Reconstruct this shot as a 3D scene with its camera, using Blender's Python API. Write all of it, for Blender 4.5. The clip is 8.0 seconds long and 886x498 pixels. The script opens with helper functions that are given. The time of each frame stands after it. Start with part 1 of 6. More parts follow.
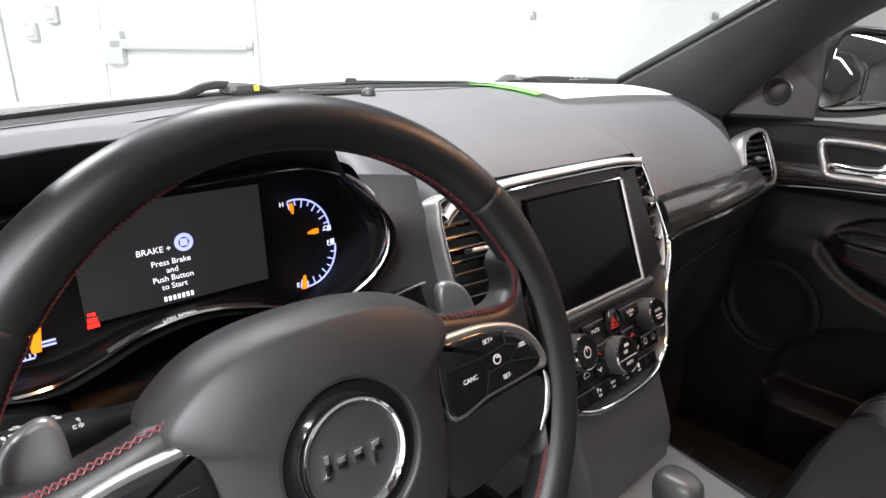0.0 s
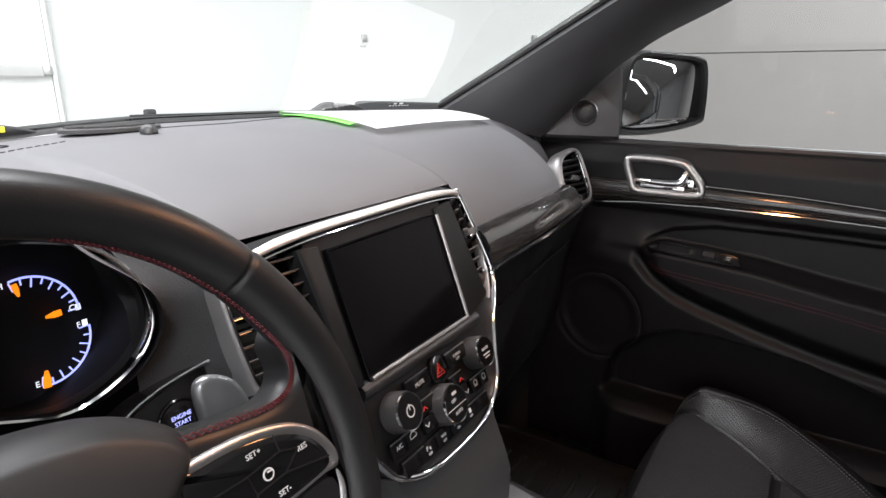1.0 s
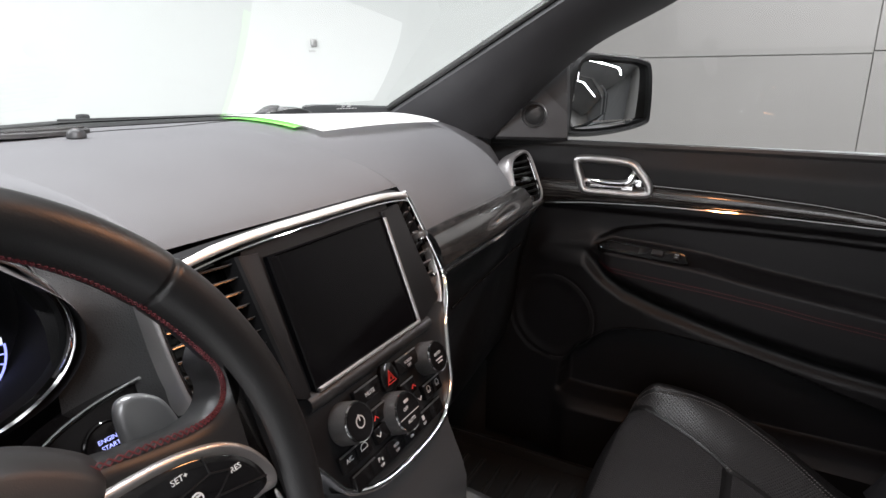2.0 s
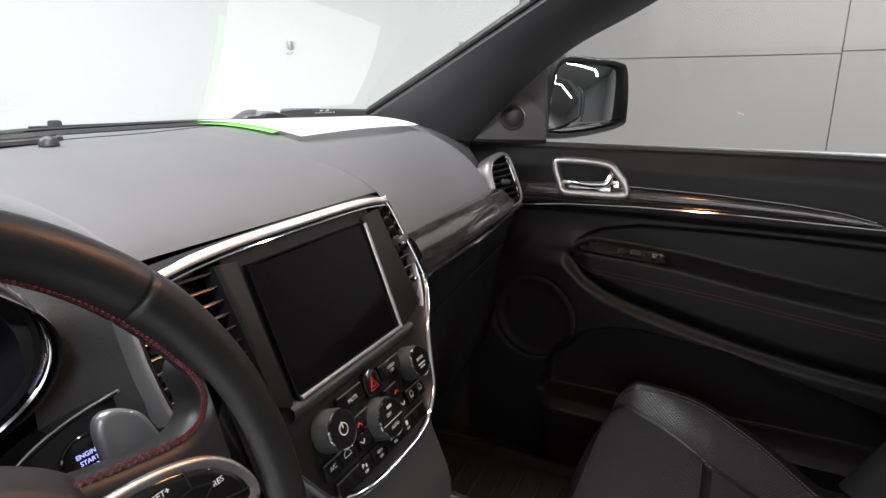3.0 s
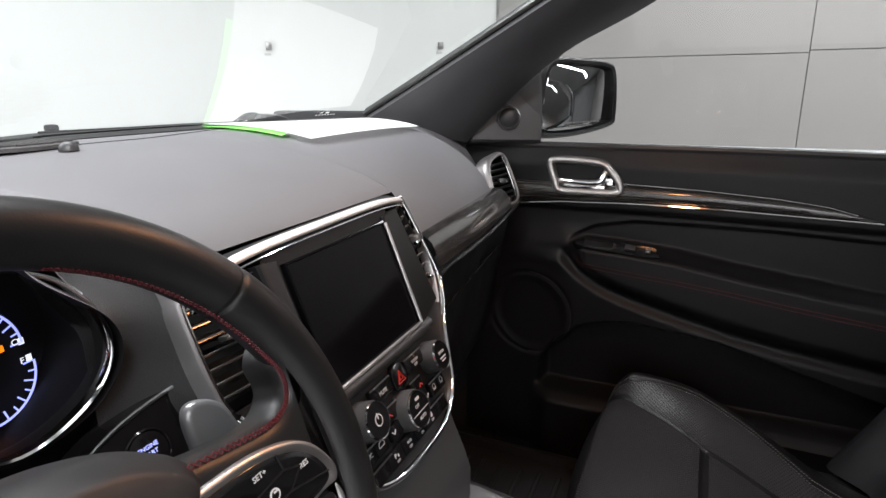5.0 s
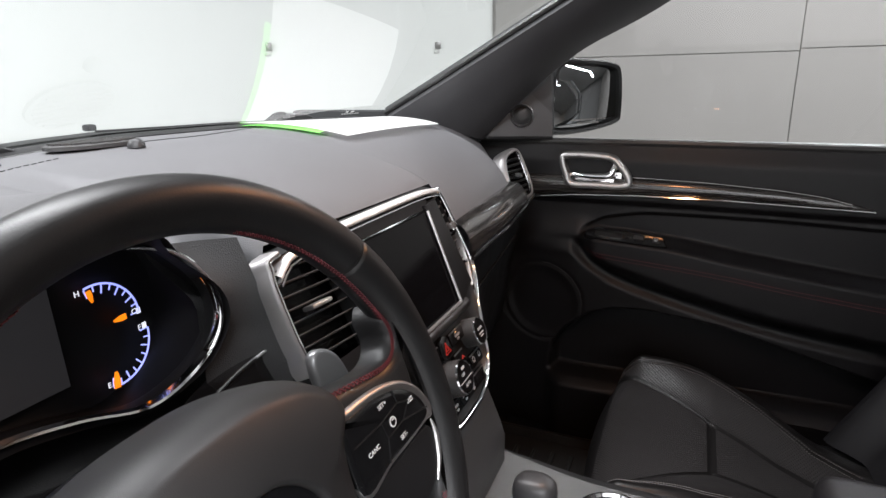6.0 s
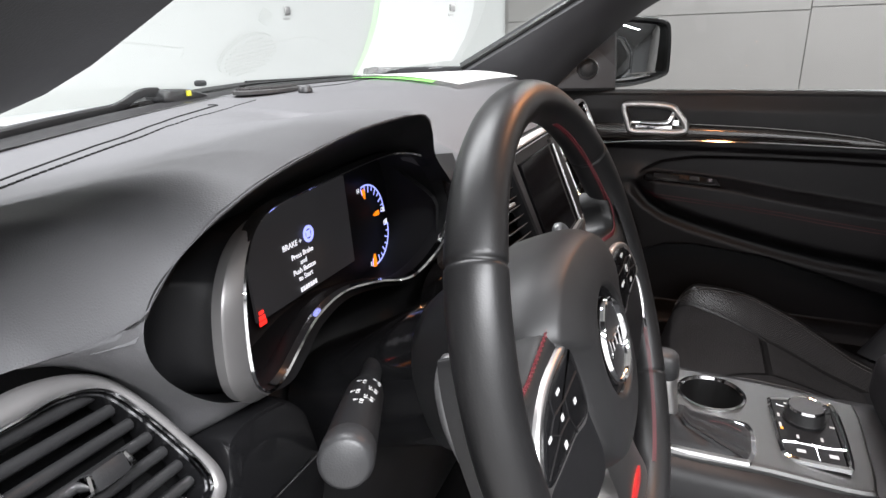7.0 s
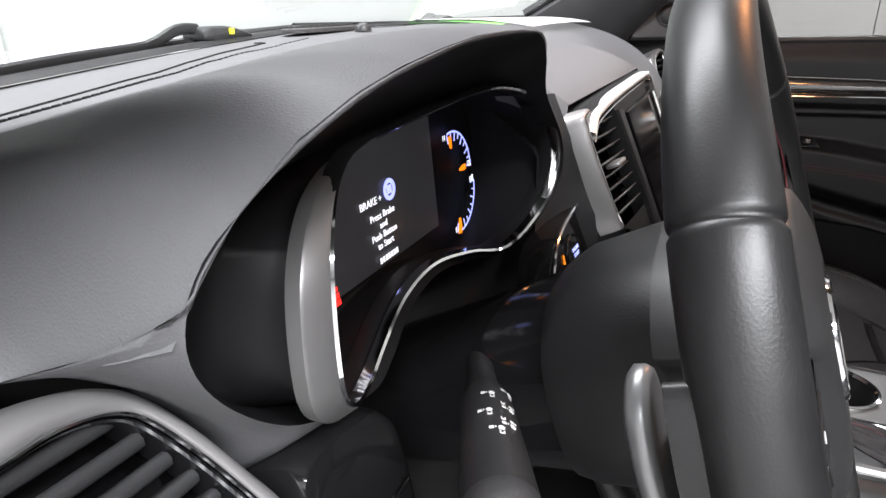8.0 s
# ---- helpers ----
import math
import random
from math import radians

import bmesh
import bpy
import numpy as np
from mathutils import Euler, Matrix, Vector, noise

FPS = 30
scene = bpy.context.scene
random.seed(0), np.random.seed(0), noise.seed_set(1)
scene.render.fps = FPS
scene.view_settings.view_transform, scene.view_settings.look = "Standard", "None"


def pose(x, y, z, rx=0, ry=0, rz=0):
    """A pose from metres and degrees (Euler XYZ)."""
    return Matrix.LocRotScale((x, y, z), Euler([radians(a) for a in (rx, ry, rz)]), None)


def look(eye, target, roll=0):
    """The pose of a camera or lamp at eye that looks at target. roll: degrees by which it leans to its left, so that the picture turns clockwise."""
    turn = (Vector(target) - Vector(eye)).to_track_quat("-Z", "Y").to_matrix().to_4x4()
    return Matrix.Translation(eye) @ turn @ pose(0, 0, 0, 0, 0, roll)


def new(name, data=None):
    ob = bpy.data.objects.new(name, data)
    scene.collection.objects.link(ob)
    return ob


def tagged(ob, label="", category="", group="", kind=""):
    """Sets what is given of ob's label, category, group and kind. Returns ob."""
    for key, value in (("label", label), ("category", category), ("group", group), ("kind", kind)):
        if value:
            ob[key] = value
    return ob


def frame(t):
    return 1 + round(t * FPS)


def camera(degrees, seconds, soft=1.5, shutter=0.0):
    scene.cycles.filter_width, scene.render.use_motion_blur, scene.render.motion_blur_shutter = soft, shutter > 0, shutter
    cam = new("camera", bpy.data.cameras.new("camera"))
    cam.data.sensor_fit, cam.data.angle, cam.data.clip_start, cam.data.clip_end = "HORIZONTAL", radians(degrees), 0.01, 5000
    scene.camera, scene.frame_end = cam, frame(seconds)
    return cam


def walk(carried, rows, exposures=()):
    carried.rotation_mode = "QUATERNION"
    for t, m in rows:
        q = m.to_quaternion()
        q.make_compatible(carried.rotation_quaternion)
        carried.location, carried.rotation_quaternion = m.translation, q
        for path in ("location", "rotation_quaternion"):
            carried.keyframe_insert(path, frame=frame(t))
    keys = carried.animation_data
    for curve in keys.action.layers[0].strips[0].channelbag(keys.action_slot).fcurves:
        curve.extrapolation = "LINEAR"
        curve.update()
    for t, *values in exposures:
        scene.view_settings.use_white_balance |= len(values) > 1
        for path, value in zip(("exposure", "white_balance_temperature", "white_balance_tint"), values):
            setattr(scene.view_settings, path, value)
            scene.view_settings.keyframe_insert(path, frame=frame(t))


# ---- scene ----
cam = camera(73.6, 8.0)

PATH = [
    (0, (-0.561, -0.378, 1.346), (0.737, 1.008, 0.718), 0.7),
    (0.5, (-0.501, -0.383, 1.359), (1.02, 0.775, 0.772), 0.3),
    (1, (-0.474, -0.37, 1.357), (1.145, 0.66, 0.793), 0.0),
    (1.5, (-0.455, -0.372, 1.352), (1.209, 0.588, 0.796), -0.1),
    (1.7, (-0.456, -0.371, 1.35), (1.224, 0.565, 0.797), -0.1),
    (2.8, (-0.459, -0.369, 1.355), (1.263, 0.489, 0.811), -0.5),
    (3, (-0.458, -0.37, 1.355), (1.269, 0.479, 0.81), -0.5),
    (3.5, (-0.454, -0.368, 1.352), (1.284, 0.458, 0.806), -0.7),
    (4, (-0.463, -0.357, 1.351), (1.283, 0.451, 0.804), -0.8),
    (4.5, (-0.485, -0.347, 1.355), (1.269, 0.445, 0.81), -0.9),
    (4.7, (-0.494, -0.34, 1.356), (1.262, 0.444, 0.812), -0.8),
    (5.8, (-0.537, -0.332, 1.371), (1.231, 0.427, 0.82), -1.1),
    (6, (-0.588, -0.312, 1.363), (1.181, 0.442, 0.813), -1.1),
    (6.5, (-0.734, -0.256, 1.34), (1.029, 0.492, 0.762), -1.6),
    (7, (-0.811, -0.193, 1.349), (0.933, 0.536, 0.696), -1.7),
    (7.5, (-0.828, -0.177, 1.336), (0.89, 0.553, 0.619), -2.0),
    (8, (-0.734, -0.097, 1.307), (0.932, 0.721, 0.562), -2.3),
]
EXPOSURES = [(0, 0.45), (0.5, 0.38), (1, 0.24), (1.5, 0.16), (3, 0.1), (4.5, 0.1), (6, 0.08), (6.5, 0.1), (7, 0.2), (7.5, 0.18), (8, 0.4)]
walk(cam, [(t, look(eye, target, roll)) for t, eye, target, roll in PATH], EXPOSURES)

# ---- world and lamps ----
world = bpy.data.worlds.new("world")
scene.world = world
world.use_nodes = True
world.node_tree.nodes["Background"].inputs[0].default_value = (0.9, 0.95, 1.0, 1)
world.node_tree.nodes["Background"].inputs[1].default_value = 0.05


def area_lamp(name, m, sx, sy, watts, colour=(1, 1, 1)):
    data = bpy.data.lights.new(name, "AREA")
    data.shape, data.size, data.size_y, data.energy, data.color = "RECTANGLE", sx, sy, watts, colour
    ob = new(name, data)
    ob.matrix_world = m
    return ob


CEILING = 3.6
TUBES = [(-2.4, 3.4, 80), (-1.6, -2.0, 270), (-2.7, -1.5, 235), (1.6, -4.4, 85), (0.3, 1.0, 135), (-1.2, 3.0, 150), (3.9, -0.9, 85), (3.9, -3.6, 120)]
for lx, ly, watts in TUBES:
    area_lamp("ceiling_tube_light", pose(lx, ly, CEILING - 0.14, 0, 0, 12), 0.12, 2.3, watts, (0.975, 0.985, 1.02))
# warm map lamp in the overhead console
area_lamp("map_lamp_light", pose(0.05, -0.29, 1.585), 0.11, 0.06, 1.7, (1.0, 0.42, 0.17))


# ---- materials ----
def material(name, colour, rough=0.5, metal=0.0, vary=0.0, vary_scale=30.0, bump=0.0, bump_scale=600.0, bump_kind="NOISE",
             coat=0.0, spec=0.5, rough_vary=0.0, emit=None, emit_strength=0.0):
    m = bpy.data.materials.new(name)
    m.use_nodes = True
    nt = m.node_tree
    b = nt.nodes["Principled BSDF"]
    b.inputs["Base Color"].default_value = (*colour, 1)
    b.inputs["Roughness"].default_value = rough
    b.inputs["Metallic"].default_value = metal
    b.inputs["Specular IOR Level"].default_value = spec
    b.inputs["Coat Weight"].default_value = coat
    b.inputs["Coat Roughness"].default_value = 0.06
    co = nt.nodes.new("ShaderNodeTexCoord")
    if vary or rough_vary:
        n = nt.nodes.new("ShaderNodeTexNoise")
        n.inputs["Scale"].default_value = vary_scale
        n.inputs["Detail"].default_value = 6
        nt.links.new(co.outputs["Object"], n.inputs["Vector"])
        if vary:
            r = nt.nodes.new("ShaderNodeMapRange")
            r.inputs["To Min"].default_value, r.inputs["To Max"].default_value = 1 - vary, 1 + vary
            nt.links.new(n.outputs["Fac"], r.inputs["Value"])
            x = nt.nodes.new("ShaderNodeVectorMath")
            x.operation = "SCALE"
            x.inputs[0].default_value = colour
            nt.links.new(r.outputs["Result"], x.inputs["Scale"])
            nt.links.new(x.outputs["Vector"], b.inputs["Base Color"])
        if rough_vary:
            r = nt.nodes.new("ShaderNodeMapRange")
            r.inputs["To Min"].default_value, r.inputs["To Max"].default_value = rough - rough_vary, rough + rough_vary
            nt.links.new(n.outputs["Fac"], r.inputs["Value"])
            nt.links.new(r.outputs["Result"], b.inputs["Roughness"])
    if bump:
        if bump_kind == "NOISE":
            t = nt.nodes.new("ShaderNodeTexNoise")
            t.inputs["Detail"].default_value = 3
            out = t.outputs["Fac"]
        else:
            t = nt.nodes.new("ShaderNodeTexVoronoi")
            t.feature = "F1" if bump_kind == "DOTS" else "DISTANCE_TO_EDGE"
            out = t.outputs["Distance"]
        t.inputs["Scale"].default_value = bump_scale
        nt.links.new(co.outputs["Object"], t.inputs["Vector"])
        bp = nt.nodes.new("ShaderNodeBump")
        bp.inputs["Strength"].default_value = min(1.0, bump)
        bp.inputs["Distance"].default_value = 0.0006
        nt.links.new(out, bp.inputs["Height"])
        nt.links.new(bp.outputs["Normal"], b.inputs["Normal"])
    if emit:
        b.inputs["Emission Color"].default_value = (*emit, 1)
        b.inputs["Emission Strength"].default_value = emit_strength
    return m


PAD = material("grained_soft_pad", (0.092, 0.092, 0.096), 0.58, spec=0.3, vary=0.12, vary_scale=14, bump=0.45, bump_scale=620, bump_kind="CELLS", rough_vary=0.06)
GRAINED = material("coarse_grained_panel", (0.017, 0.017, 0.0178), 0.5, spec=0.35, vary=0.12, vary_scale=20, bump=0.8, bump_scale=560, bump_kind="CELLS", rough_vary=0.06)
PLASTIC = material("black_plastic", (0.0095, 0.0095, 0.01), 0.45, spec=0.27, vary=0.2, vary_scale=25, bump=0.25, bump_scale=900, rough_vary=0.08)
GREYPLASTIC = material("dark_grey_plastic", (0.022, 0.022, 0.023), 0.42, spec=0.4, vary=0.15, vary_scale=25, bump=0.25, bump_scale=800, rough_vary=0.06)
GLOSS = material("gloss_black", (0.006, 0.006, 0.0065), 0.12, spec=0.45, vary=0.2, vary_scale=40, rough_vary=0.05)
LEATHER = material("black_leather", (0.0075, 0.0073, 0.0081), 0.44, spec=0.3, vary=0.25, vary_scale=30, bump=0.5, bump_scale=500, bump_kind="CELLS", rough_vary=0.08)
AIRBAG = material("matt_airbag_skin", (0.014, 0.0138, 0.0142), 0.48, spec=0.4, vary=0.12, vary_scale=30, bump=0.14, bump_scale=1000, bump_kind="CELLS", rough_vary=0.06)
WHEEL_LEATHER = material("worn_wheel_leather", (0.009, 0.0088, 0.0091), 0.4, spec=0.36, vary=0.2, vary_scale=30, bump=0.14, bump_scale=900, rough_vary=0.08)
STACKBLACK = material("satin_black_panel", (0.009, 0.009, 0.0097), 0.5, spec=0.14, vary=0.15, vary_scale=30, bump=0.15, bump_scale=1200, rough_vary=0.06)
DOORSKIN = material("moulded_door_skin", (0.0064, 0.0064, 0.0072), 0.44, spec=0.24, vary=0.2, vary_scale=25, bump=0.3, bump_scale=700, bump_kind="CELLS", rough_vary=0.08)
SEATHIDE = material("seat_leather", (0.0065, 0.0062, 0.0063), 0.36, spec=0.24, vary=0.25, vary_scale=22, bump=0.5, bump_scale=420, bump_kind="CELLS", rough_vary=0.1)
SILVER = material("satin_silver", (0.5, 0.492, 0.488), 0.4, metal=1.0, vary=0.06, vary_scale=60, bump=0.06, bump_scale=1500, rough_vary=0.06)
SATIN = material("satin_silver_paint", (0.25, 0.243, 0.243), 0.4, metal=0.6, vary=0.05, vary_scale=60, bump=0.05, bump_scale=1500, rough_vary=0.05)
BANDGREY = material("satin_bezel_band", (0.2, 0.195, 0.195), 0.38, metal=0.7, vary=0.05, vary_scale=60, rough_vary=0.05)
DARKSILVER = material("satin_grey_metal", (0.3, 0.295, 0.29), 0.36, metal=1.0, vary=0.08, vary_scale=60, rough_vary=0.05)
PLATE_METAL = material("satin_console_metal", (0.105, 0.105, 0.104), 0.46, metal=1.0, vary=0.06, vary_scale=60, rough_vary=0.05)
BANDSILVER = material("bright_satin_band", (0.72, 0.715, 0.71), 0.46, metal=0.75, vary=0.04, vary_scale=70, rough_vary=0.04)
# light on the turned vent blades is put into this paler grey
BLADE = material("grey_vent_blade", (0.06, 0.06, 0.061), 0.4, spec=0.4, vary=0.1, vary_scale=60, rough_vary=0.05)
CHEEK = material("satin_grey_cheek", (0.032, 0.032, 0.033), 0.42, spec=0.4, vary=0.1, vary_scale=30, bump=0.1, bump_scale=1000, rough_vary=0.05)
KNURL = material("knurled_grey_rubber", (0.032, 0.031, 0.031), 0.42, spec=0.4, vary=0.15, vary_scale=300, bump=0.8, bump_scale=1300, bump_kind="CELLS")
PADDLE = material("grey_paddle_paint", (0.2, 0.2, 0.203), 0.36, metal=0.6, vary=0.05, vary_scale=80, rough_vary=0.05)
CHROME = material("chrome", (0.82, 0.82, 0.83), 0.08, metal=1.0, rough_vary=0.03, vary_scale=90)
SCREEN = material("dark_screen_glass", (0.003, 0.003, 0.0036), 0.1, spec=0.08, rough_vary=0.04, vary_scale=12)
DIAL = material("matt_black_dial", (0.004, 0.004, 0.0045), 0.6, spec=0.2, vary=0.2, vary_scale=30)
LCD = material("lit_lcd", (0.012, 0.012, 0.013), 0.4, spec=0.25, emit=(0.75, 0.72, 0.78), emit_strength=0.02)
RED_THREAD = material("red_thread", (0.085, 0.008, 0.012), 0.6, vary=0.2, vary_scale=200)
GREY_THREAD = material("grey_thread", (0.11, 0.105, 0.105), 0.7, vary=0.2, vary_scale=200)
WHITE_MARK = material("white_marking", (0.5, 0.5, 0.5), 0.5, emit=(1, 1, 1), emit_strength=0.04)
GREY_MARK = material("pale_marking", (0.42, 0.42, 0.42), 0.5)
RED_MARK = material("red_marking", (0.45, 0.025, 0.02), 0.4, emit=(1, 0.05, 0.02), emit_strength=0.09)
GLOW_WHITE = material("lit_white", (0.8, 0.8, 0.8), 0.5, emit=(0.88, 0.9, 1.0), emit_strength=0.85)
GLOW_BLUE = material("lit_blue", (0.3, 0.35, 0.8), 0.5, emit=(0.36, 0.4, 1.0), emit_strength=1.2)
GLOW_ORANGE = material("lit_orange", (0.8, 0.3, 0.02), 0.5, emit=(1.0, 0.23, 0.004), emit_strength=1.0)
GLOW_RED = material("lit_red", (0.8, 0.03, 0.02), 0.5, emit=(1.0, 0.02, 0.015), emit_strength=1.3)
BADGE_RED = material("red_badge_paint", (0.3, 0.015, 0.015), 0.3)
PAPER = material("white_paper", (0.83, 0.83, 0.82), 0.7, vary=0.03, vary_scale=20)
GREEN = material("green_card", (0.34, 0.92, 0.2), 0.6, vary=0.05, vary_scale=20)
RUBBER = material("black_rubber", (0.02, 0.02, 0.02), 0.34, vary=0.2, vary_scale=40, bump=0.3, bump_scale=500)
CARPET = material("black_carpet", (0.012, 0.012, 0.013), 0.95, vary=0.3, vary_scale=120, bump=1.0, bump_scale=900)
PAINT = material("silver_grey_car_paint", (0.42, 0.44, 0.45), 0.28, metal=0.35, coat=0.6, vary=0.04, vary_scale=6)
HEADLINER = material("grey_headliner", (0.34, 0.335, 0.325), 0.9, vary=0.08, vary_scale=60, bump=0.4, bump_scale=700)
PILLAR = material("grained_pillar_trim", (0.032, 0.032, 0.034), 0.5, spec=0.35, vary=0.12, vary_scale=20, bump=0.3, bump_scale=600, rough_vary=0.06)
WALL = material("white_wall_paint", (0.6, 0.61, 0.6), 0.55, vary=0.03, vary_scale=1.6, bump=0.15, bump_scale=120, rough_vary=0.08)
PANEL = material("grey_wall_panel", (0.285, 0.274, 0.264), 0.5, vary=0.05, vary_scale=1.3, bump=0.05, bump_scale=90, rough_vary=0.1)
DOORPAINT = material("off_white_door_paint", (0.78, 0.79, 0.78), 0.4, vary=0.03, vary_scale=3)
CONCRETE = material("concrete_floor", (0.36, 0.35, 0.34), 0.45, vary=0.2, vary_scale=2.5, bump=0.3, bump_scale=60, rough_vary=0.15)
DARKWALL = material("grey_back_wall", (0.62, 0.62, 0.615), 0.7, vary=0.1, vary_scale=2)
CEILPAINT = material("dark_ceiling", (0.2, 0.2, 0.2), 0.8, vary=0.1, vary_scale=2)
FITTING = material("pale_grey_fitting", (0.42, 0.42, 0.41), 0.4, vary=0.08, vary_scale=20)
MIRROR = material("mirror_glass", (0.48, 0.49, 0.5), 0.02, metal=1.0)
SEAM = material("dark_joint", (0.27, 0.26, 0.25), 0.8, vary=0.2, vary_scale=8)


def wood_material():
    m = material("black_striped_wood", (0.02, 0.019, 0.0185), 0.2, coat=0.7)
    nt = m.node_tree
    b = nt.nodes["Principled BSDF"]
    co = nt.nodes.new("ShaderNodeTexCoord")
    mp = nt.nodes.new("ShaderNodeMapping")
    mp.inputs["Scale"].default_value = (60, 14, 420)
    n = nt.nodes.new("ShaderNodeTexNoise")
    n.inputs["Scale"].default_value, n.inputs["Detail"].default_value = 1.0, 5
    r = nt.nodes.new("ShaderNodeValToRGB")
    r.color_ramp.elements[0].position, r.color_ramp.elements[0].color = 0.42, (0.008, 0.008, 0.008, 1)
    r.color_ramp.elements[1].position, r.color_ramp.elements[1].color = 0.8, (0.06, 0.055, 0.052, 1)
    nt.links.new(co.outputs["Object"], mp.inputs["Vector"])
    nt.links.new(mp.outputs["Vector"], n.inputs["Vector"])
    nt.links.new(n.outputs["Fac"], r.inputs["Fac"])
    nt.links.new(r.outputs["Color"], b.inputs["Base Color"])
    return m


def glass_material(name, tint, ior=1.45):
    m = bpy.data.materials.new(name)
    m.use_nodes = True
    nt = m.node_tree
    nt.nodes.remove(nt.nodes["Principled BSDF"])
    out = nt.nodes["Material Output"]
    tr, gl, mix, fr = (nt.nodes.new(k) for k in ("ShaderNodeBsdfTransparent", "ShaderNodeBsdfGlossy", "ShaderNodeMixShader", "ShaderNodeFresnel"))
    tr.inputs["Color"].default_value = (*tint, 1)
    gl.inputs["Roughness"].default_value = 0.01
    fr.inputs["IOR"].default_value = ior
    nt.links.new(fr.outputs["Fac"], mix.inputs["Fac"])
    nt.links.new(tr.outputs["BSDF"], mix.inputs[1])
    nt.links.new(gl.outputs["BSDF"], mix.inputs[2])
    nt.links.new(mix.outputs["Shader"], out.inputs["Surface"])
    return m


def perforated_material():
    """Leather pierced by a staggered grid of small holes."""
    m = material("perforated_leather", (0.011, 0.0105, 0.0107), 0.42, spec=0.26, rough_vary=0.08, vary_scale=25)
    nt = m.node_tree
    b = nt.nodes["Principled BSDF"]
    co = nt.nodes.new("ShaderNodeTexCoord")
    masks = []
    for shift in (0.0, 0.5):
        mp = nt.nodes.new("ShaderNodeMapping")
        mp.inputs["Scale"].default_value = (165, 165, 0)
        mp.inputs["Location"].default_value = (shift, shift, 0)
        fr = nt.nodes.new("ShaderNodeVectorMath")
        fr.operation = "FRACTION"
        ds = nt.nodes.new("ShaderNodeVectorMath")
        ds.operation = "DISTANCE"
        ds.inputs[1].default_value = (0.5, 0.5, 0)
        nt.links.new(co.outputs["Object"], mp.inputs["Vector"])
        nt.links.new(mp.outputs["Vector"], fr.inputs[0])
        nt.links.new(fr.outputs["Vector"], ds.inputs[0])
        masks.append(ds.outputs["Value"])
    mn = nt.nodes.new("ShaderNodeMath")
    mn.operation = "MINIMUM"
    nt.links.new(masks[0], mn.inputs[0])
    nt.links.new(masks[1], mn.inputs[1])
    r = nt.nodes.new("ShaderNodeMapRange")
    r.inputs["From Min"].default_value, r.inputs["From Max"].default_value = 0.13, 0.24
    nt.links.new(mn.outputs["Value"], r.inputs["Value"])
    mx = nt.nodes.new("ShaderNodeMix")
    mx.data_type = "RGBA"
    mx.inputs[6].default_value, mx.inputs[7].default_value = (0.003, 0.003, 0.003, 1), (0.02, 0.0192, 0.0196, 1)
    nt.links.new(r.outputs["Result"], mx.inputs[0])
    nt.links.new(mx.outputs[2], b.inputs["Base Color"])
    bp = nt.nodes.new("ShaderNodeBump")
    bp.inputs["Strength"].default_value, bp.inputs["Distance"].default_value = 0.9, 0.0008
    nt.links.new(r.outputs["Result"], bp.inputs["Height"])
    nt.links.new(bp.outputs["Normal"], b.inputs["Normal"])
    return m


WOOD = wood_material()
PERFORATED = perforated_material()
GLASS = glass_material("windshield_glass", (0.95, 0.98, 0.96))
SIDEGLASS = glass_material("tinted_side_glass", (0.74, 0.75, 0.74))


# ---- mesh helpers ----
def V(*a):
    return Vector(a)


def frame_of(o, u, v):
    """A local frame: u to the right, v up, w out of the face."""
    u = Vector(u).normalized()
    v = Vector(v)
    v = (v - u * u.dot(v)).normalized()
    w = u.cross(v)
    return Matrix(((u.x, v.x, w.x, o[0]), (u.y, v.y, w.y, o[1]), (u.z, v.z, w.z, o[2]), (0, 0, 0, 1)))


def spline(points, n=8, closed=True):
    """Points along a smooth curve through the given ones."""
    p = [Vector(q) for q in points]
    k = len(p)
    out = []
    for i in range(k if closed else k - 1):
        if closed:
            a, b, c, d = p[i - 1], p[i], p[(i + 1) % k], p[(i + 2) % k]
        else:
            a, b, c, d = p[max(i - 1, 0)], p[i], p[i + 1], p[min(i + 2, k - 1)]
        for j in range(n):
            t = j / n
            out.append(0.5 * ((2 * b) + (c - a) * t + (2 * a - 5 * b + 4 * c - d) * t * t + (3 * b - a - 3 * c + d) * t ** 3))
    if not closed:
        out.append(p[-1].copy())
    return out


def loft(bm, rings, closed=True, cap=(False, False)):
    """Skin between rings of equally many points."""
    vs = [[bm.verts.new(q) for q in r] for r in rings]
    k = len(vs[0])
    for a, b in zip(vs, vs[1:]):
        for i in range(k if closed else k - 1):
            j = (i + 1) % k
            bm.faces.new((a[i], a[j], b[j], b[i]))
    if cap[0]:
        bm.faces.new(vs[0][::-1])
    if cap[1]:
        bm.faces.new(vs[-1])
    return vs


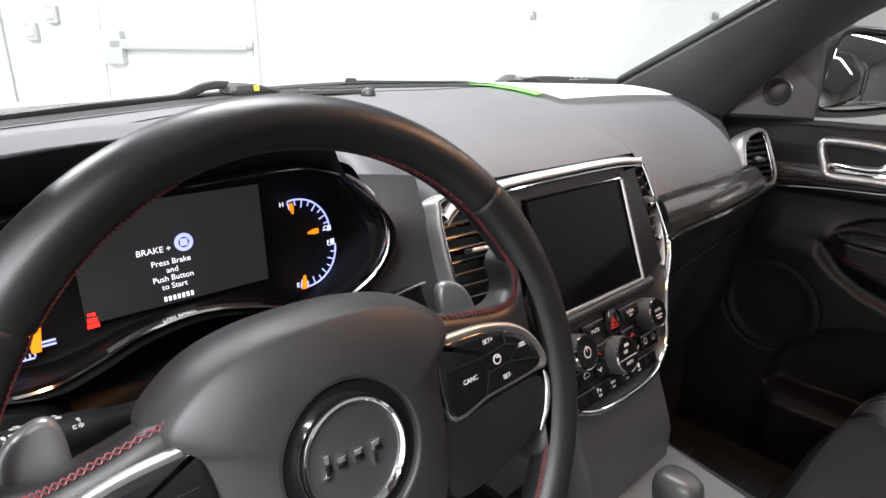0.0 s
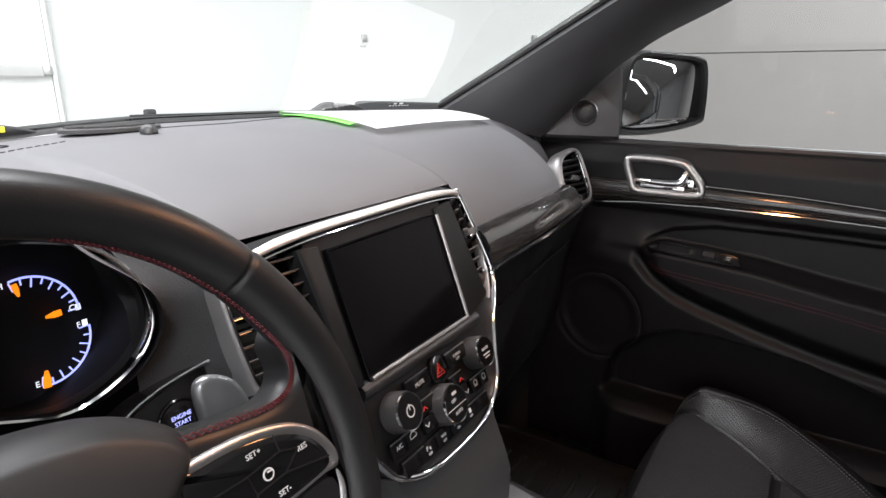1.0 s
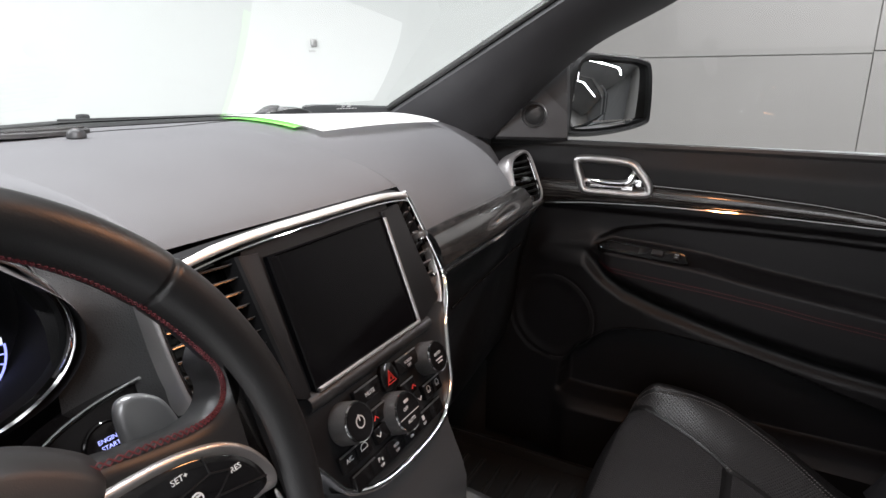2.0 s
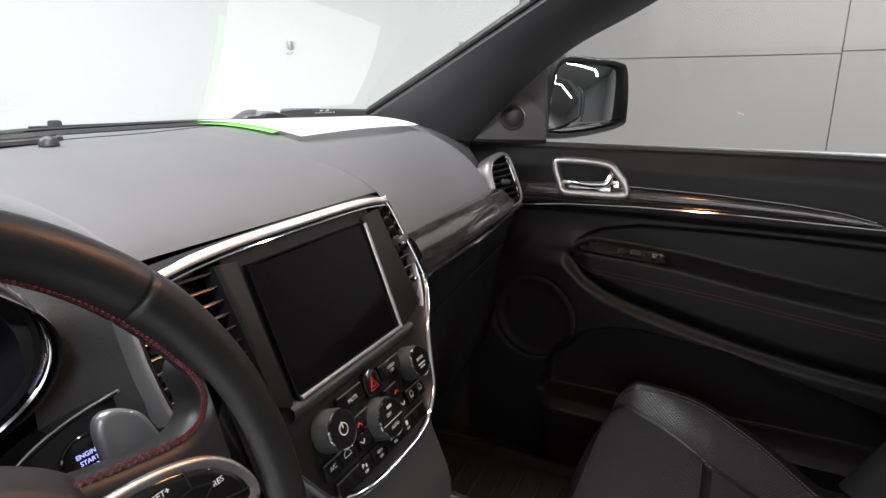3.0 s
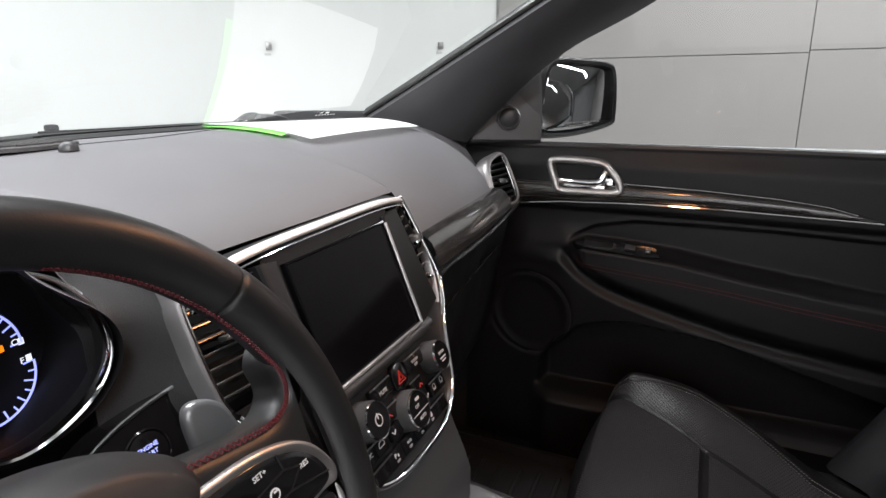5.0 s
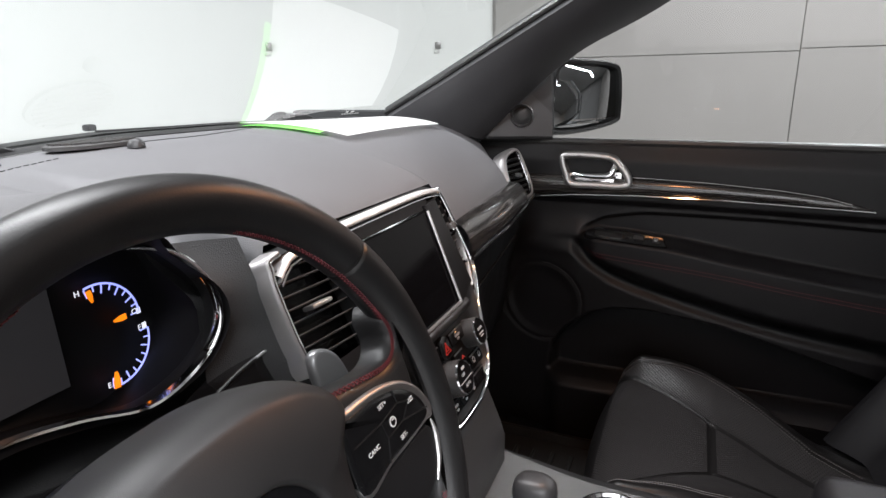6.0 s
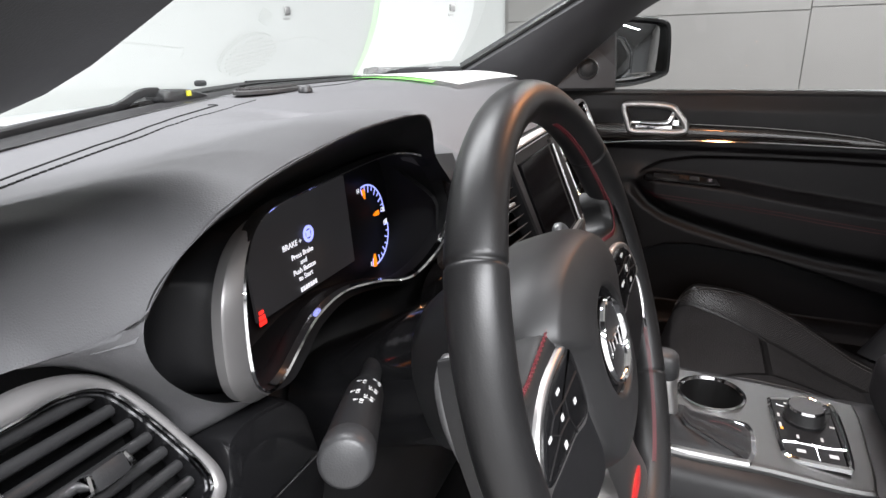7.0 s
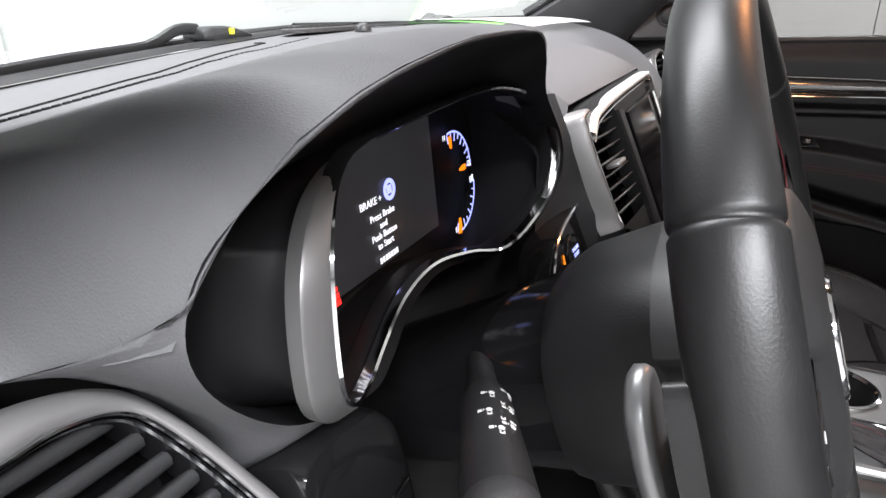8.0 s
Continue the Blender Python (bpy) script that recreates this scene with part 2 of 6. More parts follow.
def tube(bm, path, radius, n=10, closed=False, squash=1.0, cap=True):
    """A round bar along a path; radius may be a number or one for each point."""
    p = [Vector(q) for q in path]
    k = len(p)
    rad = radius if isinstance(radius, (list, tuple)) else [radius] * k
    rings, ref = [], None
    for i in range(k):
        t = (p[(i + 1) % k] - p[i - 1]) if closed else (p[min(i + 1, k - 1)] - p[max(i - 1, 0)])
        t.normalize()
        if ref is None:
            ref = t.orthogonal().normalized() if abs(t.z) > 0.9 else t.cross(Vector((0, 0, 1))).normalized()
        ref = (ref - t * ref.dot(t)).normalized()
        b = t.cross(ref)
        rings.append([p[i] + (ref * math.cos(a) + b * math.sin(a) * squash) * rad[i] for a in (2 * math.pi * j / n for j in range(n))])
    if closed:
        rings.append(rings[0])
    vs = loft(bm, rings, True, (cap and not closed, cap and not closed))
    if closed:
        bmesh.ops.remove_doubles(bm, verts=vs[0] + vs[-1], dist=1e-6)


def box(bm, size, m=Matrix(), bevel=0.0, seg=2):
    r = bmesh.ops.create_cube(bm, size=1.0)
    vs = r["verts"]
    bmesh.ops.scale(bm, vec=size, verts=vs)
    if bevel:
        es = list({e for v in vs for e in v.link_edges})
        rb = bmesh.ops.bevel(bm, geom=vs + es, offset=bevel, segments=seg, profile=0.6, affect="EDGES")
        vs = [v for v in rb["verts"]]
    bmesh.ops.transform(bm, matrix=m, verts=vs)


def offset(outline, d):
    """A closed outline in the plane (third coordinate kept), moved inwards by d."""
    k = len(outline)
    area = sum(outline[i].x * outline[(i + 1) % k].y - outline[(i + 1) % k].x * outline[i].y for i in range(k))
    s = 1 if area > 0 else -1
    out = []
    for i in range(k):
        t = outline[(i + 1) % k] - outline[i - 1]
        nrm = Vector((-t.y, t.x, 0)).normalized() * s
        out.append(outline[i] + nrm * d)
    return out


def raised(bm, outline, levels, cap=True, m=Matrix(), back=False):
    """A plate or frame: the outline moved inwards and lifted by each (inset, height) in turn."""
    rings = []
    for d, h in levels:
        rings.append([m @ (q + Vector((0, 0, h))) for q in offset(outline, d)])
    loft(bm, rings, True, (back, cap))


def pillow(bm, outline, levels, m=Matrix(), centre=None):
    """A cushioned cap: the outline shrunk about its middle and lifted by each (scale, height) in turn."""
    c = centre or sum(outline, Vector()) / len(outline)
    rings = [[m @ (c + (q - c) * s + Vector((0, 0, h))) for q in outline] for s, h in levels]
    loft(bm, rings, True, (False, True))


def disc(bm, radius, levels, n=32, m=Matrix(), cap=True):
    """A turned shape: rings of (radius factor, height)."""
    rings = [[m @ Vector((radius * s * math.cos(2 * math.pi * i / n), radius * s * math.sin(2 * math.pi * i / n), h)) for i in range(n)] for s, h in levels]
    loft(bm, rings, True, (False, cap))


def grid(bm, nu, nv, fn):
    vs = [[bm.verts.new(fn(i / nu, j / nv)) for j in range(nv + 1)] for i in range(nu + 1)]
    for i in range(nu):
        for j in range(nv):
            bm.faces.new((vs[i][j], vs[i + 1][j], vs[i + 1][j + 1], vs[i][j + 1]))


def finish(name, bm, mat, sharp=35):
    bmesh.ops.recalc_face_normals(bm, faces=bm.faces)
    me = bpy.data.meshes.new(name)
    bm.to_mesh(me)
    bm.free()
    for f in me.polygons:
        f.use_smooth = True
    me.set_sharp_from_angle(angle=radians(sharp))
    me.materials.append(mat)
    return me


def part(name, bm, mat, parent=None, label="", sharp=35):
    """One mesh object under a thing or a part."""
    ob = new(name, finish(name, bm, mat, sharp))
    if parent is not None:
        ob.parent = parent
    if label:
        ob["label"] = label
    return ob


def thing(name, label, category, group="", kind=""):
    return tagged(new(name), label, category, group, kind)


def solid(name, bm, mat, label, category, group="", kind="", sharp=35):
    return tagged(part(name, bm, mat, None, "", sharp), label, category, group, kind)


def lettering(name, text, m, size, mat, parent, depth=0.0002, label=""):
    cu = bpy.data.curves.new(name, "FONT")
    cu.body, cu.size, cu.extrude = text, size, depth
    cu.align_x, cu.align_y = "CENTER", "CENTER"
    tmp = new("lettering_curve", cu)
    bpy.context.view_layer.update()
    me = bpy.data.meshes.new_from_object(tmp.evaluated_get(bpy.context.evaluated_depsgraph_get()))
    bpy.data.objects.remove(tmp)
    me.name = name
    me.transform(m)
    me.materials.clear()
    me.materials.append(mat)
    ob = new(name, me)
    ob.parent = parent
    if label:
        ob["label"] = label
    return ob


def bars(bm, m, spots, h=0.0003):
    """Flat marks: (u, v, width, height) each."""
    for u, v, a, b in spots:
        box(bm, (a, b, h), m @ pose(u, v, 0))


def marks(name, m, spots, mat, parent, label="", h=0.0003):
    """Flat printed marks, each a part of its own."""
    for spot in spots:
        bm = bmesh.new()
        bars(bm, m, [spot], h)
        part(name, bm, mat, parent, label)


def smooth(a, b, x):
    t = min(1.0, max(0.0, (x - a) / (b - a)))
    return t * t * (3 - 2 * t)


def table(keys, x):
    """Value at x between keyed values, eased."""
    if x <= keys[0][0]:
        return keys[0][1]
    for (a, p), (b, q) in zip(keys, keys[1:]):
        if x <= b:
            return p + (q - p) * smooth(a, b, x)
    return keys[-1][1]


def line(keys, x):
    """Value at x between keyed values, straight."""
    if x <= keys[0][0]:
        return keys[0][1]
    for (a, p), (b, q) in zip(keys, keys[1:]):
        if x <= b:
            return p + (q - p) * (x - a) / (b - a)
    return keys[-1][1]


# ---- the garage ----
CORNER = Vector((5.0, 1.55, 0))
ALONG = Vector((-0.75, 0.66, 0)).normalized()
FACE = frame_of(CORNER, -ALONG, (0, 0, 1))


def wall(name, a, b, mat, label, height=CEILING, thick=0.16):
    a, b = Vector((*a, 0)), Vector((*b, 0))
    d = (b - a)
    out = Vector((-d.y, d.x, 0)).normalized()
    bm = bmesh.new()
    box(bm, (d.length + thick, thick, height), Matrix.Translation((a + b) / 2 + out * thick / 2 + Vector((0, 0, height / 2))) @ pose(0, 0, 0, 0, 0, math.degrees(math.atan2(d.y, d.x))))
    return solid(name, bm, mat, label, "wall", kind="structure", sharp=20)


FAR = CORNER + ALONG * 8.6
wall_front = wall("wall_front", (FAR.x, FAR.y), (5.0, 1.55), WALL, "white painted flat garage wall with an exit door")
wall_right = wall("wall_right", (5.02, 1.55), (5.02, -8.5), SEAM, "garage wall clad in large pale grey panels")
wall("wall_back", (5.0, -8.5), (-3.8, -8.5), CEILPAINT, "plain dark grey garage wall behind the car")
wall("wall_left", (-3.8, -8.5), (-3.8, FAR.y), DARKWALL, "plain mid grey garage wall beside the driver's door")
wall("wall_end", (-3.8, FAR.y), (FAR.x, FAR.y), WALL, "short white garage wall")
bm = bmesh.new()
box(bm, (11, 18, 0.2), pose(0.6, -0.6, -0.1))
solid("floor", bm, CONCRETE, "bare grey concrete garage floor", "floor", kind="structure")
bm = bmesh.new()
box(bm, (11, 18, 0.2), pose(0.6, -0.6, CEILING + 0.1))
solid("ceiling", bm, CEILPAINT, "dark garage ceiling with strip lights", "ceiling", kind="structure")

for lx, ly, watts in TUBES:
    lamp = thing("strip_light", "long white ceiling strip light in a metal housing", "lamp", "strip lights on the ceiling")
    bm = bmesh.new()
    box(bm, (0.2, 2.44, 0.09), pose(lx, ly, CEILING - 0.055, 0, 0, 12), 0.012)
    part("housing", bm, SILVER, lamp)

# the exit door in the front wall
exit_door = tagged(new("door_1"), "off-white exit door with a grey push bar", "door", kind="structure")
S0, S1, DH = -5.48, -4.3, 2.12
bm = bmesh.new()
box(bm, (S1 - S0, 0.05, DH), FACE @ pose((S0 + S1) / 2, DH / 2, 0.01, 90), 0.004)
part("leaf", bm, DOORPAINT, exit_door)
bm = bmesh.new()
for u, v, a, b in ((S0 - 0.05, DH / 2, 0.09, DH + 0.1), (S1 + 0.025, DH / 2, 0.028, DH + 0.1), ((S0 + S1) / 2, DH + 0.05, S1 - S0 + 0.18, 0.09)):
    box(bm, (a, b, 0.07), FACE @ pose(u, v, 0.02), 0.006)
part("frame", bm, DOORPAINT, exit_door)
bm = bmesh.new()
box(bm, (1.08, 0.075, 0.05), FACE @ pose((S0 + S1) / 2 + 0.03, 1.385, 0.1), 0.012)
part("push_bar", bm, FITTING, exit_door, "grey metal push bar")
bm = bmesh.new()
box(bm, (0.16, 0.26, 0.09), FACE @ pose(S0 + 0.1, 1.36, 0.08), 0.015)
part("latch_case", bm, FITTING, exit_door, "grey latch case with a bright cap")
bm = bmesh.new()
box(bm, (0.1, 0.06, 0.07), FACE @ pose(S1 - 0.03, 1.39, 0.08), 0.012)
part("bar_end", bm, SILVER, exit_door)

# a pipe and small fittings on the front wall
bm = bmesh.new()
tube(bm, [FACE @ V(-6.28, 0.0, 0.05), FACE @ V(-6.28, CEILING, 0.05)], 0.03, 10)
solid("conduit_pipe", bm, DOORPAINT, "thin white conduit pipe running up the wall", "pipe")
for u, v, red in ((-6.5, 1.66, True), (-6.03, 1.47, False), (-5.85, 1.6, False)):
    box_thing = thing("wall_box", "small red alarm box on the white wall" if red else "small grey switch box on the white wall", "alarm" if red else "switch")
    bm = bmesh.new()
    box(bm, (0.09, 0.13, 0.05), FACE @ pose(u, v, 0.025), 0.008)
    part("case", bm, FITTING, box_thing)
    bm = bmesh.new()
    box(bm, (0.055, 0.06, 0.02), FACE @ pose(u, v, 0.06), 0.005)
    part("cover", bm, BADGE_RED if red else DOORPAINT, box_thing)
for (wx, wy, wz) in ((3.47, 2.897, 1.625), (4.59, 1.912, 1.645)):
    loc = FACE.inverted() @ Vector((wx, wy, wz))
    bracket = thing("wall_bracket", "small dark wall bracket with a white tag below", "bracket", "brackets on the front wall")
    bm = bmesh.new()
    box(bm, (0.045, 0.06, 0.03), FACE @ pose(loc.x, loc.y + 0.015, 0.015), 0.006)
    part("plate", bm, DARKSILVER, bracket)
    bm = bmesh.new()
    box(bm, (0.05, 0.018, 0.008), FACE @ pose(loc.x - 0.01, loc.y - 0.045, 0.004), 0.002)
    part("tag", bm, FITTING, bracket)

# ---- the car's shell ----
EDGE = [(0.64, 0.345, 1.287), (0.618, 0.172, 1.375), (0.59, -0.05, 1.49), (0.55, -0.32, 1.63)]


def base_y(x):
    return 0.475 - 0.30 * x * x


def base_z(x):
    """Height of the pad's rear edge: crowned, lower towards the driver's side."""
    return line([(-0.76, 1.250), (-0.55, 1.262), (-0.45, 1.267), (-0.35, 1.272), (-0.25, 1.277), (-0.15, 1.2815), (-0.05, 1.286), (0.05, 1.2885), (0.3, 1.286), (0.6, 1.277), (0.72, 1.272)], x)


def windshield_point(a, b):
    """a across from -1 to 1, b up from 0 to 1."""
    e = spline(EDGE, 10, False)
    f = b * (len(e) - 1)
    i = min(int(f), len(e) - 2)
    q = e[i].lerp(e[i + 1], f - i)
    bow = 0.125 * (1 - a * a)
    return Vector((a * (q.x + 0.012), q.y + bow * (1 - 0.25 * b), q.z + 0.004 + 0.01 * (1 - a * a) * b))


bm = bmesh.new()
grid(bm, 24, 16, lambda i, j: windshield_point(2 * i - 1, j))
windshield = solid("windshield", bm, GLASS, "clear raked car windshield", "windshield", kind="structure")
windshield.data.flip_normals() if windshield.data.polygons[0].normal.z > 0 else None
windshield.visible_shadow = False
bm = bmesh.new()
bars(bm, frame_of(windshield_point(0.8, 0.06) - Vector((0, 0.0, 0.004)), (1, -0.35, 0), (0, -0.86, 0.5)), [(i * 0.007 - 0.02, 0.0, 0.005, 0.002) for i in range(7)] + [(-0.012, 0.008, 0.006, 0.005), (0.002, 0.008, 0.008, 0.006)])
part("glass_stamp", bm, GREY_MARK, windshield, "faint printed stamp in the corner of the glass")


def pillar(side, name):
    e1 = spline(EDGE, 6, False)
    e2 = spline([(0.705, 0.135, 1.232), (0.70, 0.051, 1.311), (0.69, -0.073, 1.409), (0.68, -0.22, 1.483), (0.66, -0.42, 1.60)], 6, False)
    n = len(e1)
    rings = []
    for i in range(n):
        a = e1[i] if side > 0 else e1[i] + V(-0.058, -0.03, -0.028) * (0.3 + 0.7 * smooth(0, 6, i))
        b = e2[min(i * (len(e2) - 1) // (n - 1), len(e2) - 1)]
        b = b if side > 0 else b + V(0.06 * (1 - smooth(4, 14, i)), 0, 0)
        mid = a.lerp(b, 0.5)
        g = 1.0 if side > 0 else 0.3
        t = 1.0 if side > 0 else 0.4
        ring = [a + V(0.03, 0.02, 0.015), a, a + V(-0.012 * g, -0.012, -0.004), a.lerp(b, 0.3) + V(-0.03 * g, -0.004, 0), mid + V(-0.034 * g, 0, 0), a.lerp(b, 0.75) + V(-0.026 * g, 0, 0), b + V(-0.008 * g, 0.0, 0), b, b + V(0.045, 0.02, 0.0) * t, mid + V(0.09, 0.05, 0.02) * t]
        rings.append([Vector((side * q.x, q.y, q.z)) for q in ring])
    bm = bmesh.new()
    loft(bm, rings, True, (True, True))
    return solid(name, bm, PILLAR, "dark grained windshield pillar trim", "pillar", kind="structure", sharp=60)


pillar_right = pillar(1, "pillar_right")
pillar(-1, "pillar_left")
# rubber strip along the glass
for side in (1, -1):
    bm = bmesh.new()
    tube(bm, [Vector((side * q.x, q.y + 0.004, q.z + 0.006)) for q in spline(EDGE, 6, False)], 0.006, 6)
    solid("windshield_seal", bm, RUBBER, "thin black rubber seal along the windshield", "seal", kind="structure")

# roof, rear and outer body that close the cabin
bm = bmesh.new()
grid(bm, 12, 12, lambda i, j: Vector(((2 * i - 1) * 0.66, -0.2 - 0.12 * (2 * i - 1) ** 2 - 2.1 * j, 1.66 + 0.03 * (1 - (2 * i - 1) ** 2) - 0.05 * (j - 0.3) ** 2)))
bmesh.ops.solidify(bm, geom=bm.faces[:], thickness=0.03)
solid("roof", bm, HEADLINER, "grey fabric car headliner", "roof", kind="structure")
for side in (1, -1):
    bm = bmesh.new()
    box(bm, (0.05, 1.15, 0.75), pose(side * 0.79, -1.7, 0.85), 0.02)
    box(bm, (0.05, 0.1, 0.5), pose(side * 0.75, -1.16, 1.44, 0, -side * 12, 0), 0.015)
    box(bm, (0.05, 0.2, 0.5), pose(side * 0.75, -2.2, 1.44, 0, -side * 12, 0), 0.015)
    solid("rear_body_side", bm, PILLAR, "dark trimmed rear side of the cabin", "car body", kind="structure")
bm = bmesh.new()
box(bm, (1.6, 0.05, 0.68), pose(0, -2.3, 0.815), 0.02)
solid("rear_body", bm, PILLAR, "dark trimmed rear of the cabin", "car body", kind="structure")
bm = bmesh.new()
box(bm, (1.5, 0.06, 0.85), pose(0, 0.47, 0.83))
solid("firewall", bm, CARPET, "black carpeted bulkhead under the dashboard", "bulkhead", kind="structure")
for side in (1, -1):
    bm = bmesh.new()
    box(bm, (0.05, 0.62, 0.86), pose(side * 0.80, 0.40, 0.86), 0.01)
    solid("kick_panel", bm, CARPET, "black carpeted side of the footwell", "kick panel", kind="structure")
bm = bmesh.new()
box(bm, (1.74, 2.9, 0.06), pose(0, -0.92, 0.44), 0.01)
solid("cabin_floor", bm, CARPET, "black carpeted cabin floor", "cabin floor", kind="structure")


# bonnet beyond the cowl, with washer nozzles
def bonnet_point(i, j):
    x = (2 * i - 1) * 0.8
    y = 0.66 - 0.3 * x * x * (1 - j) + 1.15 * j * (1 - 0.12 * x * x)
    z = 1.274 - 0.055 * j - 0.16 * j ** 3 - 0.07 * abs(x) ** 3 + 0.012 * smooth(0.28, 0.36, abs(x)) - 0.01
    return Vector((x, y, z))


bonnet = thing("bonnet", "silver grey car bonnet beyond the windshield", "bonnet")
bm = bmesh.new()
grid(bm, 32, 20, bonnet_point)
part("panel", bm, PAINT, bonnet)
for x in (0.285, -0.42):
    bm = bmesh.new()
    p = V(x, 0.857, 1.284)
    box(bm, (0.02, 0.022, 0.014), Matrix.Translation(p - V(0, 0, 0.004)), 0.005)
    part("washer_nozzle", bm, PLASTIC, bonnet, "small black washer nozzle")
bm = bmesh.new()
grid(bm, 32, 6, lambda i, j: Vector(((2 * i - 1) * 0.7, base_y((2 * i - 1) * 0.7) + 0.03 + 0.2 * j, base_z((2 * i - 1) * 0.7) + 0.0065 - 0.03 * j * j + 0.002 * math.sin(j * 9))))
solid("cowl", bm, PLASTIC, "black plastic cowl below the windshield", "cowl", kind="structure")


def wiper(x0, s, x1, y1, label):
    """An arched arm that leaves its pivot cover and runs along the cowl; s is the way in which it runs."""
    w = thing("wiper", label, "wiper", "windshield wipers")
    y0 = 0.487 if s < 0 else 0.478
    z0 = 1.2895
    bm = bmesh.new()
    arch = [V(x0 + s * a, y0, z0 + h) for a, h in ((0.03, 0.0085), (0.05, 0.0095), (0.068, 0.0065), (0.092, -0.003), (0.12, -0.008))]
    end = V(x1, y1, base_z(x1) + 0.004)
    tube(bm, spline(arch + [arch[-1].lerp(end, 0.4) + V(0, 0, 0.002), end], 7, False), 0.0042, 8, squash=1.5)
    part("arm", bm, PLASTIC, w)
    bm = bmesh.new()
    tube(bm, [V(x0 + s * 0.02, y0 + 0.008, z0 - 0.004), arch[-1] + V(0, 0.012, -0.002), end + V(0.0, 0.012, -0.002)], 0.0045, 6)
    part("blade", bm, RUBBER, w)
    bm = bmesh.new()
    cover = spline([V(x0 + s * a, 0, z0 + h) for a, h in ((-0.048, -0.004), (-0.03, 0.004), (0.0, 0.0105), (0.022, 0.0112), (0.034, 0.0095), (0.033, -0.006), (-0.02, -0.008))], 5)
    loft(bm, [[q + V(0, y0 + d, 0) if d not in (-0.022, 0.022) else V(x0, y0 + d, z0) + (q - V(x0, 0, z0)) * 0.8 for q in cover] for d in (-0.022, -0.017, 0.017, 0.022)], True, (True, True))
    part("pivot_cover", bm, GREYPLASTIC, w, "dark grey pivot cover", sharp=50)
    return w, V(x0, y0, z0)


wiper_l, pivot = wiper(-0.152, -1, -0.58, 0.40, "black wiper arm lying along the cowl with a yellow mark")
bm = bmesh.new()
box(bm, (0.008, 0.004, 0.0075), Matrix.Translation(pivot + V(0.002, -0.0225, 0.0045)), 0.0015)
part("mark", bm, material("yellow_mark", (0.6, 0.55, 0.03), 0.5), wiper_l, "small yellow mark")
wiper(0.485, -1, 0.05, 0.53, "black wiper arm lying along the cowl")


# overhead console with its map lamp
overhead = thing("overhead_console", "dark grey overhead console with a warm map lamp", "map lamp")
bm = bmesh.new()
box(bm, (0.24, 0.2, 0.05), pose(0.0, -0.33, 1.635, 4), 0.018, 3)
part("housing", bm, GREYPLASTIC, overhead)
bm = bmesh.new()
box(bm, (0.13, 0.08, 0.01), pose(0.05, -0.29, 1.608), 0.003)
part("lens", bm, FITTING, overhead, "pale lamp lens")


# ---- the dashboard ----
dashboard = thing("dashboard", "dark grey grained soft dashboard with black lower panels", "dashboard")
BEZEL = spline([(-0.49, 1.2475, 0), (-0.45, 1.2465, 0), (-0.411, 1.247, 0), (-0.372, 1.2495, 0), (-0.335, 1.2525, 0), (-0.305, 1.252, 0), (-0.270, 1.239, 0), (-0.250, 1.208, 0), (-0.249, 1.175, 0), (-0.268, 1.145, 0), (-0.304, 1.126, 0),
                (-0.35, 1.137, 0), (-0.40, 1.146, 0), (-0.446, 1.143, 0), (-0.486, 1.133, 0), (-0.517, 1.130, 0), (-0.549, 1.141, 0), (-0.572, 1.171, 0), (-0.568, 1.212, 0), (-0.549, 1.236, 0), (-0.522, 1.246, 0)], 6)
LIPTOP = [(-0.50, 0.012, 1.2915), (-0.45, 0.018, 1.2935), (-0.40, 0.022, 1.2935), (-0.36, 0.024, 1.2928), (-0.325, 0.024, 1.2895), (-0.304, 0.026, 1.274), (-0.287, 0.030, 1.246), (-0.246, 0.028, 1.206), (-0.241, 0.028, 1.173), (-0.262, 0.04, 1.139), (-0.302, 0.060, 1.119)]
LIPLOW = [(-0.35, 0.068, 1.130), (-0.40, 0.071, 1.139), (-0.447, 0.068, 1.135), (-0.488, 0.058, 1.126), (-0.52, 0.052, 1.125), (-0.58, 0.047, 1.150), (-0.62, 0.042, 1.189), (-0.636, 0.032, 1.226), (-0.623, 0.020, 1.2565), (-0.57, 0.011, 1.2815)]
LIP = spline(LIPTOP + LIPLOW, 6)
CC = V(-0.41, 0.06, 1.19)


def rim_y(x):
    return 0.078 - 0.042 * min(1.3, ((x + 0.41) / 0.158) ** 2)


k = len(BEZEL)
bez = [V(q.x, rim_y(q.x), q.y) for q in BEZEL]


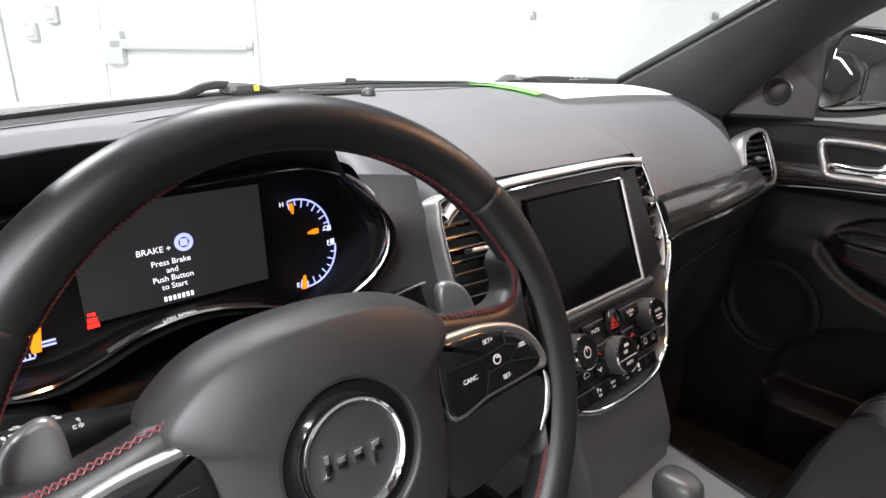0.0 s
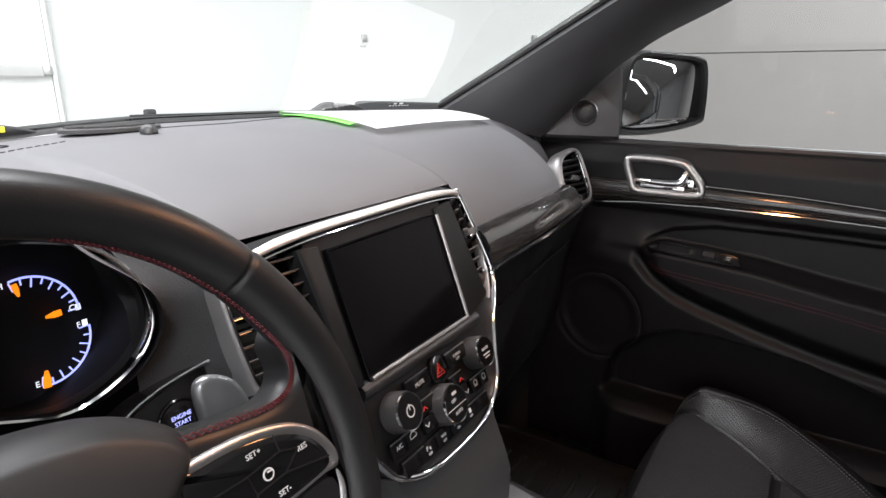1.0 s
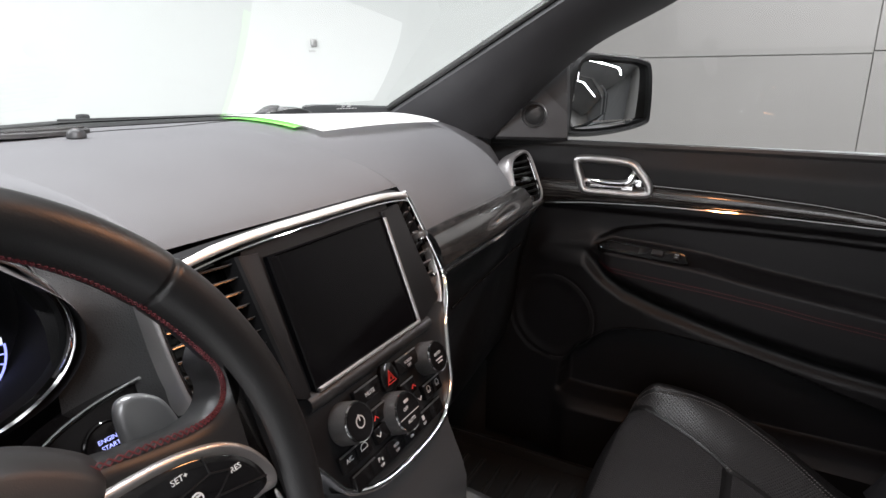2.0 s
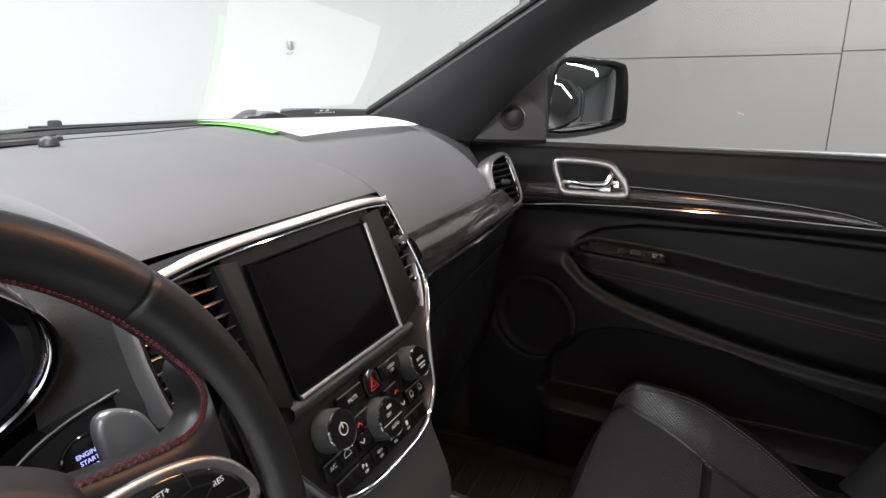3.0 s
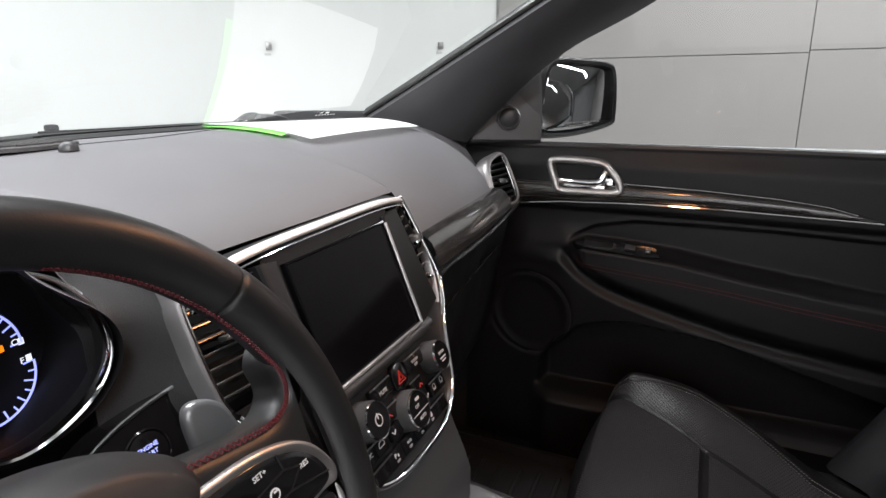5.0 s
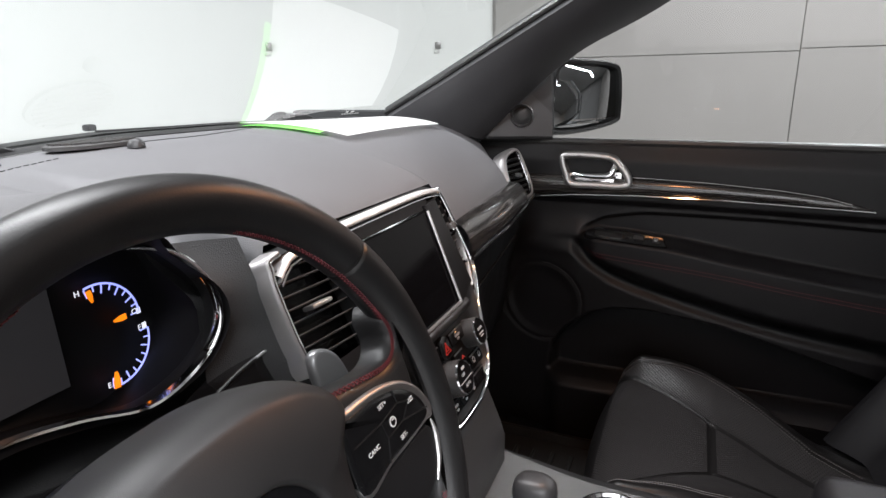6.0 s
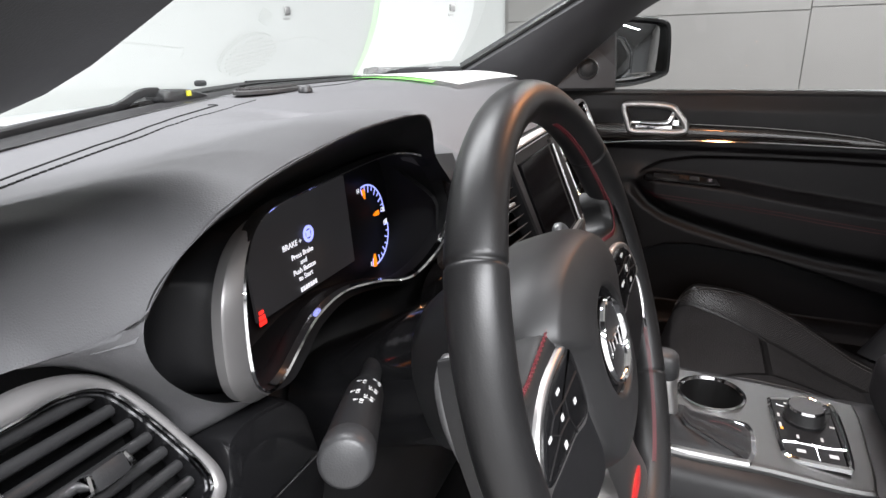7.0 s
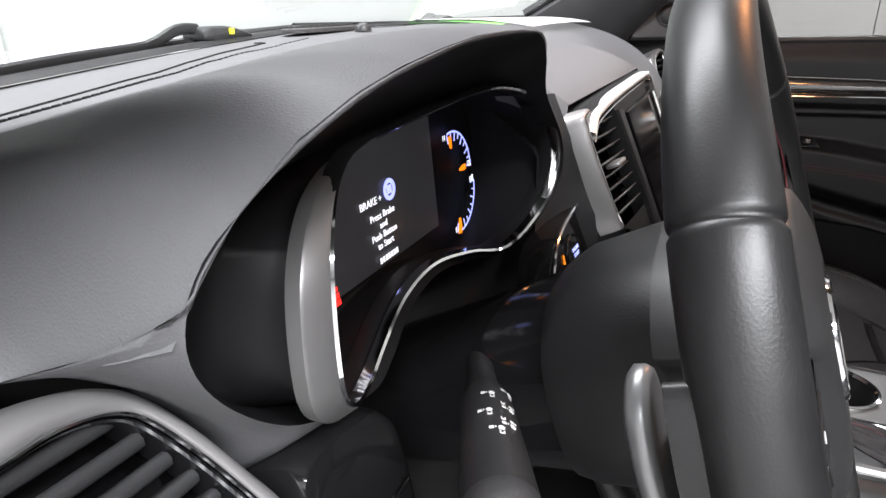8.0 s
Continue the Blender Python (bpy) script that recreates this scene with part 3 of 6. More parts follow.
# the pad's front edge: over the outer vent, along the hood's lip, then down beside the centre stack
FRONT = [(-0.76, 0.090, 1.208), (-0.70, 0.094, 1.2085), (-0.672, 0.095, 1.2095), (-0.656, 0.090, 1.209), (-0.648, 0.073, 1.212), (-0.642, 0.048, 1.217), (-0.637, 0.0335, 1.222), (-0.632, 0.0265, 1.241), (-0.622, 0.0195, 1.2575), (-0.60, 0.0145, 1.2738), (-0.57, 0.0115, 1.284), (-0.54, 0.0112, 1.2895), (-0.50, 0.0125, 1.2935), (-0.45, 0.0185, 1.2955),
         (-0.40, 0.0225, 1.2955), (-0.36, 0.0245, 1.2948), (-0.325, 0.0245, 1.2915), (-0.312, 0.0255, 1.285), (-0.303, 0.030, 1.273), (-0.294, 0.048, 1.262), (-0.278, 0.060, 1.256), (-0.262, 0.062, 1.250), (-0.245, 0.054, 1.215), (-0.23, 0.046, 1.09), (-0.19, 0.045, 1.09),
         (-0.178, 0.041, 1.221), (0.170, 0.030, 1.222), (0.182, -0.002, 1.16), (0.57, 0.030, 1.148), (0.60, 0.085, 1.15), (0.72, 0.10, 1.14)]
Z2 = [(-0.76, 1.247), (-0.68, 1.250), (-0.62, 1.297), (-0.57, 1.311), (-0.50, 1.317), (-0.36, 1.316), (-0.32, 1.310), (-0.29, 1.29), (-0.25, 1.277), (-0.17, 1.262), (0.170, 1.262), (0.186, 1.255), (0.6, 1.256), (0.72, 1.25)]


def pad_point(x, k):
    yb = base_y(x) - 0.012
    yf, zf = (line([(q[0], q[n]) for q in FRONT], x) for n in (1, 2))
    z2 = table(Z2, x)
    zb = base_z(x)
    zc = line([(-0.76, zb - 0.018), (-0.66, zb - 0.020), (-0.60, zb - 0.022), (-0.50, zb - 0.027), (-0.36, zb - 0.024), (-0.26, zb - 0.004), (-0.12, zb + 0.006), (0.1, 1.293), (0.72, 1.290)], x)
    e = smooth(-0.60, -0.68, x)
    reach = 0.045 + 0.02 * smooth(-0.29, -0.33, x) * (1 - e) + 0.03 * e
    p0, p1, p2, p3 = V(x, yb, zb), V(x, yb - 0.42 * (yb - yf), zc), V(x, yf + reach, z2), V(x, yf, zf)
    return p0 * (1 - k) ** 3 + p1 * 3 * k * (1 - k) ** 2 + p2 * 3 * k * k * (1 - k) + p3 * k ** 3


bm = bmesh.new()
grid(bm, 260, 36, lambda i, j: pad_point(-0.745 + 1.465 * i, j))
part("top_pad", bm, PAD, dashboard, "grained grey top pad", sharp=180)
# black edge along the glass
bm = bmesh.new()
grid(bm, 40, 3, lambda i, j: V((2 * i - 1) * 0.64, base_y((2 * i - 1) * 0.64) - 0.018 + 0.05 * j, base_z((2 * i - 1) * 0.64) + 0.0015 + 0.004 * math.sin(j * 3.1)))
part("defroster_strip", bm, PLASTIC, dashboard, "black strip along the windshield")
# seams and stitching on the driver's side of the top pad


def on_pad(x, y, lift=0.0008):
    lo, hi = 0.0, 1.0
    for _ in range(24):
        k = (lo + hi) / 2
        if pad_point(x, k).y > y:
            lo = k
        else:
            hi = k
    return pad_point(x, (lo + hi) / 2) + V(0, 0, lift)


def seam_y(x):
    return line([(-0.72, 0.185), (-0.6, 0.26), (-0.5, 0.31), (-0.4, 0.345), (-0.3, 0.37), (-0.2, 0.390), (-0.18, 0.393)], x)


def stitch_y(x):
    return line([(-0.72, 0.158), (-0.6, 0.235), (-0.5, 0.285), (-0.4, 0.32), (-0.3, 0.345), (-0.2, 0.362), (-0.1, 0.372)], x)


bm = bmesh.new()
tube(bm, [on_pad(-0.715 + 0.54 * t, seam_y(-0.715 + 0.54 * t), 0.0001) for t in (i / 50 for i in range(51))] + [on_pad(-0.172, 0.399, 0.0001), on_pad(-0.176, 0.408, 0.0001)], 0.0013, 6)
tube(bm, [on_pad(0.0 + 0.36 * t, 0.395 - 0.015 * math.sin(6 * t), 0.0001) for t in (i / 30 for i in range(31))], 0.001, 6)
part("pad_seam", bm, DIAL, dashboard, "dark groove in the top pad")
bm = bmesh.new()
x = -0.72
while x < -0.13:
    fade = smooth(-0.15, -0.45, x)
    a, b = (on_pad(x + d, stitch_y(x + d), 0.0003) for d in (0.0, 0.0062))
    tube(bm, [a, b], 0.0006 + 0.0008 * fade, 6)
    x += 0.0092
part("pad_stitching", bm, DIAL, dashboard, "black stitching across the top pad")
# oval speaker grille and sensor on the top pad
SG = frame_of(on_pad(-0.048, 0.408, 0.004), (1, -0.12, 0), (0.12, 1, -0.01))
oval = [V(0.062 * math.cos(a), 0.034 * math.sin(a), 0) for a in (2 * math.pi * i / 48 for i in range(48))]
bm = bmesh.new()
raised(bm, oval, [(0, -0.003), (0, 0.0015), (0.003, 0.003), (0.006, 0.0028)], True, SG)
for i in range(9):
    v = -0.028 + i * 0.007
    a = 0.055 * math.sqrt(max(0.0, 1 - (v / 0.030) ** 2))
    if a > 0.01:
        box(bm, (2 * a, 0.0028, 0.002), SG @ pose(0, v, 0.004))
part("speaker_grille", bm, KNURL, dashboard, "oval grey speaker grille with fine bars")
bm = bmesh.new()
disc(bm, 0.011, [(1, 0), (0.95, 0.005), (0.7, 0.009), (0.3, 0.011)], 20, Matrix.Translation(on_pad(-0.033, 0.350)))
part("light_sensor", bm, GREYPLASTIC, dashboard, "small domed light sensor")

# grained panel between the instruments and the centre stack
bm = bmesh.new()
def inner_point(i, j):
    z = 1.08 + 0.155 * j
    right = 0.0195 + 0.417 * (max(z, 1.125) - 1.168)
    return V(-0.256 + 0.0555 * i, (0.046 + 0.05 * smooth(0.7, 1.0, j)) * (1 - i) + right * i + 0.008 * math.sin(math.pi * i), z)


grid(bm, 16, 20, inner_point)
part("inner_panel", bm, GRAINED, dashboard, "grained panel beside the instruments", sharp=180)

# passenger side: wood trim with a bright line, then the dark lower panel
def trim_y(x):
    return -0.018 + 0.105 * (x - 0.2) + 0.013 * smooth(0.42, 0.18, x)


bm = bmesh.new()
rings = []
for x in [0.180 + 0.42 * i / 24 for i in range(25)]:
    y, t = trim_y(x), (x - 0.185) / 0.5
    zt, zb = 1.163 - 0.012 * t, 1.117 - 0.002 * t
    rings.append([V(x, y + 0.03, zt + 0.002), V(x, y + 0.012, zt + 0.002), V(x, y - 0.004, zt), V(x, y - 0.013, zt - 0.008), V(x, y - 0.02, (zt + zb) / 2), V(x, y - 0.024, zb + 0.004), V(x, y - 0.02, zb), V(x, y + 0.01, zb)])
loft(bm, rings, False)
part("wood_trim", bm, WOOD, dashboard, "glossy black striped wood trim", sharp=50)
bm = bmesh.new()
tube(bm, [V(x, trim_y(x) - 0.025, 1.1145 - 0.002 * (x - 0.185) / 0.5) for x in (0.180 + 0.505 * i / 24 for i in range(25))], 0.003, 8)
part("bright_strip", bm, CHROME, dashboard, "thin chrome strip under the wood")
bm = bmesh.new()
LOW = spline([(0, -0.016, 1.113), (0, -0.022, 1.10), (0, -0.012, 1.075), (0, 0.0, 1.03), (0, 0.015, 0.95), (0, 0.03, 0.85), (0, 0.07, 0.76), (0, 0.2, 0.70)], 5, False)
loft(bm, [[V(x, q.y + trim_y(x) + 0.016 - 0.012 * smooth(0.4, 0.2, x), q.z) for q in LOW] for x in [0.12 + 0.60 * i / 20 for i in range(21)]], False)
part("glovebox_panel", bm, PLASTIC, dashboard, "black plastic lower panel on the passenger side", sharp=60)
bm = bmesh.new()
tube(bm, [V(x, trim_y(x) + 0.002 - 0.012 * smooth(0.4, 0.2, x), 1.04) for x in [0.24 + 0.38 * i / 20 for i in range(21)]], 0.0018, 6)
part("glovebox_gap", bm, GLOSS, dashboard)
# driver's side: knee panel, switch pod
bm = bmesh.new()
LOWD = spline([(0, 0.085, 1.15), (0, 0.088, 1.115), (0, 0.078, 1.08), (0, 0.072, 1.03), (0, 0.06, 0.95), (0, 0.05, 0.86), (0, 0.09, 0.76), (0, 0.25, 0.70)], 5, False)
loft(bm, [[V(x, q.y + (0.05 * math.exp(-((x + 0.41) / 0.09) ** 2) * smooth(0.95, 1.06, q.z) + 0.05 * smooth(-0.61, -0.57, x) * smooth(-0.20, -0.25, x) * smooth(1.07, 1.115, q.z)) - 0.045 * smooth(-0.52, -0.62, x) * smooth(1.13, 1.05, q.z), q.z) for q in LOWD] for x in [-0.745 + 0.60 * i / 40 for i in range(41)]], False)
part("knee_panel", bm, PLASTIC, dashboard, "black plastic knee panel below the instruments", sharp=60)
POD = frame_of((-0.548, 0.045, 1.06), (1, 0.08, 0), (0, 0.12, 1))
bm = bmesh.new()
pod = spline([V(a, b, 0) for a, b in ((-0.0385, 0.050), (-0.031, 0.0635), (-0.01, 0.066), (0.0242, 0.057), (0.0432, 0.039), (0.0494, 0.0214), (0.0535, -0.02), (0.0473, -0.04), (0.0255, -0.055), (-0.03, -0.062), (-0.085, -0.06), (-0.1, -0.02), (-0.094, 0.014), (-0.068, 0.021), (-0.046, 0.030))], 5)
pillow(bm, pod, [(1.06, -0.04), (1.03, -0.010), (1.0, -0.002), (0.975, 0.001), (0.93, 0.0022), (0.6, 0.003), (0.2, 0.003)], POD)
part("switch_pod", bm, GLOSS, dashboard, "gloss black switch pod beside the column")
bm = bmesh.new()
tube(bm, spline([POD @ V(0.045, -0.004, 0.003), POD @ V(-0.015, 0.004, 0.0042), POD @ V(-0.067, 0.0113, 0.003)], 5, False), 0.0012, 6)
part("pod_strip", bm, CHROME, dashboard, "thin chrome strip")

# ---- instrument cluster under its hood ----
# the driver's outer vent, and the line on which the hood's skin meets its frame, by height
VENT = frame_of((-0.6534, 0.0566, 1.1519), (1, 0.2, 0), (0, 0.5, 1))
BESIDE = [(1.12, (0.068, -0.05)), (1.135, (0.067, -0.035)), (1.15, (0.060, -0.008)), (1.17, (0.051, 0.022)), (1.19, (0.038, 0.044)), (1.21, (0.020, 0.060)), (1.23, (-0.002, 0.069))]


def lip_edge():
    """The outer edge of the hood's rolled lip: on the pad above, tucked under it beside the outer vent, behind the panels below."""
    ring = []
    for q in LIP:
        away = q - CC
        away.y = 0
        away.normalize()
        over = pad_point(min(q.x, -0.304), 1.0)
        below = q + away * 0.03 + V(0, 0.05, -0.004)
        beside = VENT @ V(*(line([(z, k[n]) for z, k in BESIDE], q.z) for n in (0, 1)), -0.014)
        left = below.lerp(beside, smooth(-0.52, -0.58, q.x)).lerp(over + V(0, 0.001, -0.0006), smooth(1.224, 1.240, q.z))
        right = (q + away * 0.012 + V(0, 0.05, 0)).lerp(over + V(0, 0.001, -0.0006), smooth(1.250, 1.278, q.z))
        ring.append(left.lerp(right, smooth(-0.50, -0.36, q.x)))
    return ring


def band_width(i):
    f = (i / 6 - 14.8) / 5.4
    return math.sin(math.pi * f) ** 0.6 if 0 < f < 1 else 0.0


bm = bmesh.new()
edge_ring = lip_edge()
well = [q + V(-0.021 * band_width(i), 0.014 + 0.022 * band_width(i), 0) for i, q in enumerate(bez)]
rolled = [[l.lerp(e, f) + ((l - CC).normalized() * 0.0012 + V(0, -0.0012, 0)) * math.sin(math.pi * f) for l, e in zip(LIP, edge_ring)] for f in (0.0, 0.2, 0.4, 0.6, 0.8, 1.0)]
loft(bm, rolled)
part("instrument_hood", bm, PAD, dashboard, "grained hood over the instruments", sharp=180)
bm = bmesh.new()
loft(bm, [[q + V(0, 0.004, 0) for q in bez], well, [q.lerp(l, 0.4) + V(0, 0.012, 0) for q, l in zip(well, LIP)], [q.lerp(l, 0.85) + V(0, 0.006, 0) for q, l in zip(well, LIP)], LIP])
part("hood_lining", bm, STACKBLACK, dashboard, "smooth black lining inside the hood", sharp=80)

cluster = thing("instrument_cluster", "lit instrument cluster with gauges and a start message", "instrument cluster")
bm = bmesh.new()
rings = []
for d, y in ((-0.0026, 0.004), (-0.0024, -0.003), (-0.001, -0.0052), (0.0006, -0.004), (0.0012, 0.002)):
    rings.append([V(q.x, rim_y(q.x) + y, q.y) for q in offset(BEZEL, d)])
loft(bm, rings)
part("chrome_rim", bm, CHROME, cluster, "thin bright rim")
# wide satin band on the outboard side of the rim
bm = bmesh.new()
rows = []
for i, q in enumerate(bez):
    f = band_width(i)
    if f > 0.02:
        rows.append([q + V(-0.0022, -0.002, 0), q + V(-0.0024 - 0.001 * f, -0.0055, 0), q + V(-0.0026 - 0.002 * f, -0.006, 0), q + V(-0.003 - 0.014 * f, -0.0035, 0), q + V(-0.003 - 0.0155 * f, -0.0025, 0), q + V(-0.003 - 0.016 * f, 0.004, 0)])
loft(bm, rows, False)
part("satin_band", bm, BANDGREY, cluster, "broad satin silver band", sharp=25)
bm = bmesh.new()
loft(bm, [[V(q.x, rim_y(q.x) + 0.002, q.y) for q in BEZEL], [V(q.x, 0.5 * rim_y(q.x) + 0.052, q.y) for q in offset(BEZEL, -0.003)], [V(q.x, 0.112, q.y) for q in offset(BEZEL, -0.008)], [V(q.x, 0.1135, q.y) for q in offset(BEZEL, -0.004)]], True, (False, True))
part("dial_face", bm, DIAL, cluster, "gloss black dial face")
CF = frame_of((-0.404, 0.1085, 1.187), (1, 0, 0), (0, 0.06, 1))
bm = bmesh.new()
box(bm, (0.150, 0.088, 0.003), CF @ pose(0, 0.003, 0), 0.001)
part("display", bm, LCD, cluster, "dark grey lit display")
GF = CF @ pose(0, 0, 0.003)
lettering("brake_text", "BRAKE +", GF @ pose(-0.020, 0.006, 0), 0.007, GLOW_WHITE, cluster)
for txt, v in (("Press Brake", -0.005), ("and", -0.0118), ("Push Button", -0.0186), ("to Start", -0.0254)):
    lettering("message_text", txt, GF @ pose(-0.008, v, 0), 0.0066, GLOW_WHITE, cluster)
marks("distance_figure", GF, [(-0.006 + 0.0036 * i, -0.0355, 0.0022, 0.004) for i in range(-3, 4)], GLOW_WHITE, cluster)
bm = bmesh.new()
rim = [V(0.0075 * math.cos(a), 0.0075 * math.sin(a), 0) for a in (2 * math.pi * i / 28 for i in range(28))]
raised(bm, rim, [(0, 0), (0, 0.0006), (0.003, 0.0006), (0.003, 0)], False, GF @ pose(0.004, 0.009, 0))
bars(bm, GF @ pose(0.004, 0.009, 0.0002), [(0, 0, 0.006, 0.006)])
part("button_symbol", bm, GLOW_BLUE, cluster, "round blue start button symbol")
bm = bmesh.new()
bars(bm, GF, [(-0.071, -0.042, 0.0085, 0.0035), (-0.071, -0.0375, 0.007, 0.0035), (-0.071, -0.033, 0.0055, 0.0025)])
part("warning_symbol", bm, GLOW_RED, cluster, "red warning symbol")


def arc_gauge(cu, cv, r, a0, a1, ticks, mat):
    bm = bmesh.new()
    pts = [(math.cos(radians(a0 + (a1 - a0) * i / 20)), math.sin(radians(a0 + (a1 - a0) * i / 20))) for i in range(21)]
    loft(bm, [[GF @ V(cu + c * rr, cv + s * rr, h) for c, s in pts] for rr, h in ((r, 0), (r, 0.0004), (r + 0.0016, 0.0004), (r + 0.0016, 0))], False)
    for i in range(ticks):
        a = a0 + (a1 - a0) * i / (ticks - 1)
        ln = 0.007 if i % 2 == 0 else 0.0045
        box(bm, (ln, 0.0011, 0.0005), GF @ pose(cu, cv, 0, 0, 0, a) @ pose(r - ln / 2, 0, 0.0002))
    return part("gauge_scale", bm, mat, cluster, "lit blue-white gauge scale")


arc_gauge(0.108, -0.006, 0.0335, 0, 104, 9, GLOW_BLUE)
arc_gauge(0.113, -0.024, 0.0335, -102, 4, 9, GLOW_BLUE)
for cu, cv, a, r, big in ((0.108, -0.006, 100, 0.026, 0.7), (0.108, -0.006, 3, 0.014, 0.8), (0.113, -0.024, -97, 0.026, 0.95)):
    bm = bmesh.new()
    p = [V(0, -0.001, 0), V(0.008, -0.003, 0), V(0.014, -0.0028, 0), V(0.014, 0.0028, 0), V(0.008, 0.003, 0), V(0, 0.001, 0)]
    raised(bm, p, [(0, 0), (0, 0.0012)], True, GF @ pose(cu, cv, 0.0006, 0, 0, a) @ pose(r - 0.004, 0, 0) @ Matrix.Diagonal((big, big, 1, 1)))
    part("needle", bm, GLOW_ORANGE, cluster, "short glowing orange needle")
bm = bmesh.new()
raised(bm, [V(-0.0035, -0.009, 0), V(0.0025, -0.009, 0), V(0.005, 0.009, 0), V(-0.0045, 0.009, 0)], [(0, 0), (0, 0.0012)], True, GF @ pose(-0.109, -0.0415, 0.0006))
part("needle", bm, GLOW_ORANGE, cluster, "broad glowing orange needle")
marks("gauge_mark", GF, [(-0.118, -0.0545, 0.014, 0.0012), (-0.101, -0.0475, 0.009, 0.0016), (-0.101, -0.0445, 0.009, 0.0016), (-0.128, -0.038, 0.0012, 0.007), (-0.125, -0.038, 0.0012, 0.007), (-0.108, 0.02, 0.007, 0.0016), (-0.108, 0.016, 0.0016, 0.008), (-0.111, 0.016, 0.0016, 0.008)] + [(-0.1235 + 0.0032 * i, -0.0522, 0.001, 0.003) for i in range(5)], GLOW_BLUE, cluster)
for txt, u, v in (("H", 0.094, 0.0255), ("C", 0.1375, -0.0045), ("F", 0.1395, -0.0195), ("E", 0.103, -0.0545)):
    lettering("gauge_letter", txt, GF @ pose(u, v, 0.0004), 0.0065, GLOW_WHITE, cluster)
marks("gauge_symbol", GF, [(0.142, -0.005, 0.004, 0.005), (0.1445, -0.019, 0.004, 0.005)], GLOW_WHITE, cluster)


# ---- centre stack ----
SO, SV = (0, -0.024, 1.143), (0, 0.047, 0.1125)
SF = frame_of(SO, (1, 0, 0), SV)


def wrap(u):
    return (-0.012 if u > 0 else -0.0125) * (abs(u) / 0.19) ** 3


def on_stack(u, v, w=0.0):
    return SF @ V(u, v, w + wrap(u))


stack = thing("centre_stack", "black centre panel with a dark touch screen, framed in satin silver", "centre stack")
STACK = spline([(-0.06, 0.090, 0), (0.06, 0.090, 0), (0.148, 0.089, 0), (0.164, 0.076, 0), (0.174, 0.040, 0), (0.184, 0.003, 0), (0.187, -0.030, 0), (0.172, -0.056, 0), (0.145, -0.082, 0), (0.122, -0.118, 0), (0.102, -0.15, 0), (0.06, -0.174, 0),
                (0, -0.179, 0), (-0.06, -0.175, 0), (-0.1, -0.158, 0), (-0.121, -0.126, 0), (-0.148, -0.085, 0), (-0.18, -0.052, 0), (-0.195, -0.026, 0), (-0.199, 0.0, 0), (-0.199, 0.04, 0), (-0.196, 0.072, 0), (-0.180, 0.0865, 0)], 5)


def stack_rings(levels, outline=STACK):
    return [[on_stack(q.x, q.y, h) for q in offset(outline, d)] for d, h in levels]


bm = bmesh.new()
loft(bm, stack_rings([(-0.003, -0.05), (-0.003, -0.012), (0.003, -0.002), (0.0045, -0.005), (0.005, -0.022)]))
part("surround", bm, STACKBLACK, stack, "black surround")
# panel face with the two vent openings left free
bm = bmesh.new()


def face_patch(u0f, u1f, v0, v1, nu=10, nv=20, h=-0.003):
    grid(bm, nu, nv, lambda i, j: on_stack(u0f(v0 + (v1 - v0) * j) + (u1f(v0 + (v1 - v0) * j) - u0f(v0 + (v1 - v0) * j)) * i, v0 + (v1 - v0) * j, h))


edge_in = lambda v: line([(-0.062, 0.128), (-0.03, 0.12), (0.075, 0.112)], v)
face_patch(lambda v: -edge_in(v), lambda v: edge_in(v), -0.062, 0.084, 16, 8)
face_patch(lambda v: -line([(-0.062, 0.172), (-0.026, 0.196)], v), lambda v: -0.117, -0.062, -0.027, 8, 4)
face_patch(lambda v: -line([(-0.177, 0.05), (-0.158, 0.098), (-0.126, 0.119), (-0.085, 0.146), (-0.058, 0.17)], v), lambda v: line([(-0.177, 0.05), (-0.158, 0.098), (-0.126, 0.119), (-0.085, 0.146), (-0.058, 0.17)], v), -0.177, -0.058, 20, 12)
part("face", bm, STACKBLACK, stack, "satin black panel face", sharp=60)
# raised ribs beside the screen
for s in (-1, 1):
    bm = bmesh.new()
    rib = [V(-0.098, 0.070, 0), V(-0.1235, 0.073, 0), V(-0.1185, -0.030, 0), V(-0.122, -0.058, 0), V(-0.101, -0.066, 0)] if s < 0 else [V(0.093, 0.070, 0), V(0.129, 0.073, 0), V(0.141, -0.052, 0), V(0.088, -0.066, 0)]
    raised(bm, rib, [(0, -0.02), (0.0, -0.002), (0.002, 0.0005), (0.006, 0.001)], True, SF)
    part("side_rib", bm, STACKBLACK, stack, "black rib beside the screen")
bm = bmesh.new()
SCR = [V(-0.09, 0.062, 0), V(0.088, 0.062, 0), V(0.081, -0.061, 0), V(-0.0935, -0.061, 0)]
raised(bm, SCR, [(-0.004, -0.006), (-0.004, 0.001), (-0.002, 0.002), (0, 0.0005)], True, SF)
part("screen", bm, SCREEN, stack, "dark unlit touch screen")
bm = bmesh.new()
for a, b in (((0.0885, 0.062), (0.0815, -0.062)), ((-0.094, -0.0622), (0.0815, -0.0622))):
    p, q = SF @ V(*a, 0.003), SF @ V(*b, 0.003)
    tube(bm, [p, q], 0.0022, 8)
part("screen_edge", bm, SILVER, stack, "satin silver screen edge")
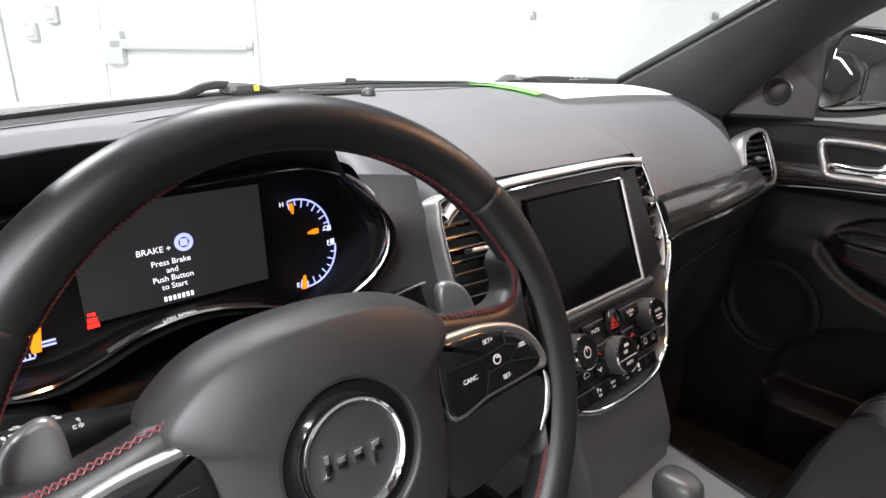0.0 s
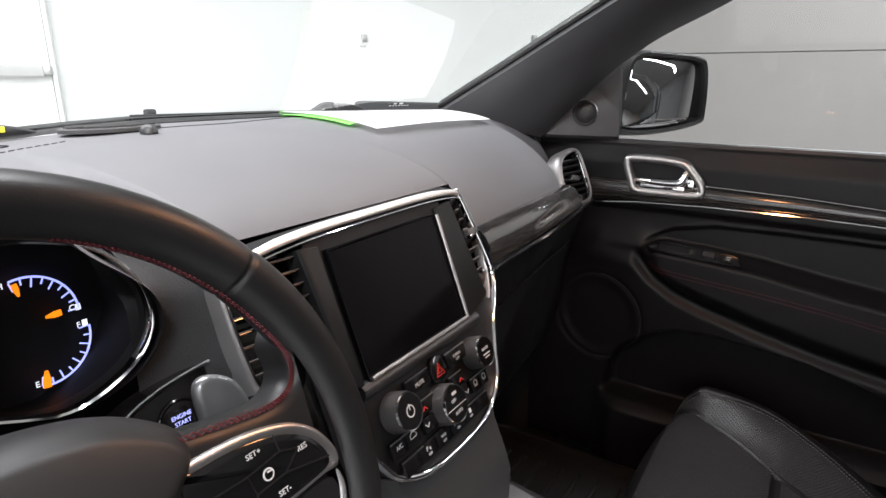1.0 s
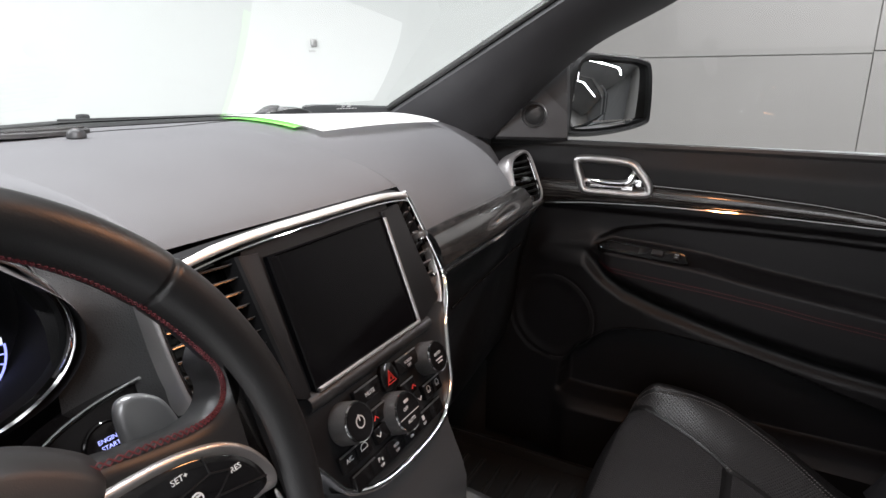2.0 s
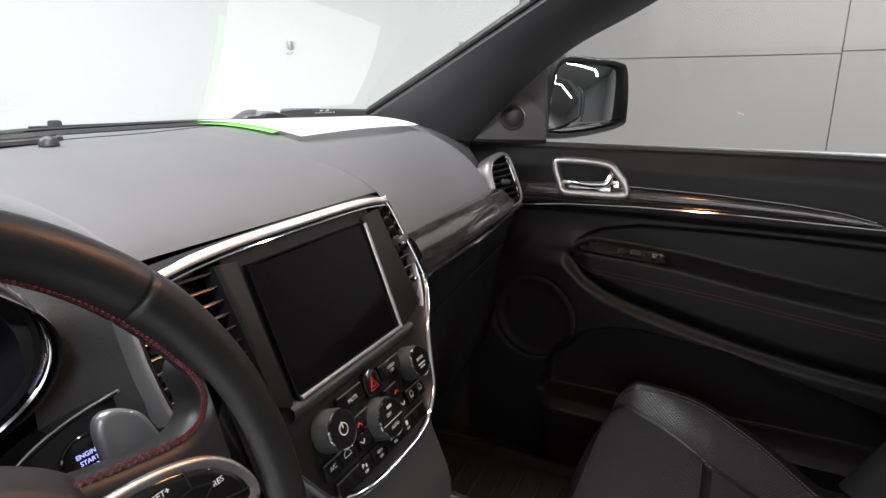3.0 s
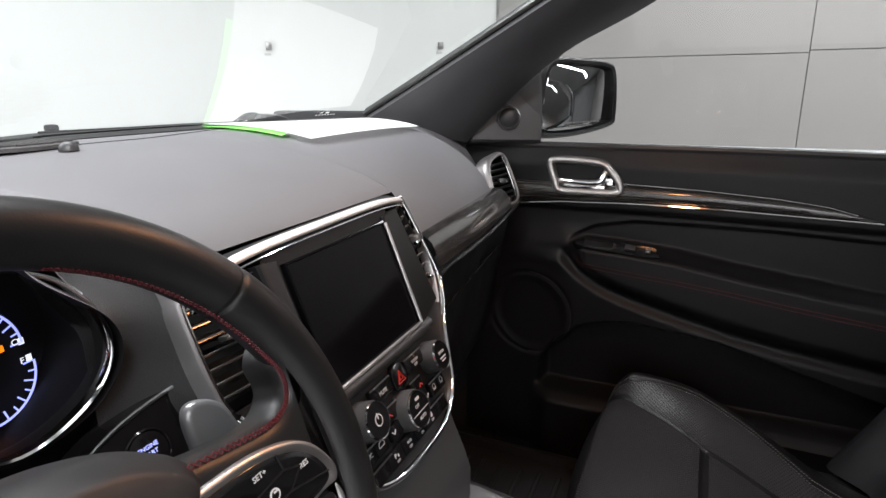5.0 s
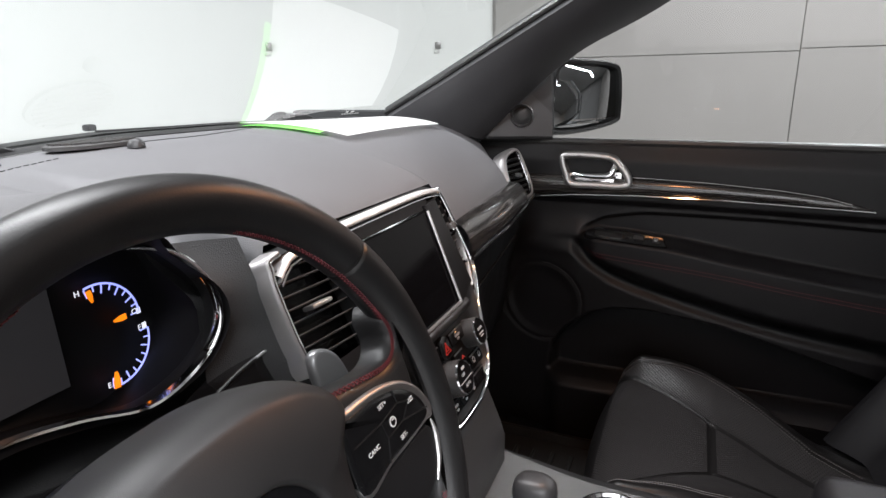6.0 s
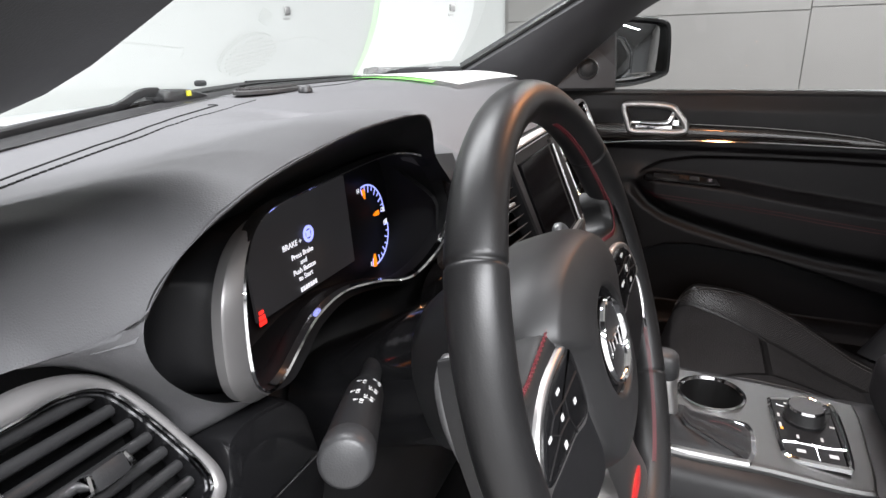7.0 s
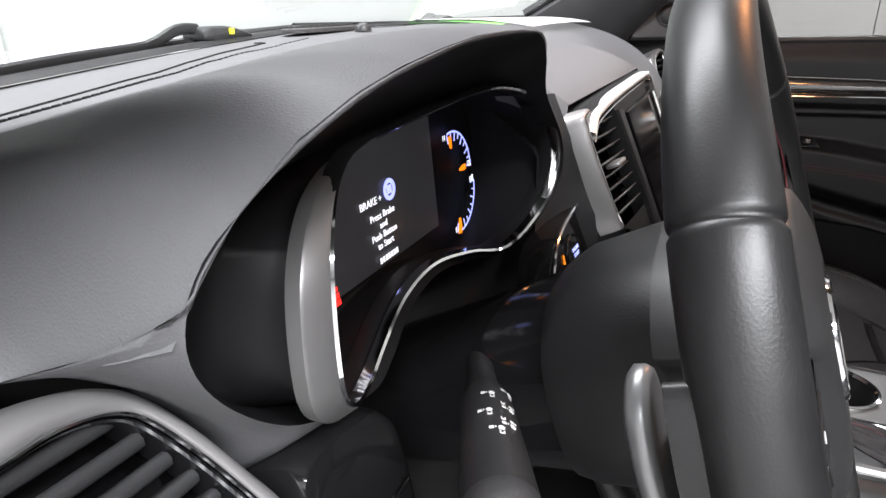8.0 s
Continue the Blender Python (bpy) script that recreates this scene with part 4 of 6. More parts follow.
# silver top band and chrome outline
AROUND = [i for i, q in enumerate(STACK) if not (q.y > 0.080 and q.x < 0.160) and not (q.x < -0.150 and q.y > -0.027)]
first = next((k for k, i in enumerate(AROUND) if k and AROUND[k - 1] != i - 1), 0)
AROUND = AROUND[first:] + AROUND[:first]
bm = bmesh.new()
loft(bm, [[ring[i] for i in AROUND] for ring in stack_rings([(-0.004, -0.02)] + [(0.0002 - 0.0038 * math.cos(radians(20 * i)), -0.001 + 0.0045 * math.sin(radians(20 * i))) for i in range(10)] + [(0.0042, -0.01)])], False)
part("chrome_outline", bm, CHROME, stack, "chrome outline")
bm = bmesh.new()
sel = [(-0.192 + 0.356 * i / 40) for i in range(41)]


def top_v(u):
    return 0.0908 - 0.0055 * (abs(u) / 0.158) ** 4 - 0.02 * smooth(0.158, 0.19, u) - 0.012 * smooth(0.172, 0.2, -u)


loft(bm, [[on_stack(u, top_v(u) + a, h) for u in sel] for a, h in ((0.0008, -0.02), (0.0005, -0.006), (-0.0008, -0.0012), (-0.0036, 0.0026), (-0.0064, 0.0029), (-0.0078, 0.0017), (-0.0082, -0.006))], False)
part("silver_band", bm, BANDSILVER, stack, "broad satin silver band along the top", sharp=60)
bm = bmesh.new()
tube(bm, [on_stack(u, top_v(u) - 0.0118, -0.0005) for u in sel], 0.0010, 6)
part("band_line", bm, CHROME, stack, "thin chrome line under the band")
# rounded grey ledge below the screen
bm = bmesh.new()
loft(bm, [[on_stack(u, v, h) for u in [-0.108 + 0.212 * i / 20 for i in range(21)]] for v, h in ((-0.0615, -0.003), (-0.0640, 0.0030), (-0.0665, 0.0052), (-0.0695, 0.0058), (-0.0730, 0.0045), (-0.0765, 0.0015), (-0.0785, -0.003))], False)
part("ledge", bm, GREYPLASTIC, stack, "rounded dark grey ledge under the screen", sharp=70)
LEFT = [i for i, q in enumerate(STACK) if q.x < -0.176 and q.y > -0.027]
bm = bmesh.new()
loft(bm, [[on_stack(offset(STACK, d)[i].x, offset(STACK, d)[i].y, h) for i in LEFT] for d, h in ((-0.0042, -0.022), (-0.0038, -0.0165), (-0.003, -0.009), (-0.002, -0.004), (-0.001, -0.0016), (0.0004, -0.001), (0.0014, -0.002), (0.0014, -0.006))], False)
part("silver_side", bm, SATIN, stack, "satin silver side band", sharp=60)
bm = bmesh.new()
tube(bm, [on_stack(offset(STACK, 0.0024)[i].x, offset(STACK, 0.0024)[i].y, -0.0012) for i in LEFT], 0.0009, 6)
part("vent_line", bm, CHROME, stack, "thin chrome line beside the vent")
# satin lining between the passenger side vent and the chrome
bm = bmesh.new()
vs = [-0.060 + 0.075 * i / 16 for i in range(17)]
lobe = lambda v: line([(-0.060, 0.158), (-0.05, 0.167), (-0.03, 0.178), (-0.01, 0.1795), (0.015, 0.177)], v)
loft(bm, [[on_stack(lobe(v) - a * smooth(0.015, -0.03, v), v, h) for v in vs] for a, h in ((0.0, -0.003), (0.001, -0.0008), (0.0045, -0.0006), (0.0055, -0.002), (0.006, -0.012))], False)
part("silver_lining", bm, SILVER, stack, "satin silver lining beside the vent", sharp=60)


def stack_vent(s):
    vent = thing("centre_vent", "black slatted air vent beside the screen", "air vent", "centre air vents")
    if s > 0:
        low, high = -0.056, 0.079
        u0 = lambda v: line([(-0.055, 0.1535), (-0.026, 0.153), (0.0125, 0.1585), (0.05, 0.159), (0.078, 0.151)], v)
        u1 = lambda v: line([(-0.055, 0.158), (-0.046, 0.166), (-0.02, 0.177), (0.012, 0.178), (0.045, 0.173), (0.078, 0.161)], v)
    else:
        low, high = -0.026, 0.077
        u0 = lambda v: line([(-0.03, 0.119), (0.02, 0.120), (0.072, 0.125)], v)
        u1 = lambda v: line([(-0.03, 0.192), (0.0, 0.1955), (0.05, 0.195), (0.066, 0.192), (0.077, 0.182)], v)
    bm = bmesh.new()
    grid(bm, 6, 12, lambda i, j: on_stack(s * (0.110 + (u1(low + (high - low) * j) + 0.004 - 0.110) * i), low - 0.004 + (high - low + 0.006) * j, -0.024))
    part("well", bm, GLOSS, vent)
    step = 0.0135 if s > 0 else 0.0121
    for i in range(10 if s > 0 else 9):
        v = high - 0.010 - i * step
        if v < low + 0.003:
            break
        bm = bmesh.new()
        tilt = 0.0 if s > 0 else 0.0035
        a, b = on_stack(s * (u0(v) - 0.002), v, -0.013), on_stack(s * (u1(v) + 0.001), v + tilt, -0.012)
        d = SF.to_3x3() @ (V(0, 0.0042, 0.0062) if s > 0 else V(0, 0.0012, 0.009))
        e = SF.to_3x3() @ V(0, 0.0009, -0.0003)
        loft(bm, [[p - d - e, p + d - e, p + d + e, p - d + e] for p in (a, (a + b) / 2, b)], True, (True, True))
        # lit tone painted on the passenger's slats, dark tone on the driver's
        slat = part("slat", bm, BLADE if s > 0 else GLOSS, vent)
        if s < 0:
            # the glint along the slat's front edge, drawn as a thin pale rod
            bm = bmesh.new()
            tube(bm, [a + d + e * 0.6, b + d + e * 0.6], 0.00055, 5)
            part("lip", bm, BLADE, slat, "thin pale line for the light caught on the slat's front edge")
    bm = bmesh.new()
    if s > 0:
        box(bm, (0.019, 0.011, 0.012), Matrix.Translation(on_stack(0.166, 0.026, -0.004)) @ SF.to_3x3().to_4x4(), 0.004)
        part("tab", bm, BLADE, vent, "grey adjusting tab")
        for v in (0.0215, -0.026):
            bm = bmesh.new()
            box(bm, (0.010, 0.005, 0.006), Matrix.Translation(on_stack(0.161, v, -0.001)) @ SF.to_3x3().to_4x4(), 0.002)
            part("tab_end", bm, CHROME, vent, "small chrome piece")
    else:
        box(bm, (0.030, 0.0045, 0.014), SF @ pose(-0.163, 0.029, -0.009, 0, 0, -3), 0.002)
        part("tab", bm, SILVER, vent, "silver adjusting tab")
    return vent


stack_vent(-1)
stack_vent(1)


def dial(u, v, r, depth):
    ob = thing("control_knob", "round ribbed black knob with a chrome ring on the centre panel", "knob", "control knobs")
    m = SF @ pose(u, v, 0)
    bm = bmesh.new()
    n = 72
    rings = []
    for s, h in ((1.0, -0.003), (1.0, 0.002), (0.97, 0.004), (0.95, depth - 0.004), (0.9, depth)):
        rings.append([m @ V(r * s * (1 + (0.018 if i % 2 and 0.003 < h < depth - 0.001 else 0)) * math.cos(2 * math.pi * i / n), r * s * (1 + (0.018 if i % 2 and 0.003 < h < depth - 0.001 else 0)) * math.sin(2 * math.pi * i / n), h) for i in range(n)])
    loft(bm, rings, True, (False, True))
    part("grip", bm, KNURL, ob, sharp=20)
    bm = bmesh.new()
    disc(bm, r, [(0.92, depth - 0.001), (0.90, depth + 0.0012), (0.86, depth + 0.001)], 40, m, False)
    part("ring", bm, CHROME, ob, "chrome ring")
    bm = bmesh.new()
    disc(bm, r, [(0.87, depth), (0.84, depth + 0.001)], 40, m)
    part("cap", bm, GLOSS, ob)
    return ob, m @ pose(0, 0, depth + 0.0012)


knob, km = dial(-0.0762, -0.1040, 0.0200, 0.017)
bm = bmesh.new()
raised(bm, [V(0.006 * math.cos(a), 0.006 * math.sin(a), 0) for a in (2 * math.pi * i / 20 for i in range(20))], [(0, 0), (0, 0.0003), (0.0012, 0.0003)], False, km)
bars(bm, km, [(0, 0.004, 0.0014, 0.006)])
part("power_symbol", bm, GREY_MARK, knob)
knob, km = dial(-0.0082, -0.1290, 0.0218, 0.017)
lettering("knob_text", "AUTO", km @ pose(0, -0.009, 0), 0.0048, GREY_MARK, knob)
lettering("knob_text", "OFF", km @ pose(-0.003, 0.004, 0), 0.0048, GREY_MARK, knob)
bm = bmesh.new()
bars(bm, km, [(0, -0.003, 0.034, 0.0007), (0.001, 0.011, 0.008, 0.003)])
part("knob_marks", bm, GREY_MARK, knob)
knob, km = dial(0.0720, -0.1032, 0.0188, 0.017)
lettering("knob_text", "ENTER", km @ pose(0, 0.003, 0), 0.0045, GREY_MARK, knob)
bm = bmesh.new()
bars(bm, km, [(0, -0.003, 0.014, 0.0015), (0, -0.0065, 0.01, 0.0015)])
part("knob_marks", bm, GREY_MARK, knob)


def button(u, v, a, b, mat=GLOSS, tilt=0):
    bm = bmesh.new()
    box(bm, (a, b, 0.006), SF @ pose(u, v, 0.0, 0, 0, tilt), 0.0015)
    return part("button", bm, mat, stack)


ROW1 = ((-0.036, 0.040), (0.0368, 0.041))
for u, a in ROW1:
    button(u, -0.0915, a, 0.0165)
for u in (-0.034, 0.0235):
    button(u, -0.1165, 0.029 if u < 0 else 0.026, 0.0155)
    button(u - 0.004, -0.1345, 0.022, 0.0155)
for u, a in ((-0.0905, 0.021), (-0.0685, 0.021), (0.0535, 0.0175), (0.0722, 0.0175)):
    button(u, -0.1335, a, 0.0165)
for u in (-0.081, -0.0545, -0.0265, 0.0008, 0.0280, 0.0550):
    button(u, -0.1555, 0.0265, 0.0165)
HAZ = spline([V(-0.0125, -0.0115, 0), V(0.0125, -0.0115, 0), V(0.0095, 0.010, 0), V(-0.0095, 0.010, 0)], 4)
bm = bmesh.new()
raised(bm, HAZ, [(0, -0.002), (0, 0.0032), (0.002, 0.0042)], True, SF @ pose(0.0, -0.0915, 0))
part("hazard_button", bm, GLOSS, stack)
bm = bmesh.new()
tri = [V(-0.0072, -0.0056, 0), V(0.0072, -0.0056, 0), V(0.0, 0.0072, 0)]
for shrink in (1.0, 0.5):
    tube(bm, [SF @ (V(0.0, -0.0935, 0.0046) + q * shrink) for q in tri], 0.00055, 5, closed=True)
part("hazard_symbol", bm, RED_MARK, stack, "red warning triangle")
# highlights on the buttons' upper edges, laid on as thin silver bars
for u, v, a in ((-0.036, -0.0838, 0.038), (0.0368, -0.0838, 0.039), (-0.034, -0.1092, 0.027), (0.0235, -0.1085, 0.024), (-0.081, -0.1258, 0.04), (0.063, -0.1258, 0.034), (-0.0775, -0.1478, 0.034), (0.0345, -0.1478, 0.064)):
    bm = bmesh.new()
    box(bm, (a, 0.0013, 0.0012), SF @ pose(u, v, 0.0030))
    part("button_highlight", bm, DARKSILVER, stack, "thin silver line for the highlight on the button's upper edge")
lettering("button_text", "MUTE", SF @ pose(-0.035, -0.0931, 0.0032), 0.0058, GREY_MARK, stack)
lettering("button_text", "SCREEN", SF @ pose(0.0378, -0.0912, 0.0032), 0.0042, GREY_MARK, stack)
lettering("button_text", "OFF", SF @ pose(0.0378, -0.0958, 0.0032), 0.0042, GREY_MARK, stack)
lettering("button_text", "A/C", SF @ pose(-0.0905, -0.1325, 0.0032), 0.0058, GREY_MARK, stack)
lettering("button_text", "P", SF @ pose(-0.0560, -0.1535, 0.0032), 0.0066, GREY_MARK, stack)
lettering("button_text", "eco", SF @ pose(-0.0267, -0.1535, 0.0032), 0.0058, GREY_MARK, stack)
lettering("button_text", "SPORT", SF @ pose(0.0007, -0.1535, 0.0032), 0.0050, GREY_MARK, stack)
for u, txt in ((-0.0535, "OFF"), (-0.0267, "OFF"), (0.0007, "ON"), (0.0276, "OFF")):
    lettering("button_text", txt, SF @ pose(u, -0.1595, 0.0032), 0.0034, GREY_MARK, stack)
marks("button_symbol", SF @ pose(0, 0, 0.0032), [(0.0276, -0.1535, 0.0040, 0.0050), (-0.0515, -0.1545, 0.0018, 0.0030), (0.0535, -0.1355, 0.006, 0.0008), (0.0722, -0.1355, 0.006, 0.0008)], GREY_MARK, stack)
for u, wide in ((-0.0685, 0.010), (0.0535, 0.0062), (0.0722, 0.0062)):
    bm = bmesh.new()
    tube(bm, [SF @ V(u + wide / 2 * a, -0.1315 + b * 0.0026, 0.0032) for a, b in ((-1, -1), (-0.9, 0.2), (-0.4, 1), (0.5, 1), (1, 0.1), (1, -1))], 0.00035, 5, closed=True)
    part("button_symbol", bm, GREY_MARK, stack)
for u, v, d, mat, name in ((-0.0401, -0.1180, 1, RED_MARK, "red_arrow"), (0.0307, -0.1180, 1, RED_MARK, "red_arrow"), (-0.0440, -0.1340, -1, GREY_MARK, "cool_arrow"), (0.0340, -0.1340, -1, GREY_MARK, "cool_arrow")):
    bm = bmesh.new()
    tube(bm, [SF @ V(u - 0.0034, v - 0.0016 * d, 0.0034), SF @ V(u, v + 0.0018 * d, 0.0034), SF @ V(u + 0.0034, v - 0.0016 * d, 0.0034)], 0.0006, 5)
    part(name, bm, mat, stack, "small temperature arrow")
# side cheeks below the stack, down to the console
for s in (-1, 1):
    bm = bmesh.new()
    rows = []
    for i in range(14):
        v = -0.05 - 0.30 * i / 13
        u = line([(-0.36, 0.085), (-0.18, 0.088), (-0.126, 0.112), (-0.085, 0.138), (-0.05, 0.170)], v)
        p = SF @ V(s * u, v, -0.012)
        y = max(p.y, -0.11)
        rows.append([V(0, y, p.z), V(p.x, y, p.z), V(p.x + s * 0.003, y + 0.012, p.z), V(p.x - s * 0.002, 0.05, p.z), V(p.x - s * 0.01, 0.3, p.z)])
    loft(bm, rows, False)
    part("side_cheek", bm, CHEEK, stack, "dark grey cheek below the panel", sharp=50)


# ---- outer air vents ----
def outer_vent(s):
    vent = thing("outer_vent", "slatted air vent in a broad satin silver frame", "air vent", "outer air vents")
    m = frame_of((0.67, 0.037, 1.155), (1, -0.2, 0), (0, 0.5, 1)) if s > 0 else VENT
    if s < 0:
        inside_line = [(-0.0425, 0.0463), (-0.039, 0.0484), (-0.0288, 0.049), (-0.0131, 0.0474), (0.0042, 0.0455), (0.0202, 0.0394), (0.0302, 0.0296), (0.0395, 0.0063), (0.0461, -0.0166), (0.050, -0.0345), (0.0493, -0.0446), (0.0438, -0.0509), (0.0266, -0.0531), (-0.0018, -0.0525), (-0.038, -0.048), (-0.0415, -0.0125), (-0.0421, 0.0118), (-0.0434, 0.0302), (-0.0443, 0.0409)]
        outside_line = [(-0.0540, 0.0610), (-0.046, 0.0630), (-0.034, 0.0620), (-0.0165, 0.0612), (0.006, 0.0575), (0.0268, 0.0475), (0.0384, 0.033), (0.0467, 0.0136), (0.0537, -0.0094), (0.0611, -0.0341), (0.0629, -0.050), (0.0565, -0.0612), (0.0335, -0.0656), (-0.004, -0.066), (-0.050, -0.062), (-0.0573, -0.012), (-0.0582, 0.014), (-0.0595, 0.0345), (-0.0595, 0.050)]
        out, far = (spline([V(a, b, 0) for a, b in k], 6) for k in (inside_line, outside_line))
    else:
        shape = [(-0.036, 0.044), (-0.026, 0.057), (-0.002, 0.055), (0.024, 0.047), (0.038, 0.033), (0.047, 0.012), (0.053, -0.012), (0.053, -0.031), (0.043, -0.042), (0.018, -0.044), (-0.012, -0.042), (-0.028, -0.03), (-0.034, -0.006)]
        out = spline([V(-a, b, 0) for a, b in shape[::-1]], 6)
        far = offset(out, -0.0105)
    bm = bmesh.new()
    rings = []
    for f, h in ((1.0, -0.03), (1.0, -0.011), (0.95, -0.006), (0.82, -0.0015), (0.62, 0.0014), (0.4, 0.0028), (0.2, 0.0026), (0.06, 0.0014), (0.0, -0.001)):
        rings.append([m @ (q + (o - q) * f + V(0, 0, h)) for q, o in zip(out, far)])
    loft(bm, rings)
    part("frame", bm, SATIN, vent, "broad satin silver frame", sharp=60)
    bm = bmesh.new()
    raised(bm, out, [(-0.0004, 0.0008), (0.0003, 0.0018), (0.0011, 0.0014), (0.0016, -0.0005), (0.0026, -0.003)], False, m)
    part("inner_rim", bm, CHROME, vent, "thin chrome inner rim")
    bm = bmesh.new()
    raised(bm, out, [(0.0026, -0.003), (0.004, -0.012), (0.004, -0.016)], False, m)
    part("inner_wall", bm, GLOSS, vent)
    bm = bmesh.new()
    raised(bm, out, [(0.002, 0.0), (0.003, -0.035)], True, m)
    part("well", bm, GLOSS, vent)
    for i in range(7):
        v = 0.042 - 0.0125 * i if s > 0 else 0.0385 - 0.0119 * i
        lean = 0.0 if s > 0 else -0.15
        xs = [q.x for q in out if abs(q.y - v - lean * q.x) < 0.006]
        a, b = min(xs) + 0.001, max(xs) - (0.001 if s > 0 else 0.006)
        bm = bmesh.new()
        fat = 0.8 if s > 0 else 1.2
        section = [(-0.0012, -0.020), (0.0012, -0.020), (0.0030 * fat, -0.008), (0.0034 * fat, -0.0055), (0.0026 * fat, -0.0035), (0.0006, -0.0030), (-0.0018 * fat, -0.0045), (-0.0026 * fat, -0.0075)]
        loft(bm, [[m @ V(u, v + lean * u + dv, h - 0.002) for dv, h in section] for u in (a, (2 * a + b) / 3, (a + 2 * b) / 3, b)], True, (True, True))
        part("slat", bm, PLASTIC if s > 0 else GREYPLASTIC, vent, sharp=60)
    bm = bmesh.new()
    SLU, SLV = (-0.008, 0.004) if s > 0 else (0.0015, 0.001)
    box(bm, (0.022, 0.012, 0.012), m @ pose(SLU, SLV, -0.002, 0, 0, -8), 0.004)
    part("slider", bm, GREYPLASTIC, vent, "ribbed slider")
    for d in (-1, 1):
        bm = bmesh.new()
        box(bm, (0.004, 0.010, 0.009), m @ pose(SLU + d * 0.0122, SLV - d * 0.0016, -0.001, 0, 0, -8 + 12 * d), 0.002)
        part("slider_end", bm, CHROME, vent, "chrome slider end")
    TU, TV = (-0.016, -0.035) if s > 0 else (0.006, -0.0425)
    bm = bmesh.new()
    box(bm, (0.05, 0.014, 0.006), m @ pose(TU, TV, -0.005, 0, 0, -8), 0.003)
    part("thumb_wheel_plate", bm, GLOSS, vent)
    bm = bmesh.new()
    box(bm, (0.026, 0.0085, 0.008), m @ pose(TU, TV, -0.003, 0, 0, -8), 0.002)
    part("thumb_wheel", bm, GREYPLASTIC, vent, "small thumb wheel")
    for d in (-1, 1):
        bm = bmesh.new()
        box(bm, (0.02, 0.0007, 0.001), m @ pose(TU, TV + d * 0.0046, 0.0002, 0, 0, -8))
        part("thumb_wheel_edge", bm, CHROME, vent, "thin chrome edge")
    bm = bmesh.new()
    for i in range(3):
        tube(bm, spline([m @ V((-0.032 if s > 0 else 0.024) + 0.002 * i + 0.0008 * d, (-0.03 if s > 0 else -0.0475) + d * 0.0022, -0.0015) + V(0.001 * (-1) ** d, 0, 0) for d in range(4)], 4, False), 0.00028, 5)
    part("heat_symbol", bm, GREY_MARK, vent)


outer_vent(-1)
outer_vent(1)

# ---- steering wheel ----
WC = V(-0.4093, -0.1389, 1.1467)
WN = V(-0.0564, -1, 0.325).normalized()
WU = V(0, 0, 1).cross(WN).normalized()
WF = frame_of(WC, WU, WN.cross(WU))
HB = WF @ pose(-0.0057, -0.0043, 0, 0, 0, 2)
wheel = thing("steering_wheel", "black leather steering wheel with red stitching and silver trim", "steering wheel")
RM, RT = 0.1717, 0.0153
SEAMS = (41.5, 144.3, -38.5, 218)


def rim_point(phi, psi, grow=0.0):
    """phi round the wheel from its right side, psi round the tube from outside towards the driver, in degrees."""
    c, s = math.cos(radians(phi)), math.sin(radians(phi))
    seam = min(abs((phi - a + 180) % 360 - 180) for a in SEAMS)
    r = RT + grow - 0.0013 * math.exp(-(seam / 0.45) ** 2) + 0.0010 * math.exp(-((abs((phi + 90) % 360 - 180) - 55) / 18) ** 2)
    rad = RM + r * math.cos(radians(psi)) * 0.96
    return WF @ V(rad * c, rad * s, r * 1.05 * math.sin(radians(psi)))


bm = bmesh.new()
phis = sorted(set([i * 2.5 for i in range(144)] + [(a + d) % 360 for a in SEAMS for d in (-1.2, -0.7, -0.35, 0, 0.35, 0.7, 1.2)]))
rings = [[rim_point(p, 360 * j / 28) for j in range(28)] for p in phis]
rings.append(rings[0])
vv = loft(bm, rings)
bmesh.ops.remove_doubles(bm, verts=vv[0] + vv[-1], dist=1e-6)
part("rim", bm, WHEEL_LEATHER, wheel, "smooth worn black leather rim", sharp=80)


def cross_stitch(path, side, step=0.0026, half=0.0016, lift=0.0003):
    """A braid of crossed threads along a path; side gives the way across at each point."""
    bm = bmesh.new()
    for i in range(len(path) - 1):
        p, q, a = path[i], path[i + 1], side[i]
        for k in (1, -1):
            tube(bm, [p + a * half * k, (p + q) / 2 + (q - p).cross(a).normalized() * lift * k, q - a * half * k], 0.00045, 4)
    return part("stitching", bm, RED_THREAD, wheel, "dark red cross stitching")


def rim_stitches(a0, a1, psi):
    n = int((a1 - a0) / 1.0)
    at = [a0 + (a1 - a0) * i / n for i in range(n + 1)]
    path = [rim_point(p, psi, 0.0003) for p in at]
    cross_stitch(path, [(rim_point(p, psi + 8, 0.0003) - rim_point(p, psi - 8, 0.0003)).normalized() for p in at])


rim_stitches(25, 72, 170)
rim_stitches(-70, -24, 158)
rim_stitches(112, 159, 170)
rim_stitches(204, 250, 158)


# spokes and buttons
def mirrored(points, s):
    return [V(s * a, b, 0) for a, b in points]


